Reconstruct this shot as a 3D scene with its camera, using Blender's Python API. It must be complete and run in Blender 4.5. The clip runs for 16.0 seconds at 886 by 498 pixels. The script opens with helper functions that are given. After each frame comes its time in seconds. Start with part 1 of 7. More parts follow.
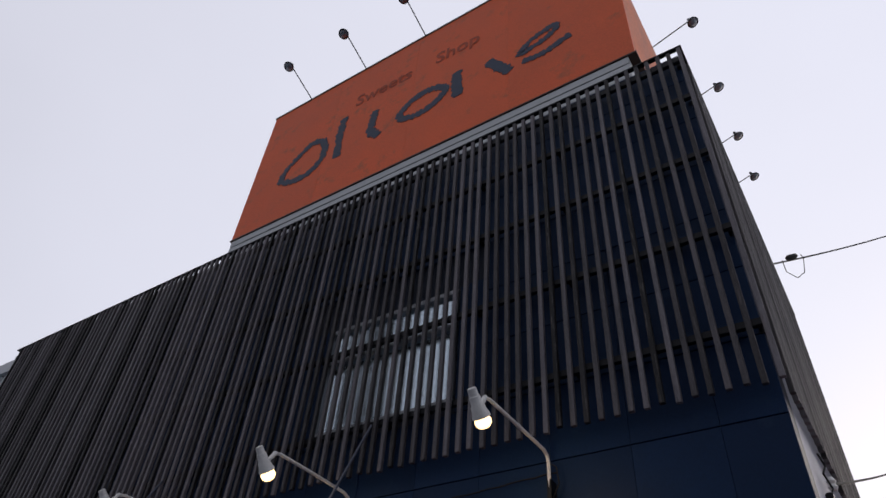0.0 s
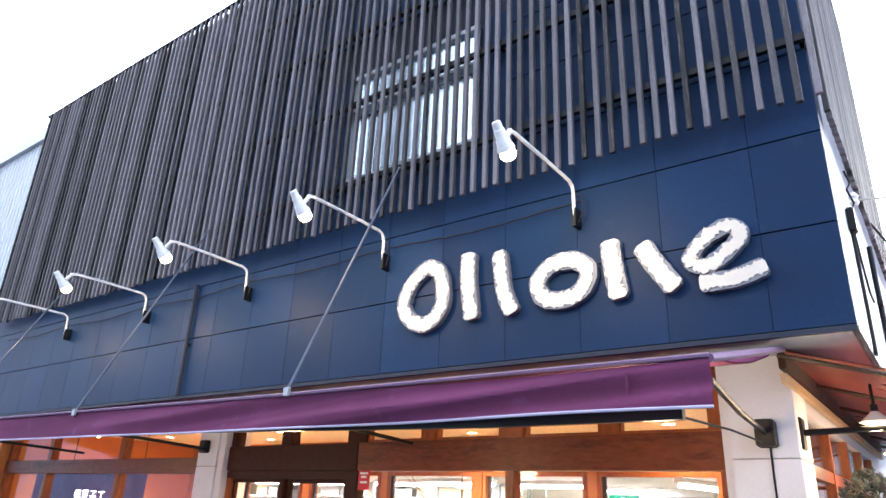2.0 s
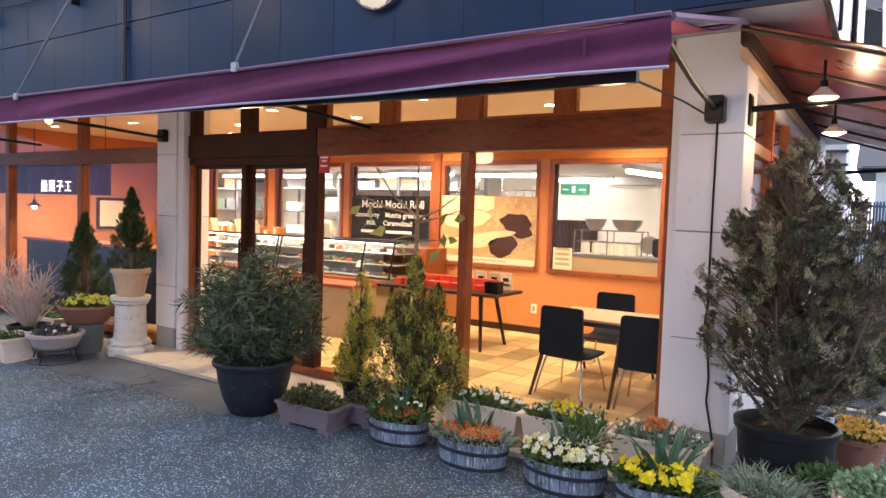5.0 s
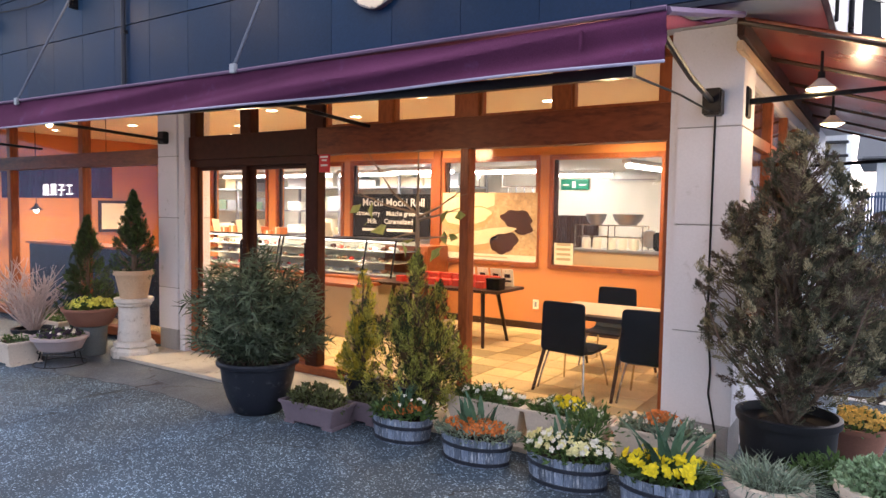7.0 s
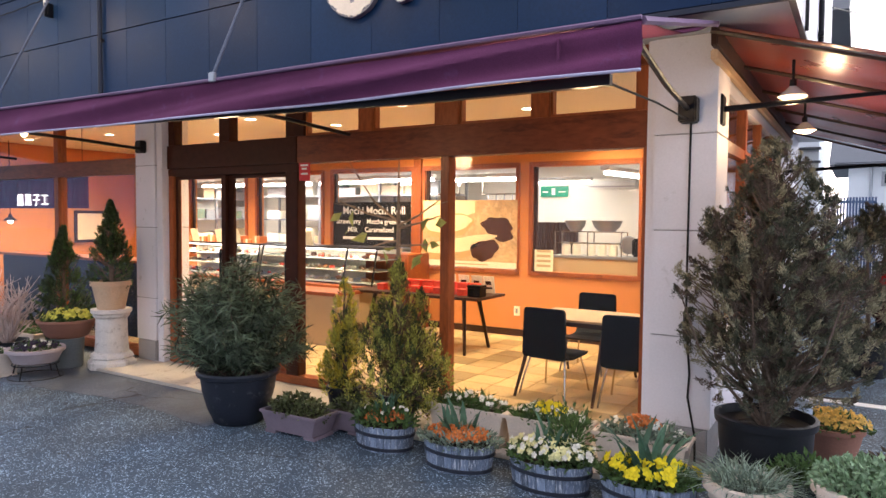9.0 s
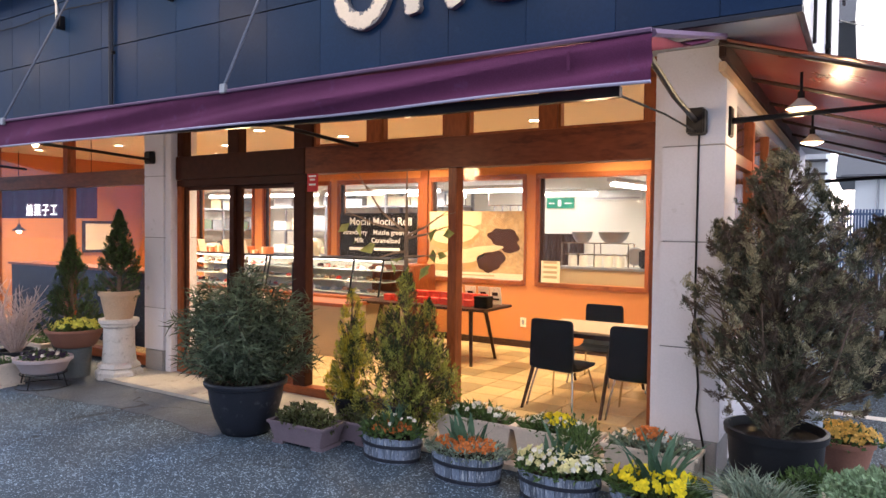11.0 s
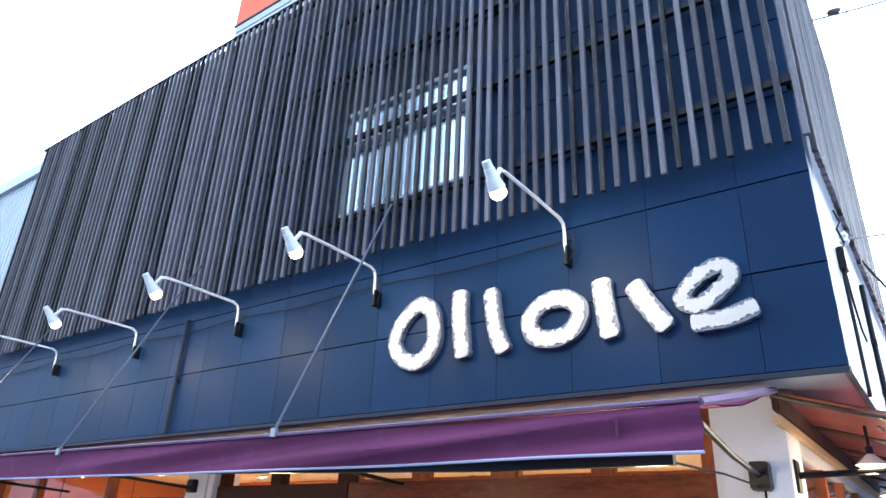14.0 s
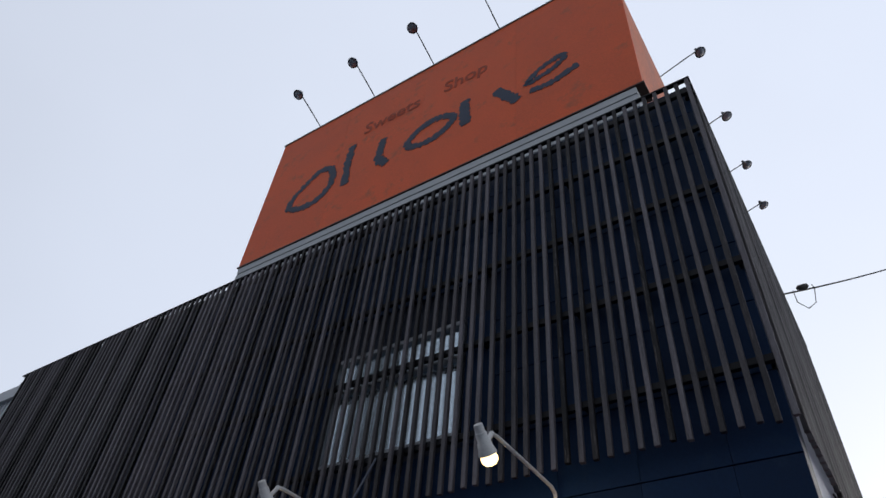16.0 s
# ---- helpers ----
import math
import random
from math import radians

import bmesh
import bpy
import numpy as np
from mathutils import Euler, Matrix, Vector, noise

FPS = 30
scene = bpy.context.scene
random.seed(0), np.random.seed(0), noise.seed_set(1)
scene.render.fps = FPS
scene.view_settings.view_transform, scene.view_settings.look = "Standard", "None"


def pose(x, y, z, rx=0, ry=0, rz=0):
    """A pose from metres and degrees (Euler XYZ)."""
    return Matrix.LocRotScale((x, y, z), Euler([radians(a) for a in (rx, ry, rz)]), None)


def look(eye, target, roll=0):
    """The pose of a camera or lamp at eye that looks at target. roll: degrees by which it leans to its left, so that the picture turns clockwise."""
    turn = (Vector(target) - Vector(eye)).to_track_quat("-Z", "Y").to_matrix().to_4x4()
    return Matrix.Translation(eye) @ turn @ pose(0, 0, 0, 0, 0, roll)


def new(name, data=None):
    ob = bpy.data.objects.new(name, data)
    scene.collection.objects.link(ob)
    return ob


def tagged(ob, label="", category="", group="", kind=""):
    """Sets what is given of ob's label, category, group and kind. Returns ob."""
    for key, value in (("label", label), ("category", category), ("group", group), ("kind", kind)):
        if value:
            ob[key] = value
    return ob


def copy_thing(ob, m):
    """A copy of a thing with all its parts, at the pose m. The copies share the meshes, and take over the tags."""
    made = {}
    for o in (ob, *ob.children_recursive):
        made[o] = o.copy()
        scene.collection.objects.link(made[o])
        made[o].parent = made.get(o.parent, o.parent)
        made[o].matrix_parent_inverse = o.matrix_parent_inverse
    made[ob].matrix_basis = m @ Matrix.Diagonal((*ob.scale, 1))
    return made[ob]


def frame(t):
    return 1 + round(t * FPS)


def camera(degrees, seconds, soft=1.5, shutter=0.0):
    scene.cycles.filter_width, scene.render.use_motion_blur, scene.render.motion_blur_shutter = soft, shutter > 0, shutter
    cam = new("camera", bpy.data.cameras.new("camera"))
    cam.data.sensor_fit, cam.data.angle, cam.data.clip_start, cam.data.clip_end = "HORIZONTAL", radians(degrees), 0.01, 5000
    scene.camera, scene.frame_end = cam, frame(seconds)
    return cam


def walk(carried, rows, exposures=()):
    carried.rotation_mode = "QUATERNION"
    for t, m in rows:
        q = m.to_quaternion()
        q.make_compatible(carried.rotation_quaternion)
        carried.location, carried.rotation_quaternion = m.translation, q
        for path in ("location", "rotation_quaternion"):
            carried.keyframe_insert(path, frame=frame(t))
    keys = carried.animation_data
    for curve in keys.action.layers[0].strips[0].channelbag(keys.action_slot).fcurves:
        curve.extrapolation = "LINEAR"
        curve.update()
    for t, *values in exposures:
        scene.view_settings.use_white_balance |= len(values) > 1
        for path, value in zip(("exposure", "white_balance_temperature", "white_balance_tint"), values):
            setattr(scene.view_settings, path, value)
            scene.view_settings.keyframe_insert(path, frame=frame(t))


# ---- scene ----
cam = camera(66.5, 16.0)
PATH = [
    (0, (0.331, -4.093, 1.794), (-0.537, -2.895, 3.14), 4.8),
    (0.5, (0.313, -4.066, 1.764), (-0.659, -2.732, 2.894), 4.1),
    (1, (0.308, -4.029, 1.747), (-0.705, -2.597, 2.708), 4.0),
    (1.5, (0.303, -4.013, 1.746), (-0.786, -2.538, 2.545), 3.7),
    (2, (0.305, -4.011, 1.736), (-0.817, -2.524, 2.465), 2.5),
    (2.5, (0.307, -3.983, 1.719), (-0.751, -2.368, 2.241), 1.5),
    (3, (0.328, -3.946, 1.691), (-0.705, -2.282, 2.099), 2.0),
    (3.5, (0.311, -3.937, 1.657), (-0.768, -2.27, 1.894), 1.8),
    (4, (0.301, -3.924, 1.62), (-0.775, -2.239, 1.669), 2.6),
    (4.5, (0.293, -3.899, 1.582), (-0.776, -2.211, 1.501), 2.5),
    (4.7, (0.293, -3.9, 1.581), (-0.79, -2.218, 1.479), 2.2),
    (6.8, (0.31, -3.914, 1.58), (-0.783, -2.243, 1.464), 0.9),
    (7, (0.31, -3.914, 1.58), (-0.783, -2.243, 1.464), 0.9),
    (7.5, (0.308, -3.914, 1.58), (-0.773, -2.236, 1.463), 1.2),
    (8, (0.309, -3.904, 1.579), (-0.777, -2.23, 1.453), 1.1),
    (8.5, (0.306, -3.915, 1.58), (-0.784, -2.244, 1.452), 0.9),
    (9, (0.316, -3.928, 1.577), (-0.73, -2.225, 1.485), 0.5),
    (9.2, (0.335, -3.91, 1.588), (-0.645, -2.17, 1.49), 0.5),
    (11.3, (0.299, -3.95, 1.573), (-0.805, -2.283, 1.531), 0.7),
    (11.5, (0.301, -3.942, 1.574), (-0.84, -2.3, 1.546), 0.9),
    (12, (0.313, -3.953, 1.592), (-0.827, -2.311, 1.674), 1.5),
    (12.5, (0.336, -3.957, 1.644), (-0.799, -2.335, 1.926), 1.7),
    (13, (0.351, -3.973, 1.686), (-0.789, -2.399, 2.159), 1.8),
    (13.5, (0.347, -3.985, 1.706), (-0.755, -2.441, 2.34), 1.7),
    (14, (0.334, -3.989, 1.778), (-0.76, -2.529, 2.595), 2.6),
    (14.5, (0.33, -3.991, 1.83), (-0.726, -2.634, 2.851), 3.4),
    (15, (0.331, -4.04, 1.861), (-0.618, -2.77, 3.08), 4.9),
    (15.5, (0.33, -4.07, 1.871), (-0.567, -2.897, 3.219), 5.5),
    (16, (0.333, -4.093, 1.856), (-0.529, -2.952, 3.254), 5.9),
]
# stops of exposure and white balance along the walk
EXPOSURES = (
    (0, 0.05, 6900, 14), (0.3, 0.10, 6800, 13), (0.8, 1.30, 6550, 11), (1.4, 2.55, 6150, 9), (2.2, 2.78, 6100, 9), (3.0, 2.42, 6150, 9), (3.6, 2.10, 6220, 10),
    (4.2, 2.18, 6370, 12), (4.7, 2.10, 6440, 13), (6.8, 2.10, 6440, 13), (9.2, 2.10, 6440, 13), (11.3, 2.05, 6350, 13), (12.5, 2.03, 6160, 11),
    (13.2, 2.35, 5950, 8), (13.8, 2.64, 5320, 4), (14.6, 2.58, 5320, 3), (15.0, 1.55, 6100, 3), (15.4, 0.22, 6400, 6), (16.0, 0.07, 6500, 8))
SHOP_W, KITCHEN_W, FASCIA_W, AWNING_W, BULB = 22, 8.5, 8, 4.4, 3.0
walk(cam, [(t, look(e, g, r)) for t, e, g, r in PATH], EXPOSURES)

# ---- world and large lights ----
world = bpy.data.worlds.new("dusk")
scene.world = world
world.use_nodes = True
wn, wl = world.node_tree.nodes, world.node_tree.links
bg = wn["Background"]
sky = wn.new("ShaderNodeTexSky")
sky.sky_type = "NISHITA"
sky.sun_disc = False
sky.sun_elevation = radians(12)
sky.sun_rotation = radians(12)
sky.dust_density = 3.0
cloud = wn.new("ShaderNodeTexNoise")
cloud.inputs["Scale"].default_value = 1.6
cloud.inputs["Detail"].default_value = 4
cramp = wn.new("ShaderNodeMapRange")
cramp.inputs["To Min"].default_value = 0.9
cramp.inputs["To Max"].default_value = 1.08
wl.new(cloud.outputs["Fac"], cramp.inputs["Value"])
ctint = wn.new("ShaderNodeVectorMath")
ctint.operation = "SCALE"
ctint.inputs[0].default_value = (6.3, 6.75, 8.0)
# the overcast is brighter over the sunset, behind the shop
wdir = wn.new("ShaderNodeTexCoord")
wsep = wn.new("ShaderNodeSeparateXYZ")
wl.new(wdir.outputs["Generated"], wsep.inputs[0])
west = wn.new("ShaderNodeMapRange")
west.interpolation_type = "SMOOTHSTEP"
west.inputs["From Min"].default_value, west.inputs["From Max"].default_value = -1.0, 0.9
west.inputs["To Min"].default_value, west.inputs["To Max"].default_value = 0.38, 1.13
wup = wn.new("ShaderNodeMath")
wup.operation = "MULTIPLY_ADD"
wup.inputs[1].default_value = 0.35
wl.new(wsep.outputs["Z"], wup.inputs[0])
wl.new(wsep.outputs["Y"], wup.inputs[2])
wl.new(wup.outputs[0], west.inputs["Value"])
wmul = wn.new("ShaderNodeMath")
wmul.operation = "MULTIPLY"
wl.new(cramp.outputs[0], wmul.inputs[0])
wl.new(west.outputs[0], wmul.inputs[1])
wl.new(wmul.outputs[0], ctint.inputs["Scale"])
wmix = wn.new("ShaderNodeMix")
wmix.data_type = "RGBA"
wmix.inputs[0].default_value = 0.88
wl.new(sky.outputs[0], wmix.inputs[6])
wl.new(ctint.outputs[0], wmix.inputs[7])
wl.new(wmix.outputs[2], bg.inputs[0])
bg.inputs[1].default_value = 0.115

sun_data = bpy.data.lights.new("sun", "SUN")
sun_data.energy = 0.5
sun_data.angle = radians(25)
sun_data.color = (1.0, 0.95, 0.9)
sun = new("sun", sun_data)
sun.matrix_world = look((4.2, 20, 9), (0, 0, 3))


def lamp_light(kind, loc, watts, color, size=0.1, target=None):
    d = bpy.data.lights.new("light", kind)
    d.energy, d.color = watts, color
    if kind == "AREA":
        d.shape, d.size, d.size_y = "RECTANGLE", size[0], size[1]
    else:
        d.shadow_soft_size = size
    if kind == "SPOT":
        d.spot_size, d.spot_blend = radians(150), 0.8
    ob = new("light", d)
    ob.matrix_world = look(loc, target) if target else Matrix.Translation(loc)
    return ob


WARM, WHITE = (1.0, 0.77, 0.47), (1.0, 0.93, 0.82)
for lx, ly, k in ((-2.07, 3.15, 0.9), (-2.58, 1.9, 1.0), (-4.6, 3.0, 1.4), (-5.14, 1.9, 1.4), (-7.9, 1.9, 2.2), (-9.6, 1.9, 2.2)):
    lamp_light("SPOT", (lx, ly, 2.66), SHOP_W * 2.1 * k, WARM, 0.08, (lx, ly + 0.01, 0))
for lx, k in ((-2.4, 0.65), (-4.4, 0.85), (-6.1, 1.3), (-8.0, 1.5), (-9.8, 1.4)):
    lamp_light("AREA", (lx, 5.2, 2.11), KITCHEN_W * k, WHITE, (1.2, 0.3), (lx, 5.2, 0))
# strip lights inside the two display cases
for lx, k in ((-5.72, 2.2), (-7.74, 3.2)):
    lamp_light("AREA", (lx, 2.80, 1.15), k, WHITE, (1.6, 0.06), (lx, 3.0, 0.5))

# ---- materials ----


def mat(name, color, rough=0.6, metal=0.0, var=0.15, scale=6.0, fine=90.0, bump=0.1, rand=0.0, spec=0.28, stretch=(1, 1, 1), dirt=None, dirt_amount=0.0):
    """Two scales of noise on the colour, a fine relief, and optionally a second colour in worn patches."""
    m = bpy.data.materials.new(name)
    m.use_nodes = True
    n, l = m.node_tree.nodes, m.node_tree.links
    b = n["Principled BSDF"]
    co = n.new("ShaderNodeTexCoord")
    mp = n.new("ShaderNodeMapping")
    mp.inputs["Scale"].default_value = stretch
    l.new(co.outputs["Object"], mp.inputs["Vector"])
    n1, n2 = n.new("ShaderNodeTexNoise"), n.new("ShaderNodeTexNoise")
    n1.inputs["Scale"].default_value, n1.inputs["Detail"].default_value = scale, 5
    n2.inputs["Scale"].default_value, n2.inputs["Detail"].default_value = fine, 3
    info = n.new("ShaderNodeObjectInfo")
    if rand:
        off = n.new("ShaderNodeVectorMath")
        off.operation = "MULTIPLY_ADD"
        off.inputs[1].default_value = (37, 11, 23)
        cmb = n.new("ShaderNodeCombineXYZ")
        for k in range(3):
            l.new(info.outputs["Random"], cmb.inputs[k])
        l.new(cmb.outputs[0], off.inputs[0])
        l.new(mp.outputs[0], off.inputs[2])
        vec = off.outputs[0]
    else:
        vec = mp.outputs[0]
    l.new(vec, n1.inputs["Vector"])
    l.new(vec, n2.inputs["Vector"])
    add = n.new("ShaderNodeMath")
    add.operation = "ADD"
    l.new(n1.outputs["Fac"], add.inputs[0])
    l.new(n2.outputs["Fac"], add.inputs[1])
    rng = n.new("ShaderNodeMapRange")
    rng.inputs["From Min"].default_value, rng.inputs["From Max"].default_value = 0.6, 1.4
    rng.inputs["To Min"].default_value, rng.inputs["To Max"].default_value = 1 - var, 1 + var
    l.new(add.outputs[0], rng.inputs["Value"])
    val = rng.outputs[0]
    if rand:
        r2 = n.new("ShaderNodeMapRange")
        r2.inputs["To Min"].default_value, r2.inputs["To Max"].default_value = 1 - rand, 1 + rand
        l.new(info.outputs["Random"], r2.inputs["Value"])
        mul = n.new("ShaderNodeMath")
        mul.operation = "MULTIPLY"
        l.new(val, mul.inputs[0])
        l.new(r2.outputs[0], mul.inputs[1])
        val = mul.outputs[0]
    sc = n.new("ShaderNodeVectorMath")
    sc.operation = "SCALE"
    sc.inputs[0].default_value = color
    l.new(val, sc.inputs["Scale"])
    out = sc.outputs[0]
    if dirt:
        n3 = n.new("ShaderNodeTexNoise")
        n3.inputs["Scale"].default_value, n3.inputs["Detail"].default_value, n3.inputs["Roughness"].default_value = scale * 2.3, 8, 0.7
        l.new(vec, n3.inputs["Vector"])
        r3 = n.new("ShaderNodeMapRange")
        r3.inputs["From Min"].default_value, r3.inputs["From Max"].default_value = 0.62 - dirt_amount * 0.3, 0.75 - dirt_amount * 0.2
        l.new(n3.outputs["Fac"], r3.inputs["Value"])
        mx = n.new("ShaderNodeMix")
        mx.data_type = "RGBA"
        l.new(r3.outputs[0], mx.inputs[0])
        l.new(out, mx.inputs[6])
        mx.inputs[7].default_value = (*dirt, 1)
        out = mx.outputs[2]
    l.new(out, b.inputs["Base Color"])
    b.inputs["Metallic"].default_value = metal
    b.inputs["Specular IOR Level"].default_value = spec
    rr = n.new("ShaderNodeMapRange")
    rr.inputs["To Min"].default_value, rr.inputs["To Max"].default_value = max(0.03, rough - 0.1), min(1, rough + 0.1)
    l.new(n1.outputs["Fac"], rr.inputs["Value"])
    l.new(rr.outputs[0], b.inputs["Roughness"])
    if bump:
        bp = n.new("ShaderNodeBump")
        bp.inputs["Strength"].default_value = bump
        bp.inputs["Distance"].default_value = 0.01
        l.new(add.outputs[0], bp.inputs["Height"])
        l.new(bp.outputs[0], b.inputs["Normal"])
    return m


def glow(name, color, strength):
    m = bpy.data.materials.new(name)
    m.use_nodes = True
    b = m.node_tree.nodes["Principled BSDF"]
    b.inputs["Base Color"].default_value = (0.8, 0.8, 0.8, 1)
    b.inputs["Emission Color"].default_value = (*color, 1)
    b.inputs["Emission Strength"].default_value = strength
    return m


def glass(name, tint=(1, 1, 1), base=0.02):
    m = bpy.data.materials.new(name)
    m.use_nodes = True
    n, l = m.node_tree.nodes, m.node_tree.links
    n.remove(n["Principled BSDF"])
    tr, gl, mx, lw, pw, ma = (n.new("ShaderNode" + k) for k in ("BsdfTransparent", "BsdfGlossy", "MixShader", "LayerWeight", "Math", "Math"))
    tr.inputs[0].default_value = (*tint, 1)
    gl.inputs["Roughness"].default_value = 0.02
    pw.operation, ma.operation = "POWER", "MULTIPLY_ADD"
    pw.inputs[1].default_value = 5.0
    l.new(lw.outputs["Facing"], pw.inputs[0])
    l.new(pw.outputs[0], ma.inputs[0])
    ma.inputs[1].default_value, ma.inputs[2].default_value = 1 - base, base
    l.new(ma.outputs[0], mx.inputs[0])
    l.new(tr.outputs[0], mx.inputs[1])
    l.new(gl.outputs[0], mx.inputs[2])
    l.new(mx.outputs[0], n["Material Output"].inputs[0])
    return m


def asphalt(name, base, chip, chip_level, scale=110.0):
    m = bpy.data.materials.new(name)
    m.use_nodes = True
    n, l = m.node_tree.nodes, m.node_tree.links
    b = n["Principled BSDF"]
    co = n.new("ShaderNodeTexCoord")
    vor = n.new("ShaderNodeTexVoronoi")
    vor.inputs["Scale"].default_value = scale
    l.new(co.outputs["Object"], vor.inputs["Vector"])
    sep = n.new("ShaderNodeSeparateColor")
    l.new(vor.outputs["Color"], sep.inputs[0])
    st = n.new("ShaderNodeMapRange")
    st.inputs["From Min"].default_value, st.inputs["From Max"].default_value = chip_level, 1.0
    l.new(sep.outputs[0], st.inputs["Value"])
    big = n.new("ShaderNodeTexNoise")
    big.inputs["Scale"].default_value, big.inputs["Detail"].default_value = 1.3, 6
    l.new(co.outputs["Object"], big.inputs["Vector"])
    br = n.new("ShaderNodeMapRange")
    br.inputs["From Min"].default_value, br.inputs["From Max"].default_value = 0.3, 0.7
    br.inputs["To Min"].default_value, br.inputs["To Max"].default_value = 0.55, 1.30
    l.new(big.outputs["Fac"], br.inputs["Value"])
    mx = n.new("ShaderNodeMix")
    mx.data_type = "RGBA"
    mx.inputs[6].default_value, mx.inputs[7].default_value = (*base, 1), (*chip, 1)
    l.new(st.outputs[0], mx.inputs[0])
    # thin wandering cracks
    wob = n.new("ShaderNodeTexNoise")
    wob.inputs["Scale"].default_value, wob.inputs["Detail"].default_value = 7.0, 8
    l.new(co.outputs["Object"], wob.inputs["Vector"])
    av = n.new("ShaderNodeVectorMath")
    av.operation = "MULTIPLY_ADD"
    av.inputs[1].default_value = (0.22, 0.22, 0)
    l.new(wob.outputs["Color"], av.inputs[0])
    l.new(co.outputs["Object"], av.inputs[2])
    cr = n.new("ShaderNodeTexVoronoi")
    cr.feature = "DISTANCE_TO_EDGE"
    cr.inputs["Scale"].default_value = 0.85
    l.new(av.outputs[0], cr.inputs["Vector"])
    ck = n.new("ShaderNodeMapRange")
    ck.inputs["From Min"].default_value, ck.inputs["From Max"].default_value = 0.0015, 0.006
    ck.inputs["To Min"].default_value = 0.25
    l.new(cr.outputs["Distance"], ck.inputs["Value"])
    # cracks only run through part of the surface
    where = n.new("ShaderNodeMapRange")
    where.inputs["From Min"].default_value, where.inputs["From Max"].default_value = 0.44, 0.52
    where.inputs["To Min"].default_value, where.inputs["To Max"].default_value = 1.0, 0.0
    l.new(big.outputs["Fac"], where.inputs["Value"])
    cm = n.new("ShaderNodeMath")
    cm.operation = "MAXIMUM"
    l.new(ck.outputs[0], cm.inputs[0])
    l.new(where.outputs[0], cm.inputs[1])
    mu = n.new("ShaderNodeMath")
    mu.operation = "MULTIPLY"
    l.new(br.outputs[0], mu.inputs[0])
    l.new(cm.outputs[0], mu.inputs[1])
    sc = n.new("ShaderNodeVectorMath")
    sc.operation = "SCALE"
    l.new(mx.outputs[2], sc.inputs[0])
    l.new(mu.outputs[0], sc.inputs["Scale"])
    l.new(sc.outputs[0], b.inputs["Base Color"])
    b.inputs["Roughness"].default_value = 0.75
    bp = n.new("ShaderNodeBump")
    bp.inputs["Strength"].default_value, bp.inputs["Distance"].default_value = 0.6, 0.006
    ad = n.new("ShaderNodeMath")
    ad.operation = "MULTIPLY"
    l.new(vor.outputs["Distance"], ad.inputs[0])
    l.new(cm.outputs[0], ad.inputs[1])
    l.new(ad.outputs[0], bp.inputs["Height"])
    l.new(bp.outputs[0], b.inputs["Normal"])
    return m


def leafy(name, color, var=0.5):
    m = mat(name, color, 0.6, 0, 0.35, 3.0, 30.0, 0.0)
    n, l = m.node_tree.nodes, m.node_tree.links
    b = n["Principled BSDF"]
    geo = n.new("ShaderNodeNewGeometry")
    r = n.new("ShaderNodeMapRange")
    r.inputs["To Min"].default_value, r.inputs["To Max"].default_value = 1 - var, 1 + var
    l.new(geo.outputs["Random Per Island"], r.inputs["Value"])
    old = b.inputs["Base Color"].links[0].from_socket
    sc = n.new("ShaderNodeVectorMath")
    sc.operation = "SCALE"
    l.new(old, sc.inputs[0])
    l.new(r.outputs[0], sc.inputs["Scale"])
    l.new(sc.outputs[0], b.inputs["Base Color"])
    # thin leaves let part of the light through
    tl, mx = n.new("ShaderNodeBsdfTranslucent"), n.new("ShaderNodeMixShader")
    l.new(sc.outputs[0], tl.inputs["Color"])
    mx.inputs[0].default_value = 0.38
    l.new(b.outputs[0], mx.inputs[1])
    l.new(tl.outputs[0], mx.inputs[2])
    l.new(mx.outputs[0], n["Material Output"].inputs[0])
    return m


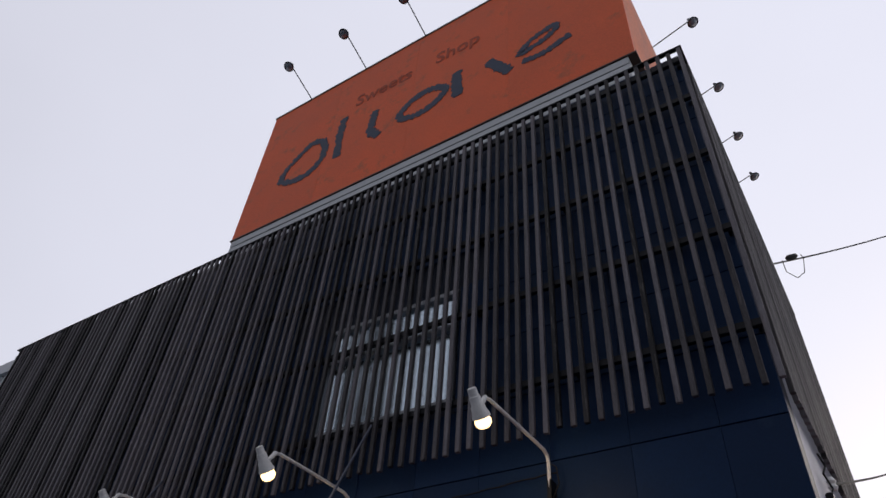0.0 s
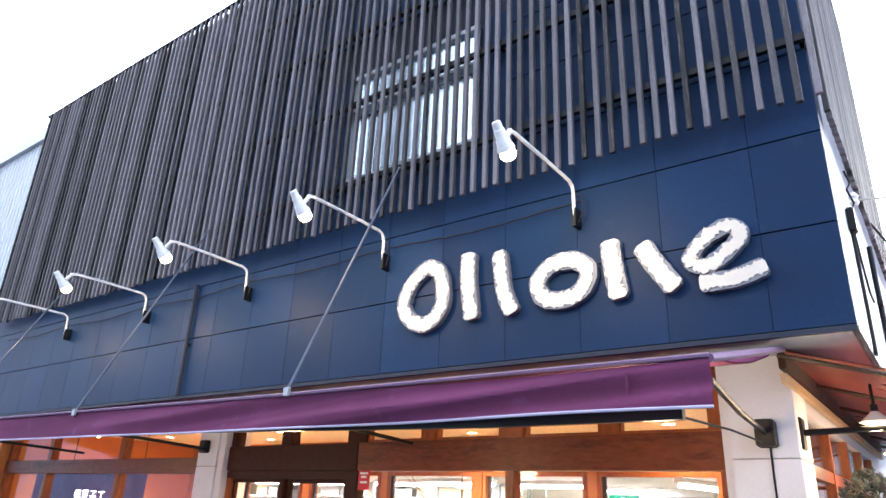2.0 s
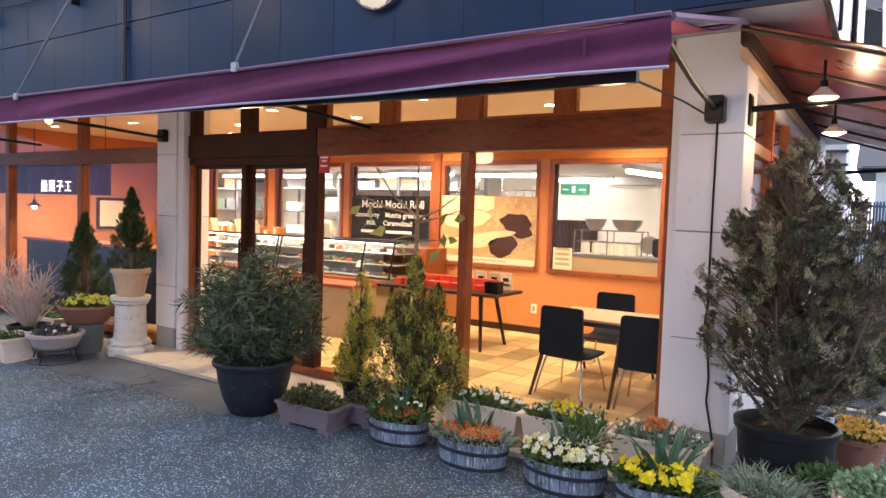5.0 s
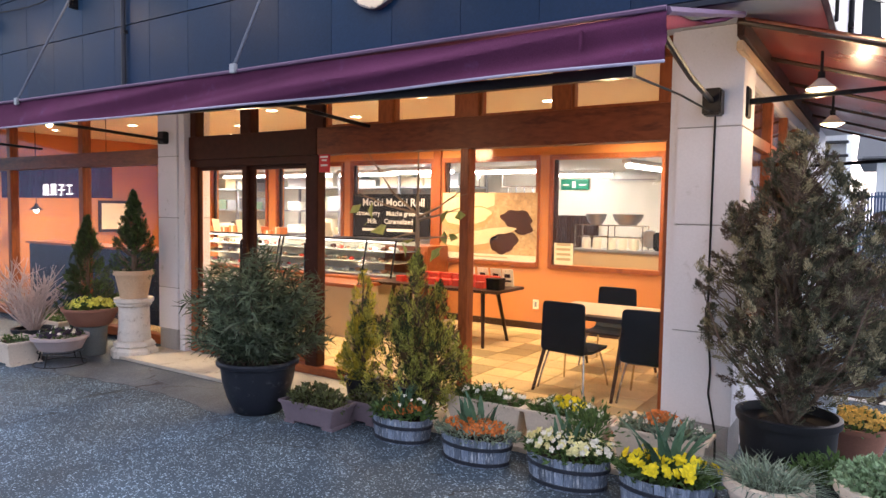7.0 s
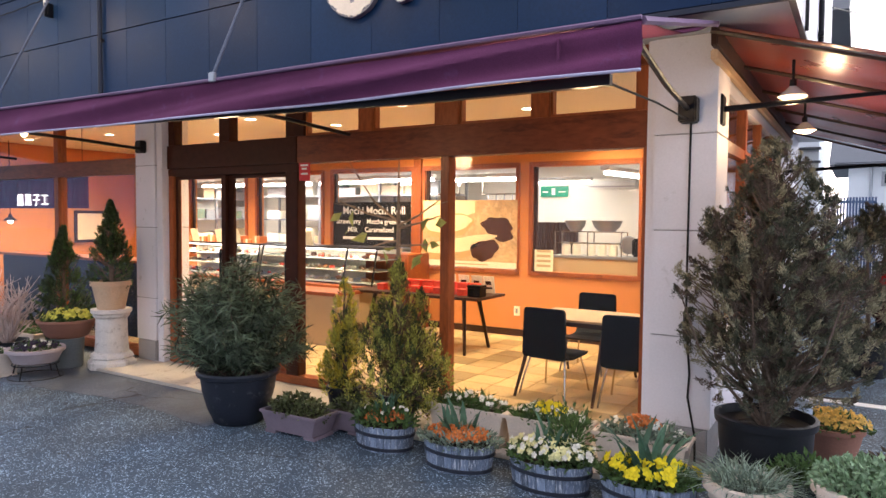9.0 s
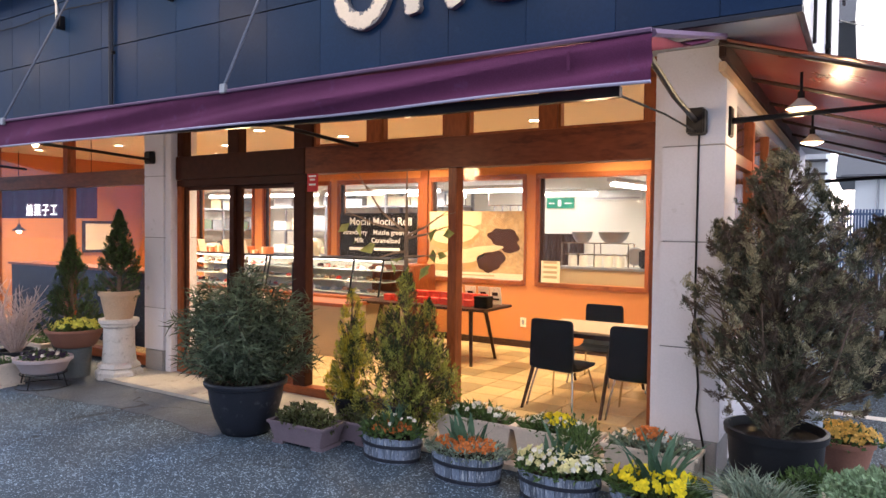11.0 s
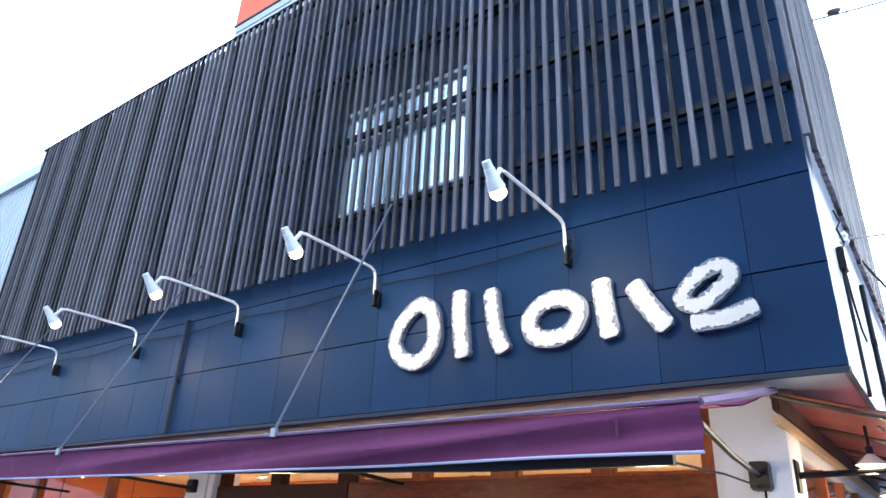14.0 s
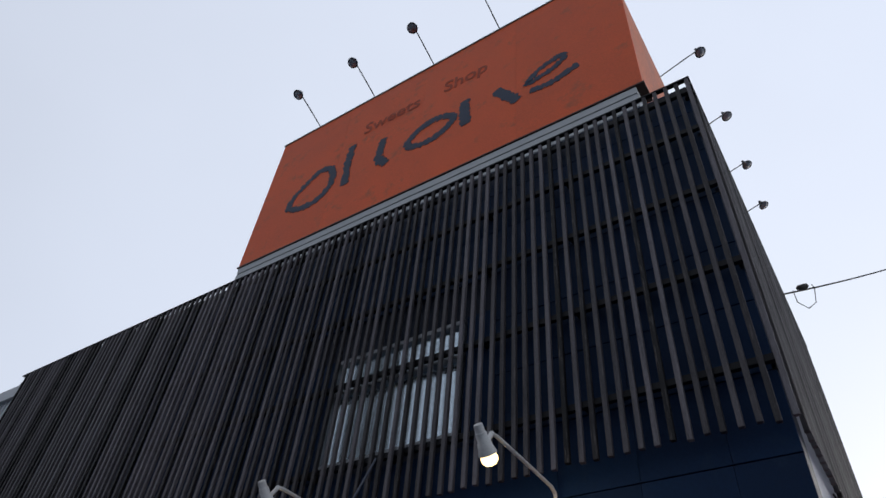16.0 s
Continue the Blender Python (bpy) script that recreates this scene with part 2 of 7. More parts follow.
M = {
    "asphalt": asphalt("asphalt", (0.031, 0.054, 0.080), (0.38, 0.50, 0.62), 0.83, 125),
    "apron": asphalt("smooth asphalt", (0.078, 0.092, 0.118), (0.18, 0.20, 0.24), 0.85, 160),
    "concrete": mat("pale concrete", (0.42, 0.38, 0.33), 0.85, 0, 0.15, 3, 60, 0.2, dirt=(0.2, 0.18, 0.16), dirt_amount=0.2),
    "navy": mat("navy painted panel", (0.0045, 0.021, 0.062), 0.5, 0.0, 0.2, 2.0, 60, 0.03, rand=0.15, spec=0.14, dirt=(0.010, 0.030, 0.070), dirt_amount=0.15),
    "navy_dark": mat("navy backing", (0.012, 0.018, 0.035), 0.6, 0, 0.1),
    "slat": mat("weathered dark timber", (0.082, 0.075, 0.081), 0.62, 0, 0.6, 5, 60, 0.25, rand=1.0, spec=0.3, stretch=(6, 6, 0.5), dirt=(0.13, 0.112, 0.108), dirt_amount=0.28),
    "iron": mat("black iron", (0.010, 0.010, 0.012), 0.45, 0.3, 0.2, 20, 100, 0.05),
    "steel": mat("grey steel", (0.35, 0.36, 0.38), 0.4, 0.7, 0.15, 8, 80, 0.05),
    "enamel": mat("white lamp enamel", (0.72, 0.71, 0.68), 0.35, 0, 0.1, 12, 90, 0.03, dirt=(0.4, 0.38, 0.33), dirt_amount=0.1),
    "orange": mat("orange painted sheet", (0.86, 0.145, 0.048), 0.6, 0, 0.12, 1.2, 40, 0.04, rand=0.06, dirt=(0.58, 0.14, 0.06), dirt_amount=0.2),
    "orange_side": mat("weathered orange sheet", (0.70, 0.20, 0.085), 0.6, 0, 0.25, 2.0, 30, 0.05, stretch=(1, 1, 0.3)),
    "signblue": mat("slate blue paint", (0.05, 0.065, 0.10), 0.6, 0, 0.3, 6, 50, 0.0),
    "letter": mat("white sign face", (0.57, 0.53, 0.46), 0.5, 0, 0.08, 9, 60, 0.0, dirt=(0.55, 0.50, 0.40), dirt_amount=0.1),
    "letter_rim": mat("grey sign rim", (0.16, 0.17, 0.20), 0.45, 0.3, 0.15, 10, 60, 0.0),
    "siding": mat("blue-grey side wall render", (0.42, 0.43, 0.47), 0.7, 0, 0.10, 1.2, 60, 0.12, dirt=(0.30, 0.30, 0.32), dirt_amount=0.2),
    "panel": mat("white wall panel", (0.71, 0.69, 0.72), 0.55, 0, 0.06, 2.5, 70, 0.05, rand=0.04, dirt=(0.45, 0.43, 0.42), dirt_amount=0.05),
    "plinth": mat("grey plinth", (0.33, 0.32, 0.32), 0.8, 0, 0.15, 5, 70, 0.2),
    "soffit": mat("pale soffit board", (0.55, 0.56, 0.57), 0.6, 0, 0.05, 2, 40, 0.03),
    "wood": mat("varnished red-brown wood", (0.30, 0.084, 0.026), 0.35, 0, 0.4, 3, 40, 0.08, stretch=(1, 1, 0.25), dirt=(0.16, 0.04, 0.014), dirt_amount=0.2),
    "wood_mid": mat("red-brown stained header board", (0.18, 0.047, 0.017), 0.42, 0, 0.4, 3, 40, 0.08, spec=0.25, stretch=(0.25, 1, 1), dirt=(0.06, 0.016, 0.008), dirt_amount=0.3),
    "wood_h": mat("varnished red-brown wood rail", (0.34, 0.095, 0.032), 0.35, 0, 0.4, 3, 40, 0.08, stretch=(0.25, 1, 1), dirt=(0.10, 0.025, 0.010), dirt_amount=0.25),
    "wood_dark": mat("dark stained wood", (0.040, 0.017, 0.010), 0.4, 0, 0.3, 4, 40, 0.08),
    "wood_deep": mat("deep brown stained wood", (0.050, 0.016, 0.009), 0.5, 0, 0.35, 3, 40, 0.08, spec=0.12, stretch=(0.4, 1, 0.4), dirt=(0.05, 0.014, 0.007), dirt_amount=0.25),
    "wood_pale": mat("pale timber rail", (0.50, 0.34, 0.20), 0.55, 0, 0.2, 4, 40, 0.08, stretch=(1, 0.2, 1)),
    "glass": glass("window glass"),
    "purple": mat("purple awning cloth", (0.112, 0.030, 0.072), 0.85, 0, 0.3, 2.2, 220, 0.12, spec=0.1, dirt=(0.13, 0.055, 0.12), dirt_amount=0.1),
    "purple_pale": mat("faded awning hem", (0.16, 0.095, 0.155), 0.75, 0, 0.2, 4, 200, 0.1),
    "hem": mat("pale lavender hem tape", (0.40, 0.36, 0.47), 0.7, 0, 0.12, 6, 200, 0.05),
    "redcloth": mat("brick red canopy cloth", (0.29, 0.040, 0.026), 0.3, 0, 0.18, 2, 200, 0.05),
    "plaster": mat("orange plaster", (0.62, 0.24, 0.075), 0.8, 0, 0.12, 1.5, 60, 0.12),
    "cream": mat("cream ceiling board", (0.90, 0.83, 0.65), 0.8, 0, 0.05, 2, 60, 0.03),
    "white": mat("white kitchen wall", (0.78, 0.75, 0.66), 0.6, 0, 0.05, 2, 60, 0.02),
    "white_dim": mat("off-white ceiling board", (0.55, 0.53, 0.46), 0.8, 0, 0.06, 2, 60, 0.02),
    "black": mat("black leather", (0.0035, 0.0035, 0.004), 0.5, 0, 0.2, 10, 150, 0.1, spec=0.12),
    "chrome": mat("chrome tube", (0.46, 0.42, 0.37), 0.22, 1.0, 0.05, 10, 80, 0.0),
    "redbox": mat("red gift box", (0.62, 0.06, 0.035), 0.5, 0, 0.1, 8, 60, 0.0, rand=0.2),
    "paper": mat("cream paper", (0.75, 0.66, 0.48), 0.7, 0, 0.1, 12, 60, 0.0, rand=0.15),
    "board": mat("black menu board", (0.006, 0.005, 0.005), 0.6, 0, 0.2, 6, 60, 0.0),
    "chalk": mat("white lettering", (0.85, 0.83, 0.78), 0.7, 0, 0.05, 20, 60, 0.0),
    "redsign": mat("red sign plate", (0.6, 0.02, 0.03), 0.4, 0, 0.1, 10, 60, 0.0),
    "green": mat("green sign plate", (0.0, 0.22, 0.12), 0.4, 0, 0.1, 10, 60, 0.0),
    "tan": mat("tan counter front", (0.48, 0.36, 0.21), 0.6, 0, 0.1, 3, 60, 0.02),
    "blackpot": mat("dark plastic pot", (0.011, 0.012, 0.016), 0.45, 0, 0.25, 8, 70, 0.06),
    "bluepot": mat("dark blue-grey glazed pot", (0.013, 0.016, 0.025), 0.55, 0, 0.25, 6, 70, 0.08, dirt=(0.08, 0.08, 0.09), dirt_amount=0.12),
    "mauvepot": mat("mauve plastic planter", (0.16, 0.125, 0.15), 0.6, 0, 0.15, 8, 70, 0.05),
    "beigepot": mat("beige plastic planter", (0.62, 0.52, 0.43), 0.6, 0, 0.12, 6, 70, 0.06, dirt=(0.28, 0.22, 0.17), dirt_amount=0.15),
    "terra": mat("pale terracotta", (0.55, 0.38, 0.25), 0.8, 0, 0.15, 6, 70, 0.12, dirt=(0.55, 0.42, 0.3), dirt_amount=0.2),
    "terra_dark": mat("brown terracotta", (0.26, 0.12, 0.085), 0.75, 0, 0.15, 6, 70, 0.1),
    "stone": mat("white cast stone", (0.62, 0.58, 0.54), 0.8, 0, 0.12, 7, 60, 0.2, dirt=(0.36, 0.32, 0.28), dirt_amount=0.25),
    "barrel": mat("weathered grey-blue stave", (0.14, 0.175, 0.24), 0.75, 0, 0.5, 8, 60, 0.3, rand=0.4, stretch=(5, 5, 0.5), dirt=(0.60, 0.64, 0.70), dirt_amount=0.30),
    "hoop": mat("dark barrel hoop", (0.035, 0.04, 0.055), 0.5, 0.4, 0.2, 10, 60, 0.1),
    "soil": mat("dark soil", (0.03, 0.02, 0.014), 0.95, 0, 0.5, 30, 150, 0.6),
    "bark": mat("grey-brown bark", (0.14, 0.10, 0.075), 0.9, 0, 0.4, 20, 100, 0.5),
    "juniper": leafy("dull juniper needles", (0.092, 0.095, 0.062), 0.6),
    "juniper_pale": leafy("grey-green juniper plumes", (0.29, 0.26, 0.165), 0.5),
    "thuja_brown": leafy("browned thuja plumes", (0.16, 0.11, 0.05), 0.5),
    "juniper_dry": leafy("dry brown juniper sprays", (0.12, 0.088, 0.068), 0.5),
    "thuja": leafy("bright green thuja", (0.40, 0.41, 0.095), 0.55),
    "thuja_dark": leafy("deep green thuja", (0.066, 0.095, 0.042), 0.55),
    "bamboo": leafy("dark narrow leaves", (0.105, 0.135, 0.085), 0.75),
    "leaf": leafy("green leaves", (0.08, 0.135, 0.045), 0.5),
    "leaf_brown": leafy("dull brownish-green leaves", (0.105, 0.12, 0.055), 0.6),
    "leaf_blue": leafy("blue-green tulip leaves", (0.075, 0.15, 0.10), 0.35),
    "leaf_grey": leafy("grey-green leaves", (0.21, 0.27, 0.21), 0.5),
    "fl_yellow": leafy("yellow petals", (0.80, 0.66, 0.02), 0.2),
    "fl_pale": leafy("pale yellow petals", (0.74, 0.70, 0.36), 0.2),
    "fl_white": leafy("white petals", (0.80, 0.78, 0.70), 0.12),
    "fl_orange": leafy("orange petals", (0.56, 0.175, 0.045), 0.5),
    "fl_dark": leafy("dark violet petals", (0.03, 0.018, 0.04), 0.4),
    "sky_pane": mat("mirror-coated window glass", (0.72, 0.83, 0.90), 0.2, 0.9, 0.12, 1.5, 20, 0.0),
    "orange_text": mat("dark red paint", (0.46, 0.075, 0.03), 0.6, 0, 0.2, 5, 40, 0.0),
    "glass_refl": glass("street window glass", (0.95, 0.96, 1.0), 0.075),
    "pastry_pale": mat("printed pale dough", (0.78, 0.60, 0.36), 0.6, 0, 0.12, 5, 60, 0.0),
    "pastry_tan": mat("printed tan ground", (0.52, 0.34, 0.17), 0.6, 0, 0.35, 4, 25, 0.0, dirt=(0.70, 0.52, 0.30), dirt_amount=0.35),
    "leaf_box": mat("dull green plastic tray", (0.16, 0.22, 0.15), 0.5, 0, 0.1, 8, 60, 0.0),
    "orangebox": mat("orange paper box", (0.72, 0.24, 0.09), 0.6, 0, 0.1, 8, 60, 0.0, rand=0.2),
    "pastry_mid": mat("printed golden dough", (0.50, 0.31, 0.13), 0.6, 0, 0.2, 5, 60, 0.0),
    "choc": mat("dark chocolate brown", (0.06, 0.022, 0.012), 0.5, 0, 0.3, 12, 60, 0.0),
    "fl_golden": leafy("golden green tips", (0.58, 0.50, 0.07), 0.4),
    "fl_amber": leafy("amber petals", (0.66, 0.42, 0.10), 0.35),
    "fl_lemon": leafy("lemon petals", (0.62, 0.60, 0.10), 0.25),
    "leaf_olive": leafy("pale olive green leaf", (0.30, 0.33, 0.11), 0.35),
    "leaf_pale": leafy("pale green leaves", (0.26, 0.37, 0.22), 0.4),
    "bark_pale": mat("pale brown bark", (0.28, 0.19, 0.12), 0.85, 0, 0.3, 20, 100, 0.3),
    "twig": mat("pale pinkish twigs", (0.55, 0.43, 0.39), 0.85, 0, 0.3, 20, 100, 0.2),
    "tealpot": mat("teal-grey plastic", (0.13, 0.145, 0.15), 0.55, 0, 0.2, 8, 70, 0.05),
    "mauvepale": mat("pale mauve plastic", (0.36, 0.30, 0.31), 0.55, 0, 0.12, 8, 70, 0.05),
    "paleblue": mat("pale grey-blue plastic", (0.36, 0.42, 0.50), 0.5, 0, 0.1, 8, 70, 0.03),
    "zinc": mat("dull galvanised rod", (0.07, 0.08, 0.11), 0.5, 0.2, 0.2, 10, 60, 0.05),
    # emission stands in for the reflected brightness of the window letters, no lamp
    "glow_letter": glow("white letters with added glow", (1.0, 0.92, 0.95), 0.7),
    "wallgrey": mat("pale grey siding", (0.62, 0.64, 0.66), 0.7, 0, 0.08, 1, 40, 0.05),
    "roof": mat("dark roof tiles", (0.05, 0.052, 0.06), 0.6, 0, 0.25, 4, 40, 0.2),
    "bluewall": mat("dark blue-grey cladding", (0.07, 0.10, 0.17), 0.8, 0, 0.3, 0.3, 4, 0.05),
    "housewhite": mat("white house render", (0.70, 0.72, 0.74), 0.8, 0, 0.06, 1.5, 40, 0.05),
    "darkglass": mat("dark window glass", (0.03, 0.035, 0.045), 0.1, 0, 0.1, 3, 40, 0.0),
    "carpaint": mat("dark maroon car paint", (0.055, 0.014, 0.014), 0.2, 0.2, 0.1, 5, 60, 0.0),
    "carwhite": mat("silver-white car paint", (0.65, 0.67, 0.68), 0.25, 0.2, 0.08, 5, 60, 0.0),
    "rubber": mat("black rubber", (0.015, 0.015, 0.015), 0.8, 0, 0.2, 20, 100, 0.1),
    "lineal": mat("white road paint", (0.72, 0.72, 0.70), 0.7, 0, 0.2, 8, 60, 0.1),
    "bulb_warm": glow("lit warm bulb", (1.0, 0.70, 0.32), BULB),
    "bulb_shop": glow("lit downlight", (1.0, 0.80, 0.50), 14),
    "tube": glow("lit white tube", (1.0, 0.97, 0.90), 6),
    "case_light": glow("lit display strip", (1.0, 0.93, 0.80), 1.6),
    "glass_edge": mat("pale green glass shelf", (0.55, 0.60, 0.54), 0.15, 0, 0.05, 5, 60, 0.0),
    "red_lens": mat("red lamp lens", (0.45, 0.01, 0.01), 0.2, 0, 0.1),
    "tile": mat("stone floor tile", (0.50, 0.36, 0.175), 0.4, 0, 0.25, 5, 60, 0.05, rand=0.42),
    "grout": mat("floor grout", (0.36, 0.26, 0.13), 0.8, 0, 0.1),
    "cake": mat("pastry", (0.50, 0.30, 0.16), 0.7, 0, 0.3, 30, 90, 0.2, rand=0.4),
}

# ---- shapes ----


class Mesh:
    """Collects faces; boxes, tubes, lathes and sheets are added to one part."""

    def __init__(self):
        self.v, self.f = [], []

    def add(self, vs, fs):
        o = len(self.v)
        self.v.extend([tuple(p) for p in vs])
        self.f.extend([tuple(i + o for i in f) for f in fs])
        return self

    def box(self, x0, x1, y0, y1, z0, z1, ch=0.0):
        if ch <= 0:
            vs = [(x, y, z) for z in (z0, z1) for y in (y0, y1) for x in (x0, x1)]
            return self.add(vs, [(0, 2, 3, 1), (4, 5, 7, 6), (0, 1, 5, 4), (2, 6, 7, 3), (0, 4, 6, 2), (1, 3, 7, 5)])
        bm = bmesh.new()
        bmesh.ops.create_cube(bm, size=1, matrix=Matrix.Translation(((x0 + x1) / 2, (y0 + y1) / 2, (z0 + z1) / 2)) @ Matrix.Diagonal((x1 - x0, y1 - y0, z1 - z0, 1)))
        bmesh.ops.bevel(bm, geom=bm.edges[:], offset=ch, segments=2, affect="EDGES", clamp_overlap=True)
        bm.verts.index_update()
        self.add([v.co for v in bm.verts], [[v.index for v in f.verts] for f in bm.faces])
        bm.free()
        return self

    def tube(self, pts, r, n=8, cap=True):
        pts = [Vector(p) for p in pts]
        rr = r if isinstance(r, (list, tuple)) else [r] * len(pts)
        rings = []
        for i, p in enumerate(pts):
            d = (pts[min(i + 1, len(pts) - 1)] - pts[max(i - 1, 0)]).normalized()
            a = d.orthogonal().normalized() if i == 0 else (a - d * a.dot(d)).normalized()
            b = d.cross(a)
            rings.append([p + (a * math.cos(2 * math.pi * k / n) + b * math.sin(2 * math.pi * k / n)) * rr[i] for k in range(n)])
        vs = [q for ring in rings for q in ring]
        fs = [(i * n + k, i * n + (k + 1) % n, (i + 1) * n + (k + 1) % n, (i + 1) * n + k) for i in range(len(pts) - 1) for k in range(n)]
        if cap:
            fs += [tuple(range(n))[::-1], tuple((len(pts) - 1) * n + k for k in range(n))]
        return self.add(vs, fs)

    def lathe(self, prof, n=28, sx=1.0, sy=1.0, c=(0, 0, 0), wob=0.0):
        vs = []
        for r, z in prof:
            for k in range(n):
                a = 2 * math.pi * k / n
                q = r * (1 + wob * math.sin(3 * a + z * 9))
                vs.append((c[0] + q * sx * math.cos(a), c[1] + q * sy * math.sin(a), c[2] + z))
        m = len(prof)
        fs = [(i * n + k, i * n + (k + 1) % n, (i + 1) * n + (k + 1) % n, (i + 1) * n + k) for i in range(m - 1) for k in range(n)]
        fs += [tuple(range(n))[::-1], tuple((m - 1) * n + k for k in range(n))]
        return self.add(vs, fs)

    def prism(self, poly, axis, a, b):
        """A flat outline pushed along an axis from a to b; the outline's two numbers are the other two coordinates in order."""
        def at(p, t):
            return {"x": (t, p[0], p[1]), "y": (p[0], t, p[1]), "z": (p[0], p[1], t)}[axis]
        n = len(poly)
        vs = [at(p, a) for p in poly] + [at(p, b) for p in poly]
        fs = [tuple(range(n)), tuple(range(2 * n - 1, n - 1, -1))] + [(k, (k + 1) % n + 0, (k + 1) % n + n, k + n) for k in range(n)]
        return self.add(vs, fs)

    def moved(self, m):
        self.v = [tuple(m @ Vector(p)) for p in self.v]
        return self

    def data(self, name, material, smooth=False):
        me = bpy.data.meshes.new(name)
        me.from_pydata(self.v, [], self.f)
        me.materials.append(material)
        bm = bmesh.new()
        bm.from_mesh(me)
        bmesh.ops.recalc_face_normals(bm, faces=bm.faces[:])
        bm.to_mesh(me)
        bm.free()
        if smooth:
            me.polygons.foreach_set("use_smooth", [True] * len(me.polygons))
            me.set_sharp_from_angle(angle=radians(40))
        me.update()
        return me


def thing(name, label, category, loc=(0, 0, 0), group="", turn=0.0):
    ob = new(name)
    ob.empty_display_size = 0.1
    ob.matrix_basis = pose(*loc, 0, 0, turn)
    return tagged(ob, label, category, group)


def part(name, mesh, material, parent, label="", smooth=False, at=None, kind=""):
    ob = new(name, mesh if isinstance(mesh, bpy.types.Mesh) else mesh.data(name, M[material], smooth))
    ob.parent = parent
    if at is not None:
        ob.matrix_basis = at if isinstance(at, Matrix) else Matrix.Translation(at)
    return tagged(ob, label, "", "", kind)


def solid(name, mesh, material, label="", category="", kind="", group="", loc=None, smooth=False):
    ob = new(name, mesh.data(name, M[material], smooth))
    if loc:
        ob.location = loc
    return tagged(ob, label, category, group, kind)


def sprays(pts, dirs, length, width, bend=0.25, jitter=0.5, seed=1):
    """Small pointed leaves: four corners each, folded a little along the middle."""
    rng = np.random.default_rng(seed)
    pts, dirs = np.asarray(pts, float), np.asarray(dirs, float)
    n = len(pts)
    d = dirs + rng.normal(0, jitter, (n, 3))
    d /= np.linalg.norm(d, axis=1)[:, None] + 1e-9
    s = np.cross(d, rng.normal(0, 1, (n, 3)))
    s /= np.linalg.norm(s, axis=1)[:, None] + 1e-9
    u = np.cross(s, d)
    ln = length * rng.uniform(0.6, 1.3, (n, 1))
    wd = width * rng.uniform(0.7, 1.3, (n, 1))
    mid = pts + d * ln * 0.5 + u * ln * bend * 0.4
    tip = pts + d * ln - u * ln * bend * rng.uniform(-0.2, 1, (n, 1))
    v = np.stack([pts, mid + s * wd * 0.5, tip, mid - s * wd * 0.5], 1).reshape(-1, 3)
    m = Mesh()
    m.v = [tuple(p) for p in v]
    m.f = [(4 * i, 4 * i + 1, 4 * i + 2, 4 * i + 3) for i in range(n)]
    return m


def leaf_data(mesh, name, material):
    me = bpy.data.meshes.new(name)
    me.from_pydata(mesh.v, [], mesh.f)
    me.materials.append(M[material])
    me.update()
    return me


def text_data(words, size, material, depth=0.004, align="CENTER", spread=1.0, bold=0.012):
    cu = bpy.data.curves.new("words", "FONT")
    cu.offset = size * bold
    cu.space_character = spread
    cu.body, cu.size, cu.extrude, cu.align_x, cu.resolution_u = words, size, depth, align, 3
    ob = bpy.data.objects.new("words", cu)
    scene.collection.objects.link(ob)
    me = bpy.data.meshes.new_from_object(ob.evaluated_get(bpy.context.evaluated_depsgraph_get()))
    bpy.data.objects.remove(ob)
    me.materials.clear()
    me.materials.append(M[material])
    return me


def brush(pts, width, jag, y0, y1, seed, closed=False):
    """A brush stroke with ragged edges in the x-z plane, between depths y0 and y1."""
    rng = random.Random(seed)
    P = [Vector((p[0], p[1])) for p in pts]
    dense = []
    n = len(P)
    segs = n if closed else n - 1
    for i in range(segs):
        p0, p1, p2, p3 = (P[(i + k) % n] if closed else P[max(0, min(n - 1, i + k))] for k in (-1, 0, 1, 2))
        m = max(3, int((p2 - p1).length / (width * 0.10)))
        for k in range(m):
            t = k / m
            dense.append(0.5 * ((2 * p1) + (p2 - p0) * t + (2 * p0 - 5 * p1 + 4 * p2 - p3) * t * t + (3 * p1 - p0 - 3 * p2 + p3) * t ** 3))
    if not closed:
        dense.append(P[-1])
    k = len(dense)
    left, right = [], []
    jl = jr = 0.0
    for i in range(k):
        jl, jr = (0.45 * j_ + rng.uniform(-jag, jag) + (rng.uniform(-1.6, 0.4) * jag if rng.random() < 0.15 else 0) for j_ in (jl, jr))
        a = dense[(i - 1) % k] if closed or i else dense[0]
        b = dense[(i + 1) % k] if closed or i < k - 1 else dense[-1]
        d = (b - a).normalized()
        nn = Vector((-d.y, d.x))
        e = 1.0 if closed else min(1.0, 0.62 + 0.38 * min(i, k - 1 - i) / 2.5)
        w = width * 0.5 * e
        left.append(dense[i] + nn * (w + jl))
        right.append(dense[i] - nn * (w + jr))
    m = Mesh()
    vs = []
    for y in (y0, y1):
        vs += [(p.x, y, p.y) for p in left] + [(p.x, y, p.y) for p in right]
    fs = []
    for i in range(k if closed else k - 1):
        j = (i + 1) % k
        fs += [(i, j, k + j, k + i), (2 * k + i, 3 * k + i, 3 * k + j, 2 * k + j), (i, 2 * k + i, 2 * k + j, j), (k + i, k + j, 3 * k + j, 3 * k + i)]
    if not closed:
        fs += [(0, k, 3 * k, 2 * k), (k - 1, 3 * k - 1, 4 * k - 1, 2 * k - 1)]
    return m.add(vs, fs)

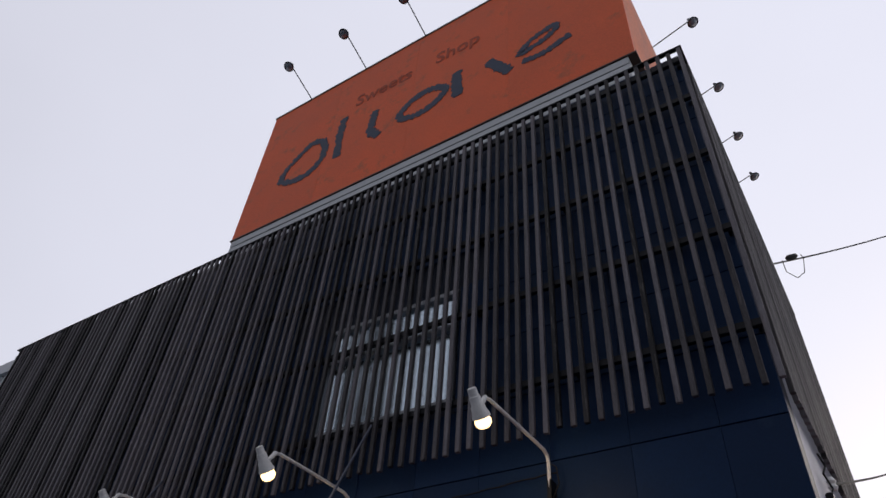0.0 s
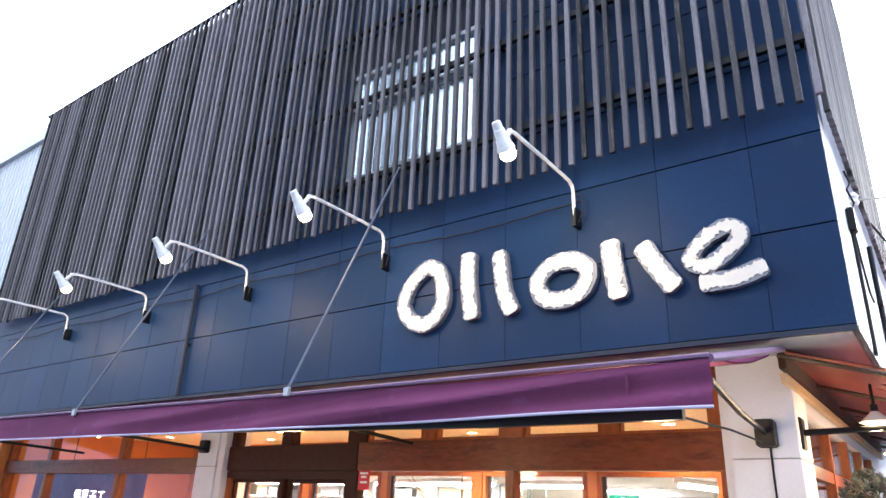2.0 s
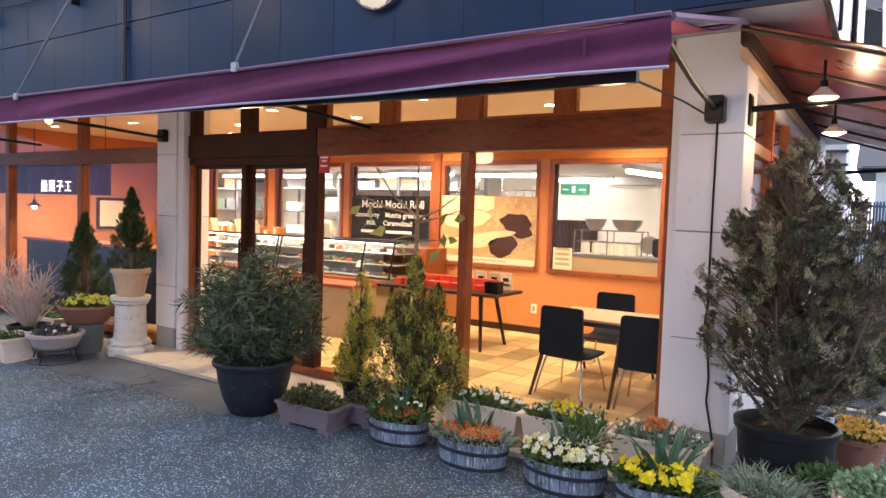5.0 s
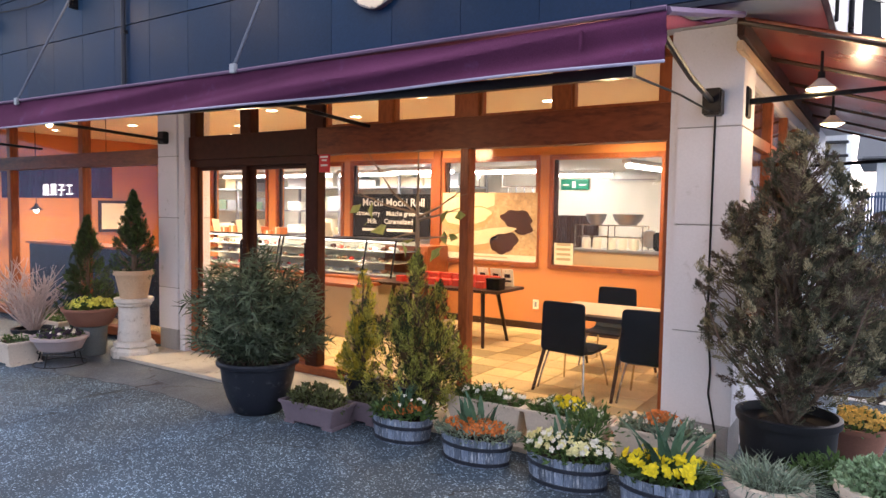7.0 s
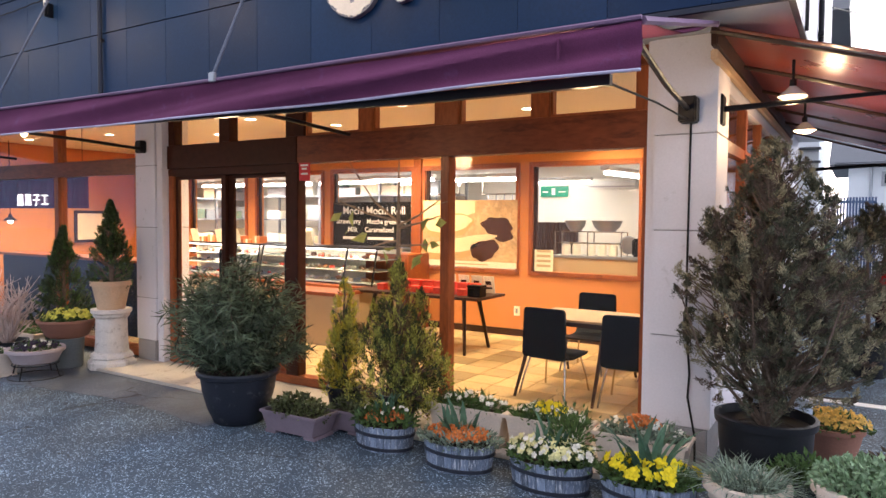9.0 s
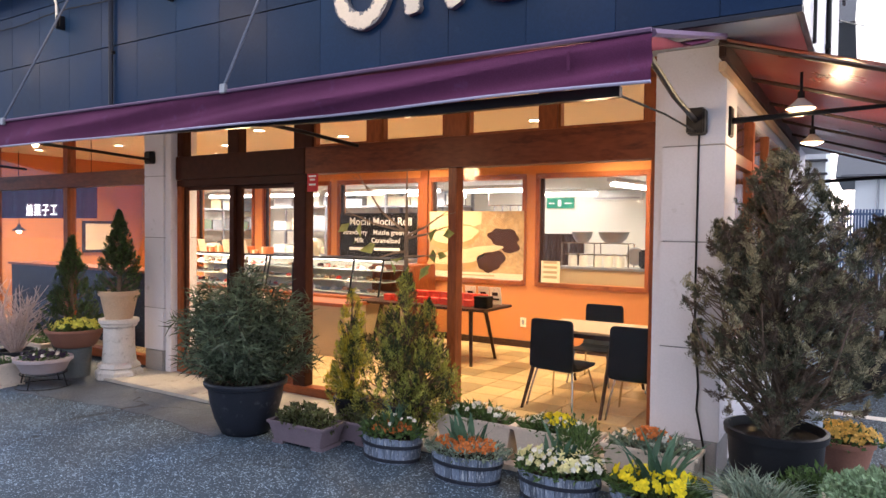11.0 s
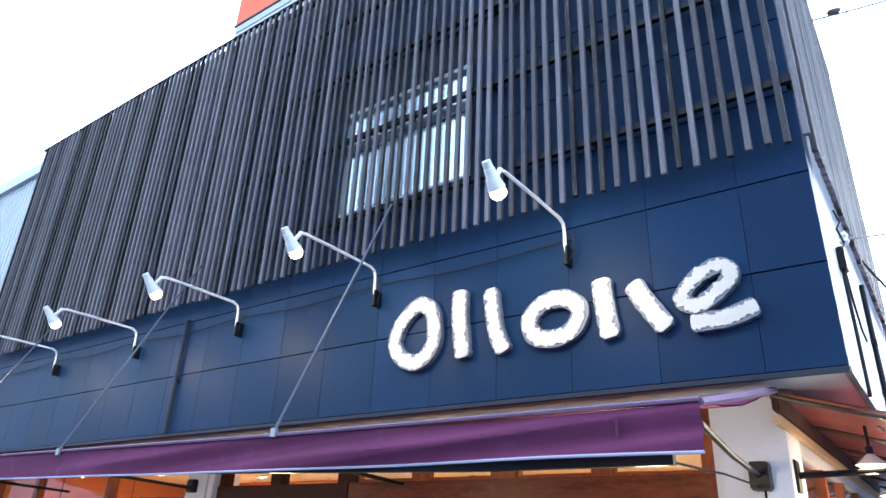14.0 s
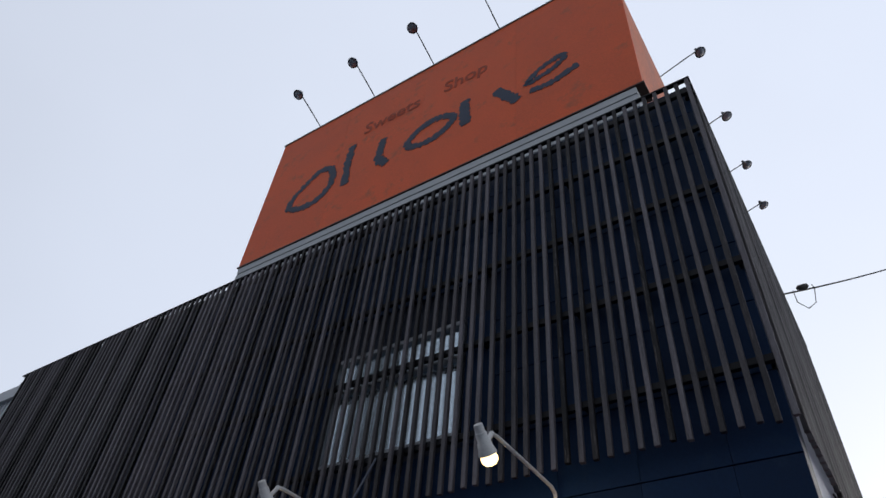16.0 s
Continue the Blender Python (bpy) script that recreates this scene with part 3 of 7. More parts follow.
# ---- ground ----
g = Mesh()
g.box(-300, 300, -300, 300, -0.3, 0.0)
ground = solid("ground", g, "asphalt", "rough grey asphalt forecourt with fine cracks", "ground", "structure")
re_ = random.Random(17)
edge = [(-11.4 + 7.6 * k / 60, -0.62 - 0.10 * math.sin(k * 0.21) + re_.uniform(-0.025, 0.025)) for k in range(61)]
ap = Mesh().prism(edge + [(-3.8, 0.5), (-11.4, 0.5)], "z", 0.0, 0.004)
solid("pavement", ap, "apron", "smooth dark asphalt strip along the shopfront", "pavement", "structure")
st = Mesh().box(-6.3, -0.93, 0.0, 0.62, 0.0, 0.035, 0.006)
solid("doorstep", st, "concrete", "pale concrete doorstep slab", "step", "structure")
ln = Mesh().box(-0.2, 60, 2.80, 2.92, 0, 0.005)
solid("road_line", ln, "lineal", "worn white painted road line", "road marking", "structure")
ln = Mesh().box(0.2, 60, 4.70, 4.80, 0, 0.005)
solid("road_line", ln, "lineal", "worn white painted road line", "road marking", "structure")

# ---- main building, upper storey ----
W0, W1 = -11.15, 0.0
w = Mesh()
w.box(W0, -3.95, 0.02, 0.25, 2.76, 7.82).box(-2.40, W1, 0.02, 0.25, 2.76, 7.82)
w.box(-3.95, -2.40, 0.02, 0.25, 2.76, 4.58).box(-3.95, -2.40, 0.02, 0.25, 5.78, 7.82)
wall_front = solid("wall_front", w, "navy_dark", "navy upper front wall clad in square panels", "wall", "structure")
w = Mesh().box(-0.14, -0.002, 0.252, 4.72, 2.78, 7.82).box(-0.74, -0.141, 4.58, 4.72, 2.78, 7.82).box(-0.74, -0.60, 4.721, 7.4, 2.78, 7.82)
PJ = [0.0, -0.40] + [-0.40 - 0.58 * k for k in range(1, 19)] + [W0]
PZ = [2.745, 3.334, 3.913, 4.49, 5.07, 5.65, 6.23, 6.81, 7.39, 7.81]
panel_data = {}
for a, b in zip(PJ[1:], PJ[:-1]):
    for z0, z1 in zip(PZ[:-1], PZ[1:]):
        if a < -2.40 and b > -3.95 and z1 > 4.58 and z0 < 5.78:
            continue
        key = (round(b - a, 3), round(z1 - z0, 3))
        if key not in panel_data:
            panel_data[key] = Mesh().box(-key[0] / 2 + 0.001, key[0] / 2 - 0.001, 0, 0.019, -key[1] / 2 + 0.0045, key[1] / 2 - 0.0045, 0.0015).data("panel", M["navy"])
        part("panel", panel_data[key], "", wall_front, at=((a + b) / 2, 0.0, (z0 + z1) / 2))
for a, b, z0, z1 in ((-4.46, -3.96, 4.49, 5.81), (-2.39, -2.14, 4.49, 5.81)):
    part("panel", Mesh().box(a, b, 0, 0.019, z0 + 0.003, z1 - 0.003, 0.002), "navy", wall_front)
wall_side = solid("wall_side", w, "siding", "blue-grey side wall of the upper storey", "wall", "structure")
w = Mesh().box(W0, W0 + 0.2, 0.252, 7.4, 2.78, 7.82).box(W0 + 0.2, -0.741, 7.2, 7.4, 2.78, 7.82)
solid("wall_back", w, "wallgrey", "plain grey rear walls", "wall", "structure")
solid("roof", Mesh().box(W0 + 0.21, -0.15, 0.252, 4.57, 7.2, 7.4).box(W0 + 0.21, -0.75, 4.57, 7.19, 7.2, 7.4), "plinth", "flat grey roof", "roof", "structure")
sf = Mesh().box(W0, -0.003, 0.03, 7.4, 2.738, 2.778)
solid("soffit", sf, "soffit", "pale grey soffit under the overhang", "soffit", "structure")
tr = Mesh().box(W0, 0.0, 0.0, 0.03, 2.715, 2.745).box(-0.03, 0.004, 0.03, 4.6, 2.715, 2.745)
solid("trim", tr, "navy_dark", "dark drip edge trim under the cladding", "trim", "structure")

# upper window behind the slats
win = thing("window_1", "aluminium upper window behind timber slats, reflecting pale sky", "window", (-3.175, 0.02, 4.58))
win["kind"] = "structure"
wf = Mesh()
for a, b, c, d in ((-0.77, 0.77, 0, 0.05), (-0.77, 0.77, 1.15, 1.2), (-0.77, -0.72, 0.05, 1.15), (0.72, 0.77, 0.05, 1.15), (-0.72, 0.72, 0.78, 0.82)):
    wf.box(a, b, -0.04, 0.06, c, d, 0.004)
part("window_frame", wf, "steel", win)
for a, b in ((0.05, 0.78), (0.82, 1.15)):
    part("pane", Mesh().box(-0.72, 0.72, 0.005, 0.013, a, b), "sky_pane", win)
part("blind", Mesh().box(-0.75, 0.75, 0.09, 0.10, 0.02, 1.17), "white", win, "white roller blind")

# slat screen
screen = thing("slat_screen", "weathered dark timber slat screen over the upper storey", "screen", (0, -0.12, 4.07))
slat_me = Mesh().box(-0.019, 0.019, -0.017, 0.017, 0.0, 3.66, 0.003).data("slat", M["slat"])
rs = random.Random(5)
for i in range(107):
    x = 0.035 - i * 0.1042 + rs.uniform(-0.004, 0.004)
    part("slat", slat_me, "", screen, at=pose(x, rs.uniform(-0.004, 0.004), rs.uniform(-0.012, 0.012), 0, 0, rs.uniform(-1.5, 1.5)))
for i in range(45):
    y = 0.22 + i * 0.1042
    part("slat", slat_me, "", screen, at=pose(0.045, y, rs.uniform(-0.012, 0.012), 0, 0, 90))
for z in (0.45, 1.32, 2.18, 2.95):
    part("rail", Mesh().box(W0, 0.05, 0.019, 0.06, z - 0.025, z + 0.025).box(-0.027, 0.022, 0.12, 4.8, z - 0.03, z + 0.03), "iron", screen, "dark fixing rail")
part("capping", Mesh().box(W0 - 0.02, 0.068, -0.02, 0.03, 3.662, 3.685, 0.004).box(0.018, 0.068, 0.03, 4.84, 3.662, 3.685, 0.004), "iron", screen, "thin dark metal capping strip")
part("top_rail", Mesh().box(W0 - 0.02, 0.05, 0.019, 0.06, 3.50, 3.58, 0.006), "iron", screen, "dark metal capping rail")
part("top_rail", Mesh().box(-0.03, 0.024, 0.075, 4.82, 3.50, 3.58, 0.006), "iron", screen, "dark metal capping rail")
bracket_me = Mesh().box(-0.02, 0.02, 0.06, 0.145, -0.02, 0.02).data("bracket", M["iron"])
for i in range(13):
    for z in (0.45, 1.32, 2.18, 2.95):
        part("bracket", bracket_me, "", screen, at=(-0.4 - i * 0.88, 0, z))

# trim pipe in the fascia and cable along it
dp = thing("downpipe", "dark slim downpipe on the navy fascia", "pipe", (-6.0, -0.03, 2.75))
part("pipe", Mesh().tube([(0, 0, 0), (0, 0, 1.18)], 0.022, 8), "navy_dark", dp, smooth=True)
part("clip", Mesh().box(-0.03, 0.03, -0.01, 0.03, 0.5, 0.53), "iron", dp)
cab = thing("cable", "black cable looped along the fascia between lamps", "cable", (0, -0.03, 3.9))
pts = []
for i in range(101):
    x = -1.5 - i * 0.09
    pts.append((x, 0.0, -0.09 - 0.035 * math.sin(i * math.pi / 20) ** 2 + 0.004 * math.sin(i * 2.3)))
part("wire", Mesh().tube(pts, 0.006, 5), "rubber", cab)

# ---- brush-stroke sign on the fascia ----
STROKES = (
    ([(-2.70, 3.46), (-2.83, 3.55), (-3.00, 3.43), (-3.06, 3.26), (-2.97, 3.13), (-2.81, 3.09), (-2.68, 3.22)], 0.115, True),
    ([(-2.44, 3.60), (-2.44, 3.36), (-2.40, 3.07)], 0.125, False),
    ([(-2.17, 3.56), (-2.15, 3.40), (-2.12, 3.22), (-2.05, 3.07)], 0.115, False),
    ([(-1.85, 3.27), (-1.74, 3.37), (-1.58, 3.38), (-1.47, 3.29), (-1.52, 3.16), (-1.66, 3.11), (-1.81, 3.15)], 0.115, True),
    ([(-1.31, 3.47), (-1.29, 3.25), (-1.26, 3.06)], 0.125, False),
    ([(-1.10, 3.40), (-1.02, 3.25), (-0.90, 3.07)], 0.125, False),
    ([(-0.80, 3.24), (-0.70, 3.36), (-0.56, 3.41), (-0.50, 3.34), (-0.60, 3.24), (-0.72, 3.18)], 0.085, True),
    ([(-0.76, 3.08), (-0.56, 3.08), (-0.38, 3.13)], 0.10, False),
)
fs = thing("fascia_sign", "white brush-stroke shapes with grey rims on the fascia", "sign", (0, 0, 0))
for i, (pl, wd, cl) in enumerate(STROKES):
    st = part("stroke", brush(pl, wd * 0.86 + 0.030, 0.0035, -0.046, -0.002, 50 + i, cl), "letter_rim", fs, "raised grey-rimmed stroke")
    part("face", brush(pl, wd * 0.86, 0.011, -0.052, -0.0465, 50 + i, cl), "letter", st, "chalk-white face")

# ---- gooseneck fascia lamps ----


def gooseneck():
    t = thing("fascia_lamp", "white swan-neck spotlight, lit, on the navy fascia", "lamp", (0, 0, 0), "fascia lamps")
    arm = [(0, -0.045, -0.02), (0, -0.05, 0.10), (0, -0.052, 0.20), (0.0, -0.07, 0.25), (0.0, -0.12, 0.272), (0.0, -0.50, 0.275), (0, -0.86, 0.272), (0, -0.93, 0.255)]
    part("arm", Mesh().tube(arm, 0.013, 8), "enamel", t, smooth=True)
    part("base_plate", Mesh().box(-0.016, 0.016, -0.06, 0.03, -0.05, 0.09, 0.004), "iron", t, "dark wall bracket")
    head = part("shade", Mesh().lathe([(0.022, 0.125), (0.028, 0.12), (0.030, 0.075), (0.035, 0.07), (0.036, 0.02), (0.044, 0.01), (0.046, -0.015), (0.056, -0.045), (0.058, -0.058), (0.054, -0.058), (0.043, -0.02)], 20), "enamel", t, "white stepped lamp holder",
                True, pose(0, -0.99, 0.15, 44, 0, 0))
    part("clamp", Mesh().tube([(0, -0.91, 0.265), (0, -0.96, 0.19)], 0.016, 8), "enamel", t, smooth=True)
    part("bulb", Mesh().lathe([(0.018, -0.04), (0.044, -0.055), (0.052, -0.080), (0.049, -0.100), (0.032, -0.120), (0.008, -0.127)], 18), "bulb_warm", head, "lit warm reflector bulb", True)
    part("lead", Mesh().tube([(0.01, -0.05, 0.2), (0.06, -0.06, 0.16), (0.07, -0.05, 0.05), (0.02, -0.03, -0.02)], 0.005, 5), "rubber", t)
    return t


LAMPS = (-1.54, -3.29, -5.08, -6.87, -8.68)
first = gooseneck()
first.matrix_basis = pose(LAMPS[0], -0.03, 3.66)
for x in LAMPS[1:]:
    copy_thing(first, pose(x, -0.03, 3.66))
for x in LAMPS:
    lamp_light("SPOT", (x, -0.90, 3.68), FASCIA_W, (1.0, 0.70, 0.38), 0.04, (x, -0.05, 3.1))

# ---- billboard on the roof ----
bb = thing("billboard", "large orange box billboard with slate-blue brush strokes", "billboard", (-4.0, 0.64, 7.4))
part("body", Mesh().box(-3.38, 3.44, 0.03, 6.76, 1.80, 5.08), "orange_side", bb, "weathered orange side sheets")
for i in range(4):
    a = -3.42 + i * 1.7325
    part("panel", Mesh().box(a, a + 1.7305, 0.0, 0.028, 1.80, 5.10), "orange", bb)
part("edge_trim", Mesh().box(-3.44, 3.53, -0.012, 0.06, 5.10, 5.14).box(-3.44, 3.53, -0.015, 0.3, 1.775, 1.798), "wood_dark", bb)
part("base_band", Mesh().box(-3.40, 3.42, 0.0, 6.7, 1.64, 1.76), "soffit", bb, "pale grey sheet-metal base band")
part("base_band", Mesh().box(-3.40, 3.42, 0.0, 6.7, 1.36, 1.61), "soffit", bb, "pale grey sheet-metal base band")
part("base_frame", Mesh().box(-3.38, 3.38, 0.06, 6.6, 0.0, 1.72), "plinth", bb)
BIG = (
    ([(-5.78, 10.75), (-6.08, 10.90), (-6.50, 10.55), (-6.62, 10.25), (-6.35, 10.07), (-5.95, 10.08), (-5.72, 10.36)], 0.14, True),
    ([(-5.40, 11.2), (-5.42, 10.7), (-5.36, 10.12)], 0.16, False),
    ([(-4.70, 10.92), (-4.72, 10.66), (-4.70, 10.36), (-4.52, 10.16)], 0.16, False),
    ([(-4.14, 10.46), (-3.85, 10.68), (-3.50, 10.68), (-3.30, 10.50), (-3.50, 10.27), (-3.80, 10.20), (-4.08, 10.27)], 0.14, True),
    ([(-3.10, 10.82), (-3.10, 10.5), (-3.06, 10.15)], 0.18, False),
    ([(-2.55, 10.66), (-2.40, 10.4), (-2.18, 10.13)], 0.18, False),
    ([(-2.04, 10.42), (-1.80, 10.66), (-1.50, 10.73), (-1.46, 10.62), (-1.72, 10.46)], 0.11, True),
    ([(-2.00, 10.20), (-1.66, 10.16), (-1.25, 10.28)], 0.13, False),
)
for i, (pl, wd, cl) in enumerate(BIG):
    pl = [(a + 4.0, b - 7.4) for a, b in pl]
    part("stroke", brush(pl, wd * 1.0, 0.02, -0.008, -0.001, 80 + i, cl), "signblue", bb, "slate-blue painted stroke")
for word, x in (("Sweets", -0.62), ("Shop", 0.86)):
    part("lettering", text_data(word, 0.42, "orange_text", 0.002), "", bb, "thin dark red painted word", at=pose(x, -0.006, 3.98, 90, 0, 0))


def sign_lamp():
    t = thing("sign_lamp", "small dark floodlight on a thin arm over the billboard", "lamp", (0, 0, 0), "billboard lamps")
    part("arm", Mesh().tube([(0, 0, 0), (0, -0.35, 0.14), (0, -0.70, 0.27)], 0.011, 6), "iron", t)
    part("shade", Mesh().lathe([(0.02, 0.14), (0.03, 0.10), (0.04, 0.04), (0.09, 0.0), (0.10, -0.03), (0.085, -0.03), (0.02, 0.02)], 14), "iron", t, "", True, pose(0, -0.72, 0.2, -20, 0, 0))
    part("lens", Mesh().lathe([(0.08, -0.028), (0.02, -0.055)], 14), "steel", t, "grey glass lens", True, pose(0, -0.72, 0.2, -20, 0, 0))
    return t


first = sign_lamp()
first.matrix_basis = pose(-6.51, 0.66, 12.53)
for x in (-5.18, -3.86, -2.53, -1.2):
    copy_thing(first, pose(x, 0.66, 12.53))
for y in (2.8, 4.3, 5.6, 6.8):
    copy_thing(first, pose(-0.56, y, 12.46, 0, 0, 90))

# ---- pipes and cables on the side wall ----
sp = thing("side_conduit", "black conduits and looped cables on the side wall", "conduit", (0.0, 0.72, 2.72))
part("pipe", Mesh().tube([(0.014, 0, 0.0), (0.014, 0, 0.86)], 0.011, 8), "rubber", sp, smooth=True)
part("junction_box", Mesh().box(0.0, 0.045, -0.05, 0.05, 0.80, 0.96, 0.008), "iron", sp)
part("lead", Mesh().tube([(0.03, 0.0, 0.95), (0.05, 0.06, 1.02), (0.03, -0.05, 1.08), (0.05, 0.03, 1.16), (0.03, 0.0, 1.24)], 0.007, 5), "rubber", sp)
part("lead", Mesh().tube([(0.02, 0.04, 0.84), (0.022, 0.16, 0.66), (0.02, 0.42, 0.52), (0.022, 0.62, 0.50)], 0.008, 5), "rubber", sp)
part("pipe", Mesh().tube([(0.018, 1.5, 0.0), (0.02, 1.48, 0.35), (0.016, 1.52, 0.75), (0.02, 1.46, 1.2)], 0.020, 8), "iron", sp, smooth=True)
part("clip", Mesh().box(0.0, 0.04, 1.44, 1.56, 0.30, 0.34, 0.004), "iron", sp)
part("clip", Mesh().box(0.0, 0.04, 1.44, 1.56, 0.70, 0.74, 0.004), "iron", sp)
part("insulator", Mesh().lathe([(0.02, 0), (0.032, 0.02), (0.02, 0.04), (0.032, 0.06), (0.015, 0.09)], 10, c=(0.05, 0.12, 1.03)), "enamel", sp, "white ceramic insulator", True)


def overhead(a, b, sag, r, label):
    t = thing("overhead_cable", label, "cable", a)
    b = Vector(b) - Vector(a)
    part("wire", Mesh().tube([b * (k / 24) - Vector((0, 0, sag * 4 * (k / 24) * (1 - k / 24))) for k in range(25)], r, 5), "rubber", t)
    return t


overhead((0.05, 0.86, 3.80), (1.711, 20.0, 12.41), 0.25, 0.010, "thin black service cable from the side wall")
overhead((0.052, 2.2, 4.15), (0.80, 8.0, 4.44), 0.05, 0.012, "black stay cable sloping from the side wall")
overhead((0.02, 4.0, 4.27), (1.478, 20.0, 9.62), 0.2, 0.009, "thin black overhead cable beside the side wall")
overhead((0.02, 4.2, 3.78), (1.342, 20.0, 8.0), 0.2, 0.009, "thin lower overhead cable beside the side wall")
oc = overhead((-0.6, 3.95, 8.2), (4.46, 13.1, 15.3), 0.2, 0.014, "thin black overhead cable with a splice box")
part("splice", Mesh().tube([(0.80, 1.46, 1.08), (0.83, 1.51, 1.12), (0.93, 1.69, 1.26), (0.96, 1.75, 1.30)], [0.015, 0.045, 0.045, 0.015], 8), "rubber", oc, "black splice sleeve", True)
part("loop", Mesh().tube([(0.74, 1.35, 0.98), (0.74, 1.4, 0.78), (0.86, 1.55, 0.72), (0.98, 1.7, 0.9), (1.04, 1.85, 1.3), (1.02, 1.86, 1.39)], 0.007, 5), "rubber", oc)

# ---- ground storey: pillars ----


def pillar(name, x0, x1, z_top, label, joints):
    t = thing(name, label, "pillar", ((x0 + x1) / 2, 0.53, 0))
    t["kind"] = "structure"
    h = (x1 - x0) / 2
    part("core", Mesh().box(-h + 0.012, h - 0.012, 0.012, 0.42, 0, z_top), "plinth", t)
    part("plinth", Mesh().box(-h + 0.02, h - 0.02, -0.001, 0.011, 0, joints[0] - 0.006), "plinth", t)
    for a, b in zip(joints[:-1], joints[1:]):
        part("panel", Mesh().box(-h, h, 0.0, 0.012, a + 0.004, b - 0.004, 0.003), "panel", t)
        part("panel", Mesh().box(h - 0.011, h, 0.0125, 0.42, a + 0.004, b - 0.004, 0.003), "panel", t)
        part("panel", Mesh().box(-h, -h + 0.011, 0.0125, 0.42, a + 0.004, b - 0.004, 0.003), "panel", t)
    return t


pillar("pillar_1", -0.83, -0.445, 2.738, "white panelled corner pillar with grey plinth", (0.25, 0.83, 1.51, 2.12, 2.735))
pillar("pillar_2", -6.29, -5.965, 2.738, "narrow white panelled pillar beside the entrance", (0.25, 0.70, 1.45, 2.10, 2.735))
solid("reveal", Mesh().box(-5.963, -5.87, 0.55, 0.80, 0, 2.738, 0.004), "panel", "white reveal board beside the door frame", "trim", "structure")
solid("reveal", Mesh().box(-0.884, -0.832, 0.57, 0.80, 0, 2.738, 0.004), "panel", "white reveal board beside the window frame", "trim", "structure")
pc = thing("pillar_cable", "black cable hanging down the corner pillar", "cable", (-0.6, 0.52, 0))
part("wire", Mesh().tube([(0, 0, 2.2), (0.0, -0.01, 1.3), (0.0, 0, 0.95), (0.03, -0.01, 0.6), (0.02, 0, 0.45), (0.07, 0, 0.2), (0.08, -0.03, 0.02)], 0.007, 5), "rubber", pc)
part("plug", Mesh().tube([(0, -0.005, 1.02), (0, -0.008, 0.98), (0, -0.008, 0.86), (0, -0.005, 0.82)], [0.008, 0.016, 0.016, 0.008], 8), "rubber", pc)

# ---- shopfront joinery ----
sf = thing("shopfront", "varnished wooden shopfront with transom lights, lit from inside", "shopfront", (-3.4, 0.68, 0))
sf["kind"] = "structure"
X = 3.4


def bar(name, x0, x1, z0, z1, m="wood", d=0.055, parent=None, y=0.0):
    return part(name, Mesh().box(x0 + X, x1 + X, y - d, y + d, z0, z1, 0.006), m, parent or sf)


bar("top_rail", -5.87, -0.884, 2.60, 2.736, "wood_mid")
bar("header", -4.03, -0.884, 2.06, 2.30, "wood_mid", 0.075)
bar("header", -5.87, -4.034, 2.06, 2.30, "wood_deep", 0.075)
bar("door_track", -5.87, -4.02, 1.985, 2.058, "wood_deep", 0.06)
bar("sill", -5.87, -0.884, 0.03, 0.11, "wood_h", 0.06)
for a, b in ((-5.87, -5.778), (-5.089, -4.933), (-4.19, -3.959), (-3.337, -3.193), (-2.565, -2.353), (-1.733, -1.598), (-0.965, -0.884)):
    bar("transom_post", a, b, 2.30, 2.60, "wood_deep" if a < -4 else "wood")
for a, b in ((-5.778, -5.089), (-4.933, -4.19), (-3.959, -3.337), (-3.193, -2.565), (-2.353, -1.733), (-1.598, -0.965)):
    part("pane", Mesh().box(a + X, b + X, -0.004, 0.004, 2.30, 2.60), "glass", sf).visible_shadow = False
for a, b in ((-3.959, -3.337), (-3.193, -2.565), (-2.353, -1.733), (-1.598, -0.965)):
    f = Mesh().box(a + X, b + X, -0.03, 0.03, 2.301, 2.325).box(a + X, a + X + 0.02, -0.03, 0.03, 2.325, 2.6).box(b + X - 0.02, b + X, -0.03, 0.03, 2.325, 2.6)
    part("sash", f, "wood", sf)
bar("jamb", -5.87, -5.80, 0.11, 2.06)
bar("post", -4.19, -4.035, 0.11, 2.06, "wood_deep")
bar("mullion", -2.511, -2.433, 0.11, 2.06)
bar("jamb", -0.922, -0.884, 0.11, 2.06)
for a, b in ((-4.035, -2.511), (-2.433, -0.922)):
    part("pane", Mesh().box(a + X, b + X, -0.004, 0.004, 0.11, 2.06), "glass", sf).visible_shadow = False
for a, b, y, wl_, wr_ in ((-5.80, -5.035, 0.0, 0.035, 0.065), (-5.05, -4.19, 0.045, 0.075, 0.03)):
    d = part("door", Mesh().box(a + X, a + X + wl_, y - 0.02, y + 0.02, 0.11, 1.985, 0.004).box(b + X - wr_, b + X, y - 0.02, y + 0.02, 0.11, 1.985, 0.004)
             .box(a + X + wl_, b + X - wr_, y - 0.02, y + 0.02, 1.95, 1.985, 0.004), "wood_deep", sf, "sliding dark wooden glass door")
    part("bottom_rail", Mesh().box(a + X + wl_ + 0.001, b + X - wr_ - 0.001, y - 0.02, y + 0.02, 0.11, 0.26, 0.004), "wood_h", d)
    part("door_pane", Mesh().box(a + X + wl_, b + X - wr_, y - 0.003, y + 0.003, 0.26, 1.95), "glass", d).visible_shadow = False
    part("handle", Mesh().tube([(b + X - 0.045, y - 0.05, 0.85), (b + X - 0.045, y - 0.05, 1.25)], 0.012, 8), "iron", d, "black bar handle", True)
rsn = thing("alarm_sign", "small red warning plate on the door post", "sign", (-4.01, 0.615, 1.90))
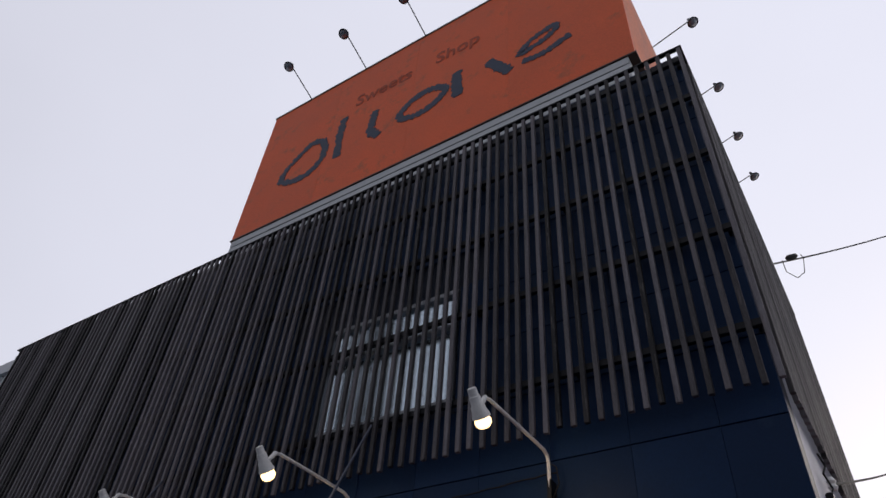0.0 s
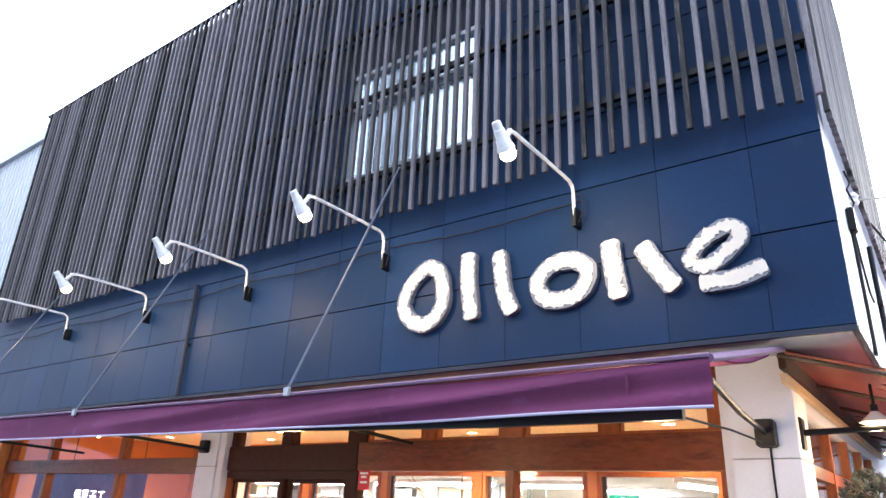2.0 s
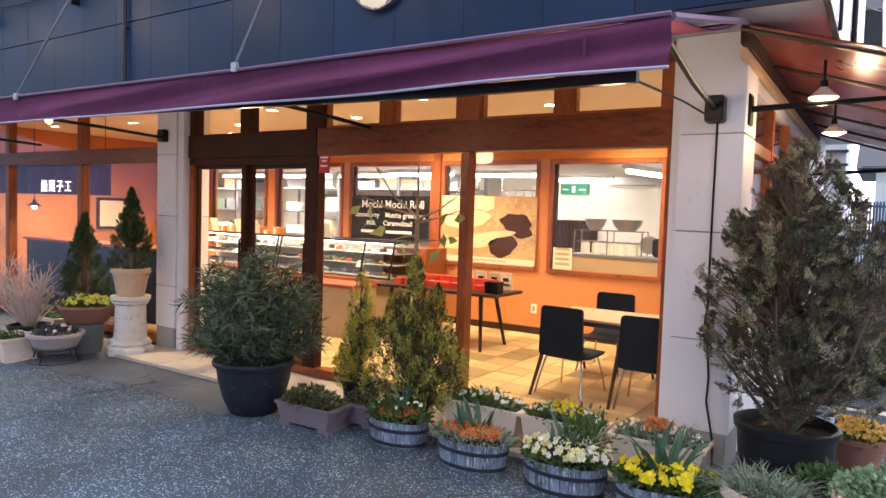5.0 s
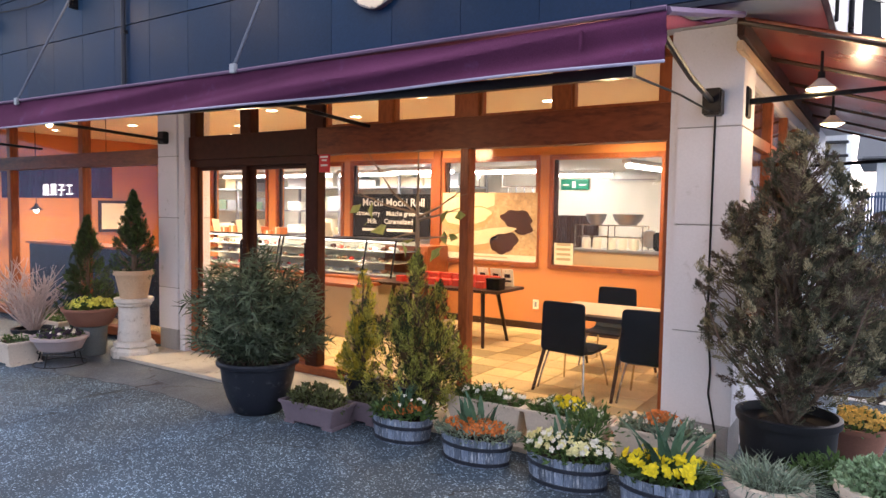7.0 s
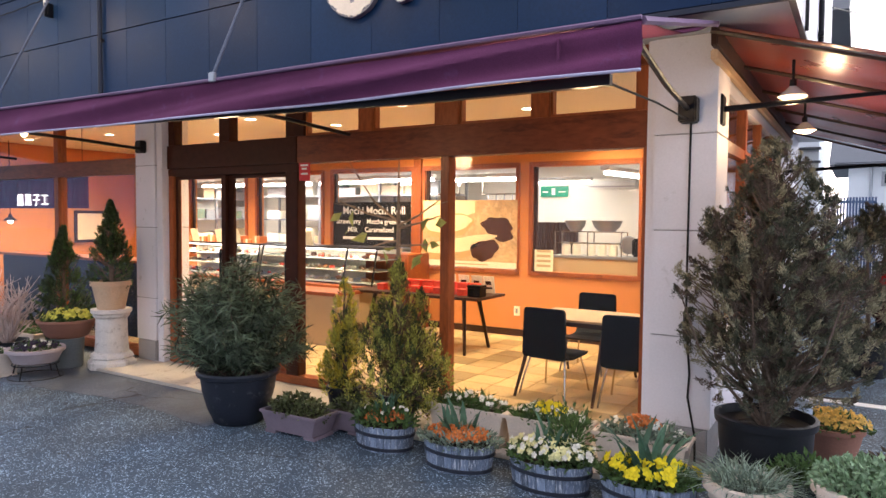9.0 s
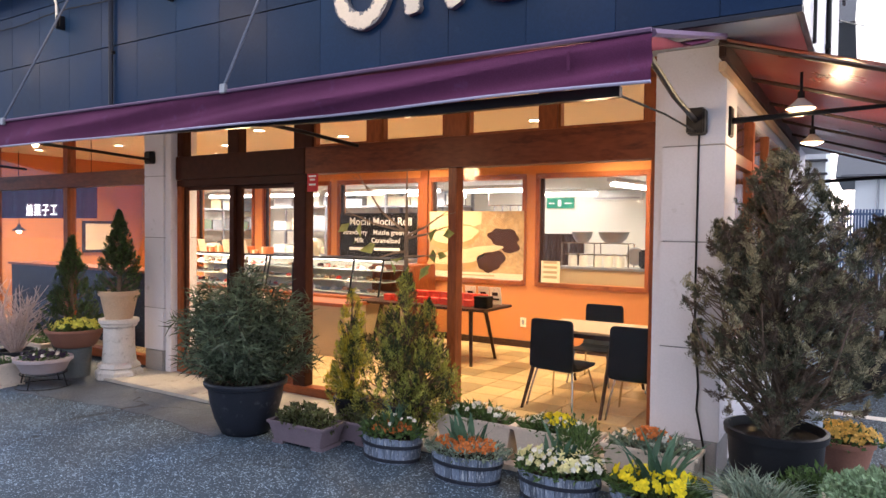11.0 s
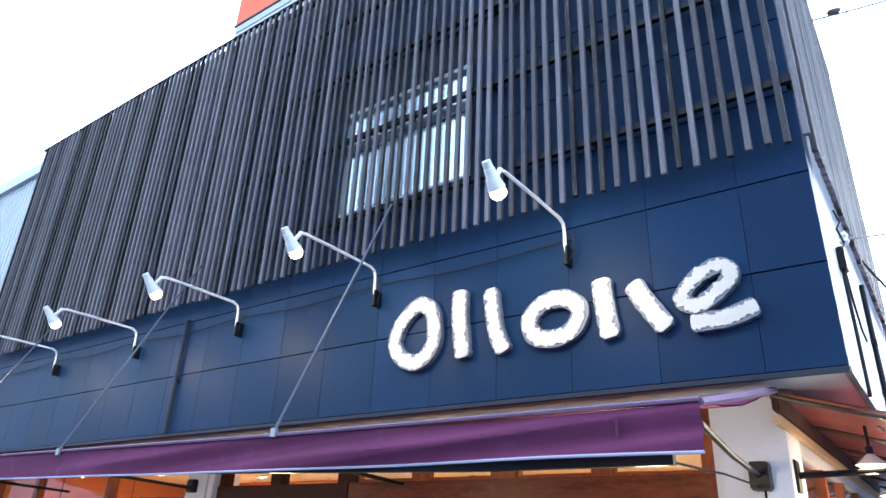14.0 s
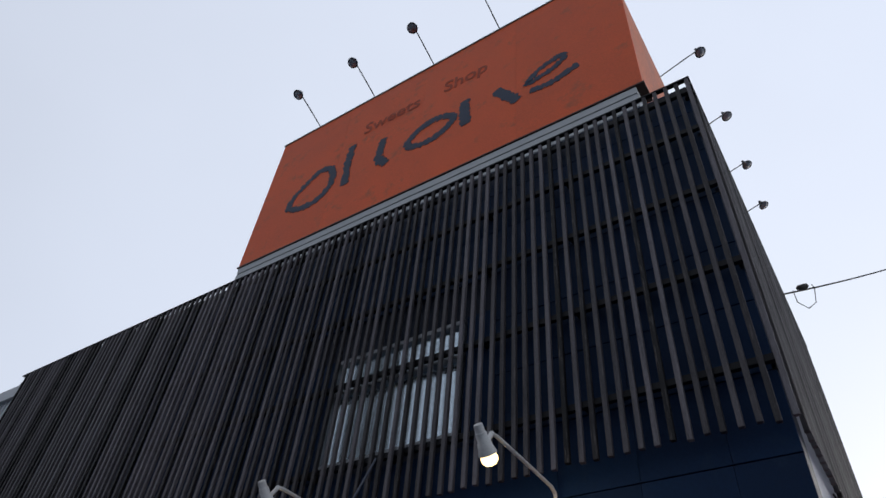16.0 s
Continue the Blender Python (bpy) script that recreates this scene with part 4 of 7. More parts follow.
part("plate", Mesh().box(0, 0.13, 0, 0.008, 0, 0.18, 0.002), "redsign", rsn)
for z, wd in ((0.13, 0.09), (0.10, 0.06), (0.055, 0.08)):
    part("print_bar", Mesh().box(0.065 - wd / 2, 0.065 + wd / 2, -0.002, 0.0, z, z + 0.016), "chalk", rsn, "white bars")

# left shop window
lw = thing("window_2", "tall wooden shop window with transom lights", "window", (-8.7, 0.68, 0))
lw["kind"] = "structure"
X = 8.7
bar("top_rail", -11.1, -6.305, 2.62, 2.736, "wood_h", parent=lw)
bar("header", -11.1, -6.305, 2.03, 2.20, "wood_mid", 0.07, parent=lw)
bar("sill", -11.1, -6.305, 0.03, 0.13, "wood_h", 0.06, parent=lw)
XS = (-11.1, -9.88, -8.055, -6.35)
for a in XS:
    bar("mullion", a, a + 0.06 if a > -6.4 else a + 0.10, 0.13, 2.03, parent=lw)
    bar("mullion", a, a + 0.06 if a > -6.4 else a + 0.10, 2.20, 2.62, parent=lw)
for a, b in zip(XS[:-1], XS[1:]):
    for z0, z1 in ((0.13, 2.03), (2.20, 2.62)):
        part("pane", Mesh().box(a + 0.10 + X, b + X, -0.004, 0.004, z0, z1), "glass_refl", lw).visible_shadow = False
# the lettering is no lamp; its glow is added to make it read bright
part("lettering", text_data("焼菓子工", 0.165, "glow_letter", 0.001, "LEFT", 1.35, 0.004), "", lw, "white window lettering with added glow", at=pose(-9.02 + X, -0.008, 1.70, 90, 0, 0))

# side wall of the shop with wooden windows under the canopy
sw = thing("window_3", "wooden side window under the red canopy", "window", (-0.5, 0.95, 0))
sw["kind"] = "structure"
for z0, z1 in ((0, 0.75), (2.45, 2.736)):
    part("panel", Mesh().box(-0.06, 0.03, 0, 3.8, z0, z1), "panel", sw)
for y in (0, 0.95, 1.9, 2.85, 3.72):
    part("mullion", Mesh().box(-0.05, 0.035, y, y + 0.08, 0.75, 2.45, 0.005), "wood", sw)
part("rail", Mesh().box(-0.04, 0.03, 0.08, 3.72, 2.05, 2.13), "wood", sw)
for y in (0, 0.95, 1.9, 2.85):
    part("pane", Mesh().box(-0.008, 0.0, y + 0.08, y + 0.95 if y < 2.8 else y + 0.87, 0.75, 2.05), "glass", sw).visible_shadow = False
    part("pane", Mesh().box(-0.008, 0.0, y + 0.08, y + 0.95 if y < 2.8 else y + 0.87, 2.13, 2.45), "glass", sw).visible_shadow = False
solid("wall_side_low", Mesh().box(-0.6, -0.47, 4.76, 7.3, 0, 2.736), "panel", "pale side wall", "wall", "structure")
solid("wall_left_low", Mesh().box(-11.3, -11.12, 0.5, 7.3, 0, 2.736), "plaster", "orange plastered left wall", "wall", "structure")

# ---- purple awning ----
aw = thing("awning", "long purple cloth awning with faded hem over the shopfront", "awning", (-5.8, -1.2, 2.18))
XA, XB = -5.6, 5.36
n = 300
roof, val = Mesh(), Mesh()


def sheet(m, rows):
    k = len(rows[0])
    o = [p for r in rows for p in r]
    m.add(o, [(i * k + j, i * k + j + 1, (i + 1) * k + j + 1, (i + 1) * k + j) for i in range(len(rows) - 1) for j in range(k - 1)])


xs = [XA + (XB - XA) * i / n for i in range(n + 1)]
top, low = 0.188, -0.010


def lift(x):
    """The front hangs a little higher towards the far end."""
    return 0.045 * max(0.0, (2.8 - x) / 5.6)


def drape(x, f):
    """How far the hanging cloth bellies out, in slanting folds that grow towards the free end."""
    k = max(0.10, min(1.0, (x + 0.5) / 5.0))
    wave = 0.030 * math.sin(x * 3.1 + 2.6 * f) * f + 0.034 * math.sin(math.pi * f) * math.sin(x * 2.2 + 4.0 * f)
    crease = (1 - abs(math.sin(x * 1.25 + 3.3 * f + 0.3 * math.sin(x * 2.7)))) ** 2 * 0.022 + (1 - abs(math.sin(x * 2.1 + 5.2 * f + 1.1))) ** 3 * 0.014
    return k * (wave - crease * math.sin(math.pi * min(1.0, 0.08 + 0.92 * f)) ** 0.5 * (0.5 + 0.5 * f))


def slack(x):
    """The cloth sags below its rail near the free end."""
    return 0.014 * max(0.0, 1 - abs(x - 4.35) / 0.95) ** 0.7


ROWS = [k / 18 for k in range(19)]
for back, rows in ((0.0, ROWS), (0.006, ROWS[::-1])):
    sheet(val, [[(x, back + drape(x, f) - 0.02 * f, (top - slack(x)) * (1 - f) + low * f + lift(x)) for x in xs] for f in rows])
part("valance", val, "purple", aw, "purple hanging valance", True)
part("hem", Mesh().tube([(x, drape(x, 1.0) - 0.024, low + lift(x) + 0.002) for x in xs], 0.007, 6), "hem", aw, "pale lavender hem", True)
part("front_rail", Mesh().tube([(x, -0.008, top + 0.010 + lift(x)) for x in xs], 0.011, 6), "purple_pale", aw, "faded front edge", True)
part("strap", Mesh().box(5.015, 5.03, -0.045, -0.035, 0.06, 0.15, 0.003), "purple", aw, "short cloth tie strap")
sheet(roof, [[(x, 1.44 * f, top + 0.004 + 0.335 * f - 0.05 * math.sin(math.pi * f) + lift(x) * (1 - f)) for x in xs] for f in (0, 0.25, 0.5, 0.75, 1)])
sheet(roof, [[(x, 1.44 * f, top - 0.002 + 0.335 * f - 0.05 * math.sin(math.pi * f) + lift(x) * (1 - f)) for x in xs] for f in (1, 0.75, 0.5, 0.25, 0)])
part("cloth", roof, "purple", aw, "sloping purple cloth", True)
part("end_bar", Mesh().tube([(XB, 0, top), (XB + 0.02, 0.7, top + 0.16), (XB + 0.03, 1.42, top + 0.33)], 0.019, 6), "purple_pale", aw, "mauve end rail")
part("lead_bar", Mesh().prism([(0.035, -0.046), (0.075, -0.046), (0.075, 0.0), (0.035, 0.0)], "x", 4.3, XB - 0.14).add([(0.8, 0.035, 0.030), (0.8, 0.075, 0.030), (0.8, 0.075, 0.063), (0.8, 0.035, 0.063), (4.3, 0.035, -0.046), (4.3, 0.075, -0.046), (4.3, 0.075, 0.0), (4.3, 0.035, 0.0)], [(0, 1, 5, 4), (1, 2, 6, 5), (2, 3, 7, 6), (3, 0, 4, 7), (0, 3, 2, 1)]), "iron", aw, "black lead bar")
for xb in (5.21, 2.45, -0.32, -2.9):
    part("arm", Mesh().tube([(xb, 0.05, 0.15), (xb + 0.02, 1.0, 0.12), (xb, 1.72, 0.09)] if xb < 5 else [(xb + 0.1, 0.10, 0.14), (xb + 0.03, 0.9, 0.10), (xb - 0.02, 1.70, 0.08)], 0.016, 8), "iron", aw, "black awning arm", True)
part("bracket", Mesh().box(5.14, 5.25, 1.62, 1.73, 0.0, 0.16, 0.01), "iron", aw, "black wall bracket")
part("bracket", Mesh().box(-0.40, -0.29, 1.66, 1.73, 0.05, 0.18, 0.01), "iron", aw, "black wall bracket")
part("brace_wire", Mesh().tube([(5.19, 1.68, 0.02), (5.195, 0.9, 0.01), (5.2, 0.07, -0.03)], 0.006, 5), "rubber", aw)
for xk in (5.02, 2.58, 0.05, -2.6):
    sock = part("lamp_socket", Mesh().box(xk - 0.015, xk + 0.015, 0.30, 0.36, 0.12, 0.18, 0.005), "enamel", aw, "white lamp socket")
    part("bulb", Mesh().lathe([(0.012, 0.0), (0.025, -0.022), (0.028, -0.042), (0.019, -0.06), (0.005, -0.068)], 14, c=(xk, 0.33, 0.12)), "bulb_warm", sock, "lit warm bulb", True)
    lamp_light("POINT", (-5.8 + xk, -0.87, 2.17), AWNING_W * (1.3 if xk > 5 else 0.8), (1.0, 0.70, 0.40), 0.09)


def stay(xb, xt):
    t = thing("awning_stay", "thin grey stay rod from wall to awning", "stay rod", (xb, -1.22, 2.395), "awning stays")
    part("rod", Mesh().tube([(0, 0, 0), (xt - xb, 1.08, 2.09)], 0.010, 8), "zinc", t, smooth=True)
    part("eye", Mesh().box(-0.025, 0.025, -0.012, 0.012, -0.03, 0.025, 0.004), "steel", t)
    return t


for xb, xt in ((-2.95, -3.12), (-5.55, -5.78), (-8.3, -8.5)):
    stay(xb, xt)

# ---- red canopy along the side ----
cn = thing("side_canopy", "brick-red cloth canopy on dark ribs, lamps lit beneath", "canopy", (-0.46, 0.33, 2.70))
CW, CL, DROP = 2.2, 5.3, 0.66
cl = Mesh()
sheet(cl, [[(CW * f, CL * k / 20, -DROP * f + 0.02 - 0.02 * math.sin(math.pi * f) * math.sin(math.pi * ((k / 20 * 5) % 1))) for k in range(21)] for f in [j / 10 for j in range(11)]])
sheet(cl, [[(CW * f, CL * k / 20, -DROP * f + 0.026 - 0.02 * math.sin(math.pi * f) * math.sin(math.pi * ((k / 20 * 5) % 1))) for k in range(21)] for f in [j / 10 for j in range(10, -1, -1)]])
part("cloth", cl, "redcloth", cn, "brick-red canopy cloth", True)
for k in range(6):
    y = CL * k / 5
    part("rib", Mesh().tube([(0, y, -0.01), (CW, y, -DROP - 0.01)], 0.014, 6), "wood_dark", cn)
part("wall_rail", Mesh().box(0.0, 0.04, 0.0, CL, -0.175, -0.115, 0.006), "wood_pale", cn, "pale timber wall rail")
part("wall_rail", Mesh().box(0.0, 0.04, 0.0, CL, -0.095, 0.02, 0.006), "wood_dark", cn)
part("outer_rail", Mesh().tube([(CW, 0, -DROP), (CW, CL, -DROP)], 0.022, 6), "wood_dark", cn)
part("arm", Mesh().tube([(0.0, 0.35, -0.42), (0.9, 0.38, -0.385), (1.9, 0.40, -0.40)], [0.020, 0.012, 0.012], 8), "iron", cn, "black folding arm", True)
part("arm", Mesh().tube([(0.0, 4.6, -0.55), (0.9, 4.62, -0.5), (1.9, 4.65, -0.5)], 0.02, 8), "iron", cn, "black folding arm", True)
part("bracket", Mesh().box(-0.0, 0.03, 0.29, 0.41, -0.52, -0.33, 0.006), "iron", cn)


def canopy_lamp():
    t = thing("canopy_lamp", "white dish lamp, lit, hanging under the red canopy", "lamp", (0, 0, 0), "canopy lamps")
    part("stem", Mesh().tube([(0, 0, 0), (0, 0, 0.19)], 0.009, 8), "iron", t)
    part("socket", Mesh().tube([(0, 0, 0.02), (0, 0, 0.07)], 0.02, 10), "iron", t)
    part("shade", Mesh().lathe([(0.02, 0.03), (0.04, 0.01), (0.085, -0.03), (0.082, -0.033), (0.02, 0.0)], 20), "enamel", t, "white dish shade", True)
    part("bulb", Mesh().lathe([(0.07, -0.025), (0.072, -0.036), (0.04, -0.05), (0.01, -0.054)], 18), "bulb_warm", t, "lit warm bulb", True)
    return t


first = canopy_lamp()
first.matrix_basis = pose(-0.05, 0.72, 2.365)
copy_thing(first, pose(-0.06, 1.95, 2.30))
for y, z in ((0.72, 2.28), (1.95, 2.215)):
    lamp_light("POINT", (-0.055, y, z), 4.2, (1.0, 0.68, 0.36), 0.05)

# ---- inside the shop ----
fl = solid("floor", Mesh().box(-11.1, -0.56, 0.743, 3.75, 0.0, 0.098), "grout", "stone-tiled shop floor", "floor", "structure")
tile_me = Mesh().box(-0.147, 0.147, -0.147, 0.147, 0.0, 0.006, 0.002).data("tile", M["tile"])
for i in range(26):
    for j in range(10):
        part("tile", tile_me, "", fl, at=(-0.75 - i * 0.3, 0.90 + j * 0.3, 0.098))
solid("floor_kitchen", Mesh().box(-11.1, -0.6, 3.87, 6.6, 0.0, 0.1), "plinth", "grey kitchen floor", "floor", "structure")
solid("ceiling", Mesh().box(-11.1, -0.56, 0.738, 3.75, 2.70, 2.735), "cream", "cream shop ceiling", "ceiling", "structure")
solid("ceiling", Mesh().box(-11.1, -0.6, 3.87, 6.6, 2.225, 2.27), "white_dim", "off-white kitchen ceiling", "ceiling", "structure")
solid("wall_kitchen", Mesh().box(-11.1, -0.6, 6.6, 6.7, 0.1, 2.27).box(-0.72, -0.61, 3.87, 6.6, 0.1, 2.224).box(-11.1, -11.0, 3.87, 6.6, 0.1, 2.224), "white", "white kitchen walls", "wall", "structure")
WINS = [(-3.10, -1.80), (-4.675, -3.33), (-6.296, -4.90), (-7.87, -6.53), (-9.486, -8.16)]
iw = Mesh().box(-11.1, -0.56, 3.75, 3.86, 0.0, 0.93).box(-11.1, -0.56, 3.75, 3.86, 2.21, 2.735)
edges = [-11.1] + [v for a, b in sorted(WINS) for v in (a, b)] + [-0.56]
for a, b in zip(edges[::2], edges[1::2]):
    iw.box(a, b, 3.75, 3.86, 0.93, 2.21)
solid("wall_inner", iw, "plaster", "orange inner wall with wood-framed kitchen windows", "wall", "structure")
solid("baseboard", Mesh().box(-11.1, -0.56, 3.735, 3.749, 0.1, 0.19), "wood_dark", "dark wooden baseboard", "baseboard", "structure")
for k, (a, b) in enumerate(WINS):
    t = thing("window_%d" % (4 + k), "wood-framed inner window onto the bright kitchen", "window", ((a + b) / 2, 3.75, 0.93))
    t["kind"] = "structure"
    h = (b - a) / 2
    f = Mesh().box(-h - 0.05, h + 0.05, -0.03, 0.0, -0.05, 0.0, 0.004).box(-h - 0.05, h + 0.05, -0.03, 0.0, 1.28, 1.34, 0.004)
    f.box(-h - 0.05, -h, -0.03, 0.0, 0.0, 1.28, 0.004).box(h, h + 0.05, -0.03, 0.0, 0.0, 1.28, 0.004)
    part("window_frame", f, "wood", t)
    # shade on the inner jamb face, put in as a dark strip
    part("jamb_shade", Mesh().box(-h, -h + 0.05, 0.001, 0.038, 0.0, 1.28, 0.003), "wood_dark", t, "dark strip standing for the shaded jamb")
    part("pane", Mesh().box(-h, h, 0.04, 0.046, 0, 1.28), "glass", t).visible_shadow = False
solid("post", Mesh().box(-4.845, -4.73, 3.70, 3.748, 0.1, 2.7), "wood", "varnished wooden post on the inner wall", "post", "structure")


def downlight():
    t = thing("downlight", "round recessed ceiling downlight, lit", "ceiling light", (0, 0, 0), "shop downlights")
    part("ring", Mesh().lathe([(0.075, 0.0), (0.085, -0.006), (0.07, -0.012), (0.06, 0.0)], 20), "enamel", t, "", True)
    part("lens", Mesh().lathe([(0.06, -0.004), (0.03, -0.008)], 18), "bulb_shop", t, "lit warm lens")
    return t


first = downlight()
SPOTS = [(-2.07, 3.15), (-2.585, 2.43), (-5.14, 2.44), (-4.58, 3.24), (-1.5, 1.6), (-3.6, 1.6), (-5.7, 1.6), (-7.2, 2.4), (-8.2, 3.1), (-8.6, 1.7), (-9.8, 2.4), (-10.3, 1.5)]
first.matrix_basis = pose(*SPOTS[0], 2.70)
for a, b in SPOTS[1:]:
    copy_thing(first, pose(a, b, 2.70))


def tube_light():
    t = thing("tube_light", "white fluorescent tube fitting, lit", "ceiling light", (0, 0, 0), "kitchen tube lights")
    part("body", Mesh().box(-0.62, 0.62, -0.06, 0.06, 0.0, 0.05, 0.006), "enamel", t)
    part("tube", Mesh().tube([(-0.6, 0, -0.03), (0.6, 0, -0.03)], 0.022, 10), "tube", t, "lit white tube", True)
    return t


first = tube_light()
first.matrix_basis = pose(-2.25, 4.75, 2.174, 0, 0, 82)
for a, b, r in ((-4.3, 4.9, 0), (-3.8, 6.1, 0), (-5.7, 4.6, 0), (-7.0, 4.9, 0), (-8.4, 4.9, 0), (-9.9, 4.8, 0), (-6.0, 5.9, 0)):
    copy_thing(first, pose(a, b, 2.174, 0, 0, r))

# kitchen beyond the inner wall
ex = thing("exit_sign", "green illuminated exit sign on the kitchen wall", "sign", (-3.98, 6.58, 1.94))
part("plate", Mesh().box(-0.24, 0.24, -0.03, 0.0, 0.0, 0.17, 0.004), "green", ex)
part("figure_bar", Mesh().box(-0.04, 0.02, -0.034, -0.031, 0.03, 0.14).box(-0.2, -0.1, -0.034, -0.031, 0.07, 0.09).box(0.08, 0.2, -0.034, -0.031, 0.07, 0.09), "chalk", ex, "white bars")
ac = thing("wall_vent", "white slim wall vent in the kitchen", "vent", (-3.0, 6.58, 2.06))
part("body", Mesh().box(-0.4, 0.4, -0.12, 0.0, 0, 0.12, 0.02), "enamel", ac)
part("slot", Mesh().box(-0.36, 0.36, -0.124, -0.121, 0.02, 0.04), "plinth", ac)
kd = thing("kitchen_doorway", "dark curtained doorway in the kitchen wall", "doorway", (-3.98, 6.58, 0.1))
part("curtain", Mesh().prism([(-0.42 + 0.84 * k / 24, -0.03 - 0.02 * (k % 2)) for k in range(25)] + [(0.42, 0), (-0.42, 0)], "z", 0, 1.42), "wood_dark", kd)
ct = thing("kitchen_counter", "tan-fronted counter below the kitchen window", "counter", (-2.3, 4.15, 0.1))
part("front", Mesh().box(-0.62, 0.62, -0.2, 0.2, 0, 1.00, 0.006), "tan", ct)
part("top", Mesh().box(-0.64, 0.64, -0.22, 0.24, 1.00, 1.03, 0.004), "steel", ct)
rk = thing("wire_rack", "grey wire rack with glass jars", "rack", (-2.50, 4.15, 1.13))
r = Mesh()
for a in (-0.42, 0.0, 0.42):
    for b in (-0.12, 0.12):
        r.tube([(a, b, 0), (a, b, 0.29)], 0.008, 5)
for z in (0.15, 0.29):
    for b in (-0.12, 0.0, 0.12):
        r.tube([(-0.42, b, z), (0.42, b, z)], 0.006, 5)
part("frame", r, "chrome", rk)
for a, rad in ((-0.20, 0.13), (0.20, 0.185)):
    t = thing("mixing_bowl", "steel mixing bowl on the wire rack", "bowl", (-2.50 + a, 4.15, 1.425), "mixing bowls")
    part("bowl", Mesh().lathe([(rad * 0.5, 0), (rad * 0.85, 0.06), (rad, 0.13), (rad * 1.04, 0.135), (rad * 0.97, 0.125), (rad * 0.8, 0.06), (rad * 0.4, 0.012)], 24), "steel", t, smooth=True)
for k, a in enumerate((-0.3, -0.16, 0.02, 0.16, 0.3)):
    t = thing("glass_jar", "clear jar of pale stock on the counter", "jar", (-2.50 + a, 4.1, 1.13), "counter jars")
    part("jar", Mesh().lathe([(0.05, 0), (0.055, 0.02), (0.055, 0.12), (0.04, 0.14)], 14), "white", t, smooth=True)
    part("lid", Mesh().lathe([(0.042, 0.14), (0.042, 0.16)], 14), "steel", t)
mx = thing("stand_mixer", "dark steel machine on the kitchen counter", "mixer", (-1.93, 4.2, 1.13))
part("body", Mesh().box(-0.05, 0.05, -0.1, 0.1, 0, 0.22, 0.02), "iron", mx)
part("wheel", Mesh().lathe([(0.10, -0.015), (0.11, 0), (0.10, 0.015)], 20).moved(pose(-0.1, -0.05, 0.14, 90, 0, 20)), "steel", mx, smooth=True)
pl = thing("price_card", "cream printed card stood in the inner window", "card", (-2.93, 3.70, 0.94))
part("card", Mesh().box(-0.12, 0.12, -0.005, 0.005, 0.0, 0.26), "paper", pl)
for z in (0.05, 0.11, 0.17, 0.23):
    part("print_bar", Mesh().box(-0.09, 0.09, -0.008, -0.0055, z, z + 0.03), "tan", pl)
sh = thing("kitchen_shelf", "steel kitchen shelving stacked with trays and boxes", "shelf", (-7.6, 5.9, 0.1))
for z in (0.5, 0.95, 1.4, 1.85):
    part("board", Mesh().box(-2.2, 2.2, -0.25, 0.25, z, z + 0.03), "steel", sh)
for a in (-2.2, -0.7, 0.7, 2.2):
    part("post", Mesh().box(a - 0.02, a + 0.02, -0.25, -0.21, 0, 2.1).box(a - 0.02, a + 0.02, 0.21, 0.25, 0, 2.1), "steel", sh)
rb = random.Random(11)
for z in (0.53, 0.98, 1.43, 1.88):
    x = -2.1
    while x < 2.0:
        wd, hh = rb.uniform(0.2, 0.5), rb.uniform(0.12, 0.3)
        t = thing("stock_box", "stock box or tray on the kitchen shelf", "box", (-7.6 + x + wd / 2, 5.9, 0.1 + z), "kitchen stock")
        part("body", Mesh().box(-wd / 2, wd / 2, -0.2, 0.2, 0, hh, 0.006), rb.choice(("paper", "steel", "white", "tan", "plinth")), t)
        x += wd + rb.uniform(0.02, 0.2)
sh = thing("kitchen_shelf", "steel shelving against the far kitchen wall", "shelf", (-10.78, 5.2, 0.1))
for z in (0.5, 0.95, 1.4, 1.8):
    part("board", Mesh().box(-0.2, 0.2, -1.1, 1.1, z, z + 0.03), "steel", sh)
for b in (-1.08, 0.0, 1.08):
    part("post", Mesh().box(0.16, 0.2, b - 0.02, b + 0.02, 0, 2.0), "steel", sh)
for z in (0.53, 0.98, 1.43, 1.83):
    y = -1.0
    while y < 0.9:
        wd, hh = rb.uniform(0.15, 0.4), rb.uniform(0.10, 0.26)
        t = thing("stock_box", "stock box or tray on the kitchen shelf", "box", (-10.78, 5.2 + y + wd / 2, 0.1 + z), "kitchen stock")
        part("body", Mesh().box(-0.16, 0.17, -wd / 2, wd / 2, 0, hh, 0.006), rb.choice(("paper", "steel", "tan", "plinth", "leaf_box")), t)
        y += wd + rb.uniform(0.03, 0.2)
for x, yy in ((-5.4, 5.2), (-4.3, 5.4)):
    t = thing("hanging_utensils", "steel ladles hanging from a kitchen rail", "utensils", (x, yy, 1.60))
    part("rail", Mesh().tube([(-0.4, 0, 0.35), (0.4, 0, 0.35)], 0.01, 6), "chrome", t)
    part("hanger", Mesh().tube([(-0.4, 0, 0.35), (-0.4, 0, 0.62)], 0.008, 5).tube([(0.4, 0, 0.35), (0.4, 0, 0.62)], 0.008, 5), "chrome", t)
    for k in range(5):
        part("ladle", Mesh().tube([(-0.3 + k * 0.14, 0, 0.35), (-0.3 + k * 0.14, 0.01, 0.05)], 0.01, 5).lathe([(0.01, 0.0), (0.05, 0.03), (0.055, 0.06), (0.04, 0.05)], 10, c=(-0.3 + k * 0.14, 0.01, 0.0)), "steel", t)

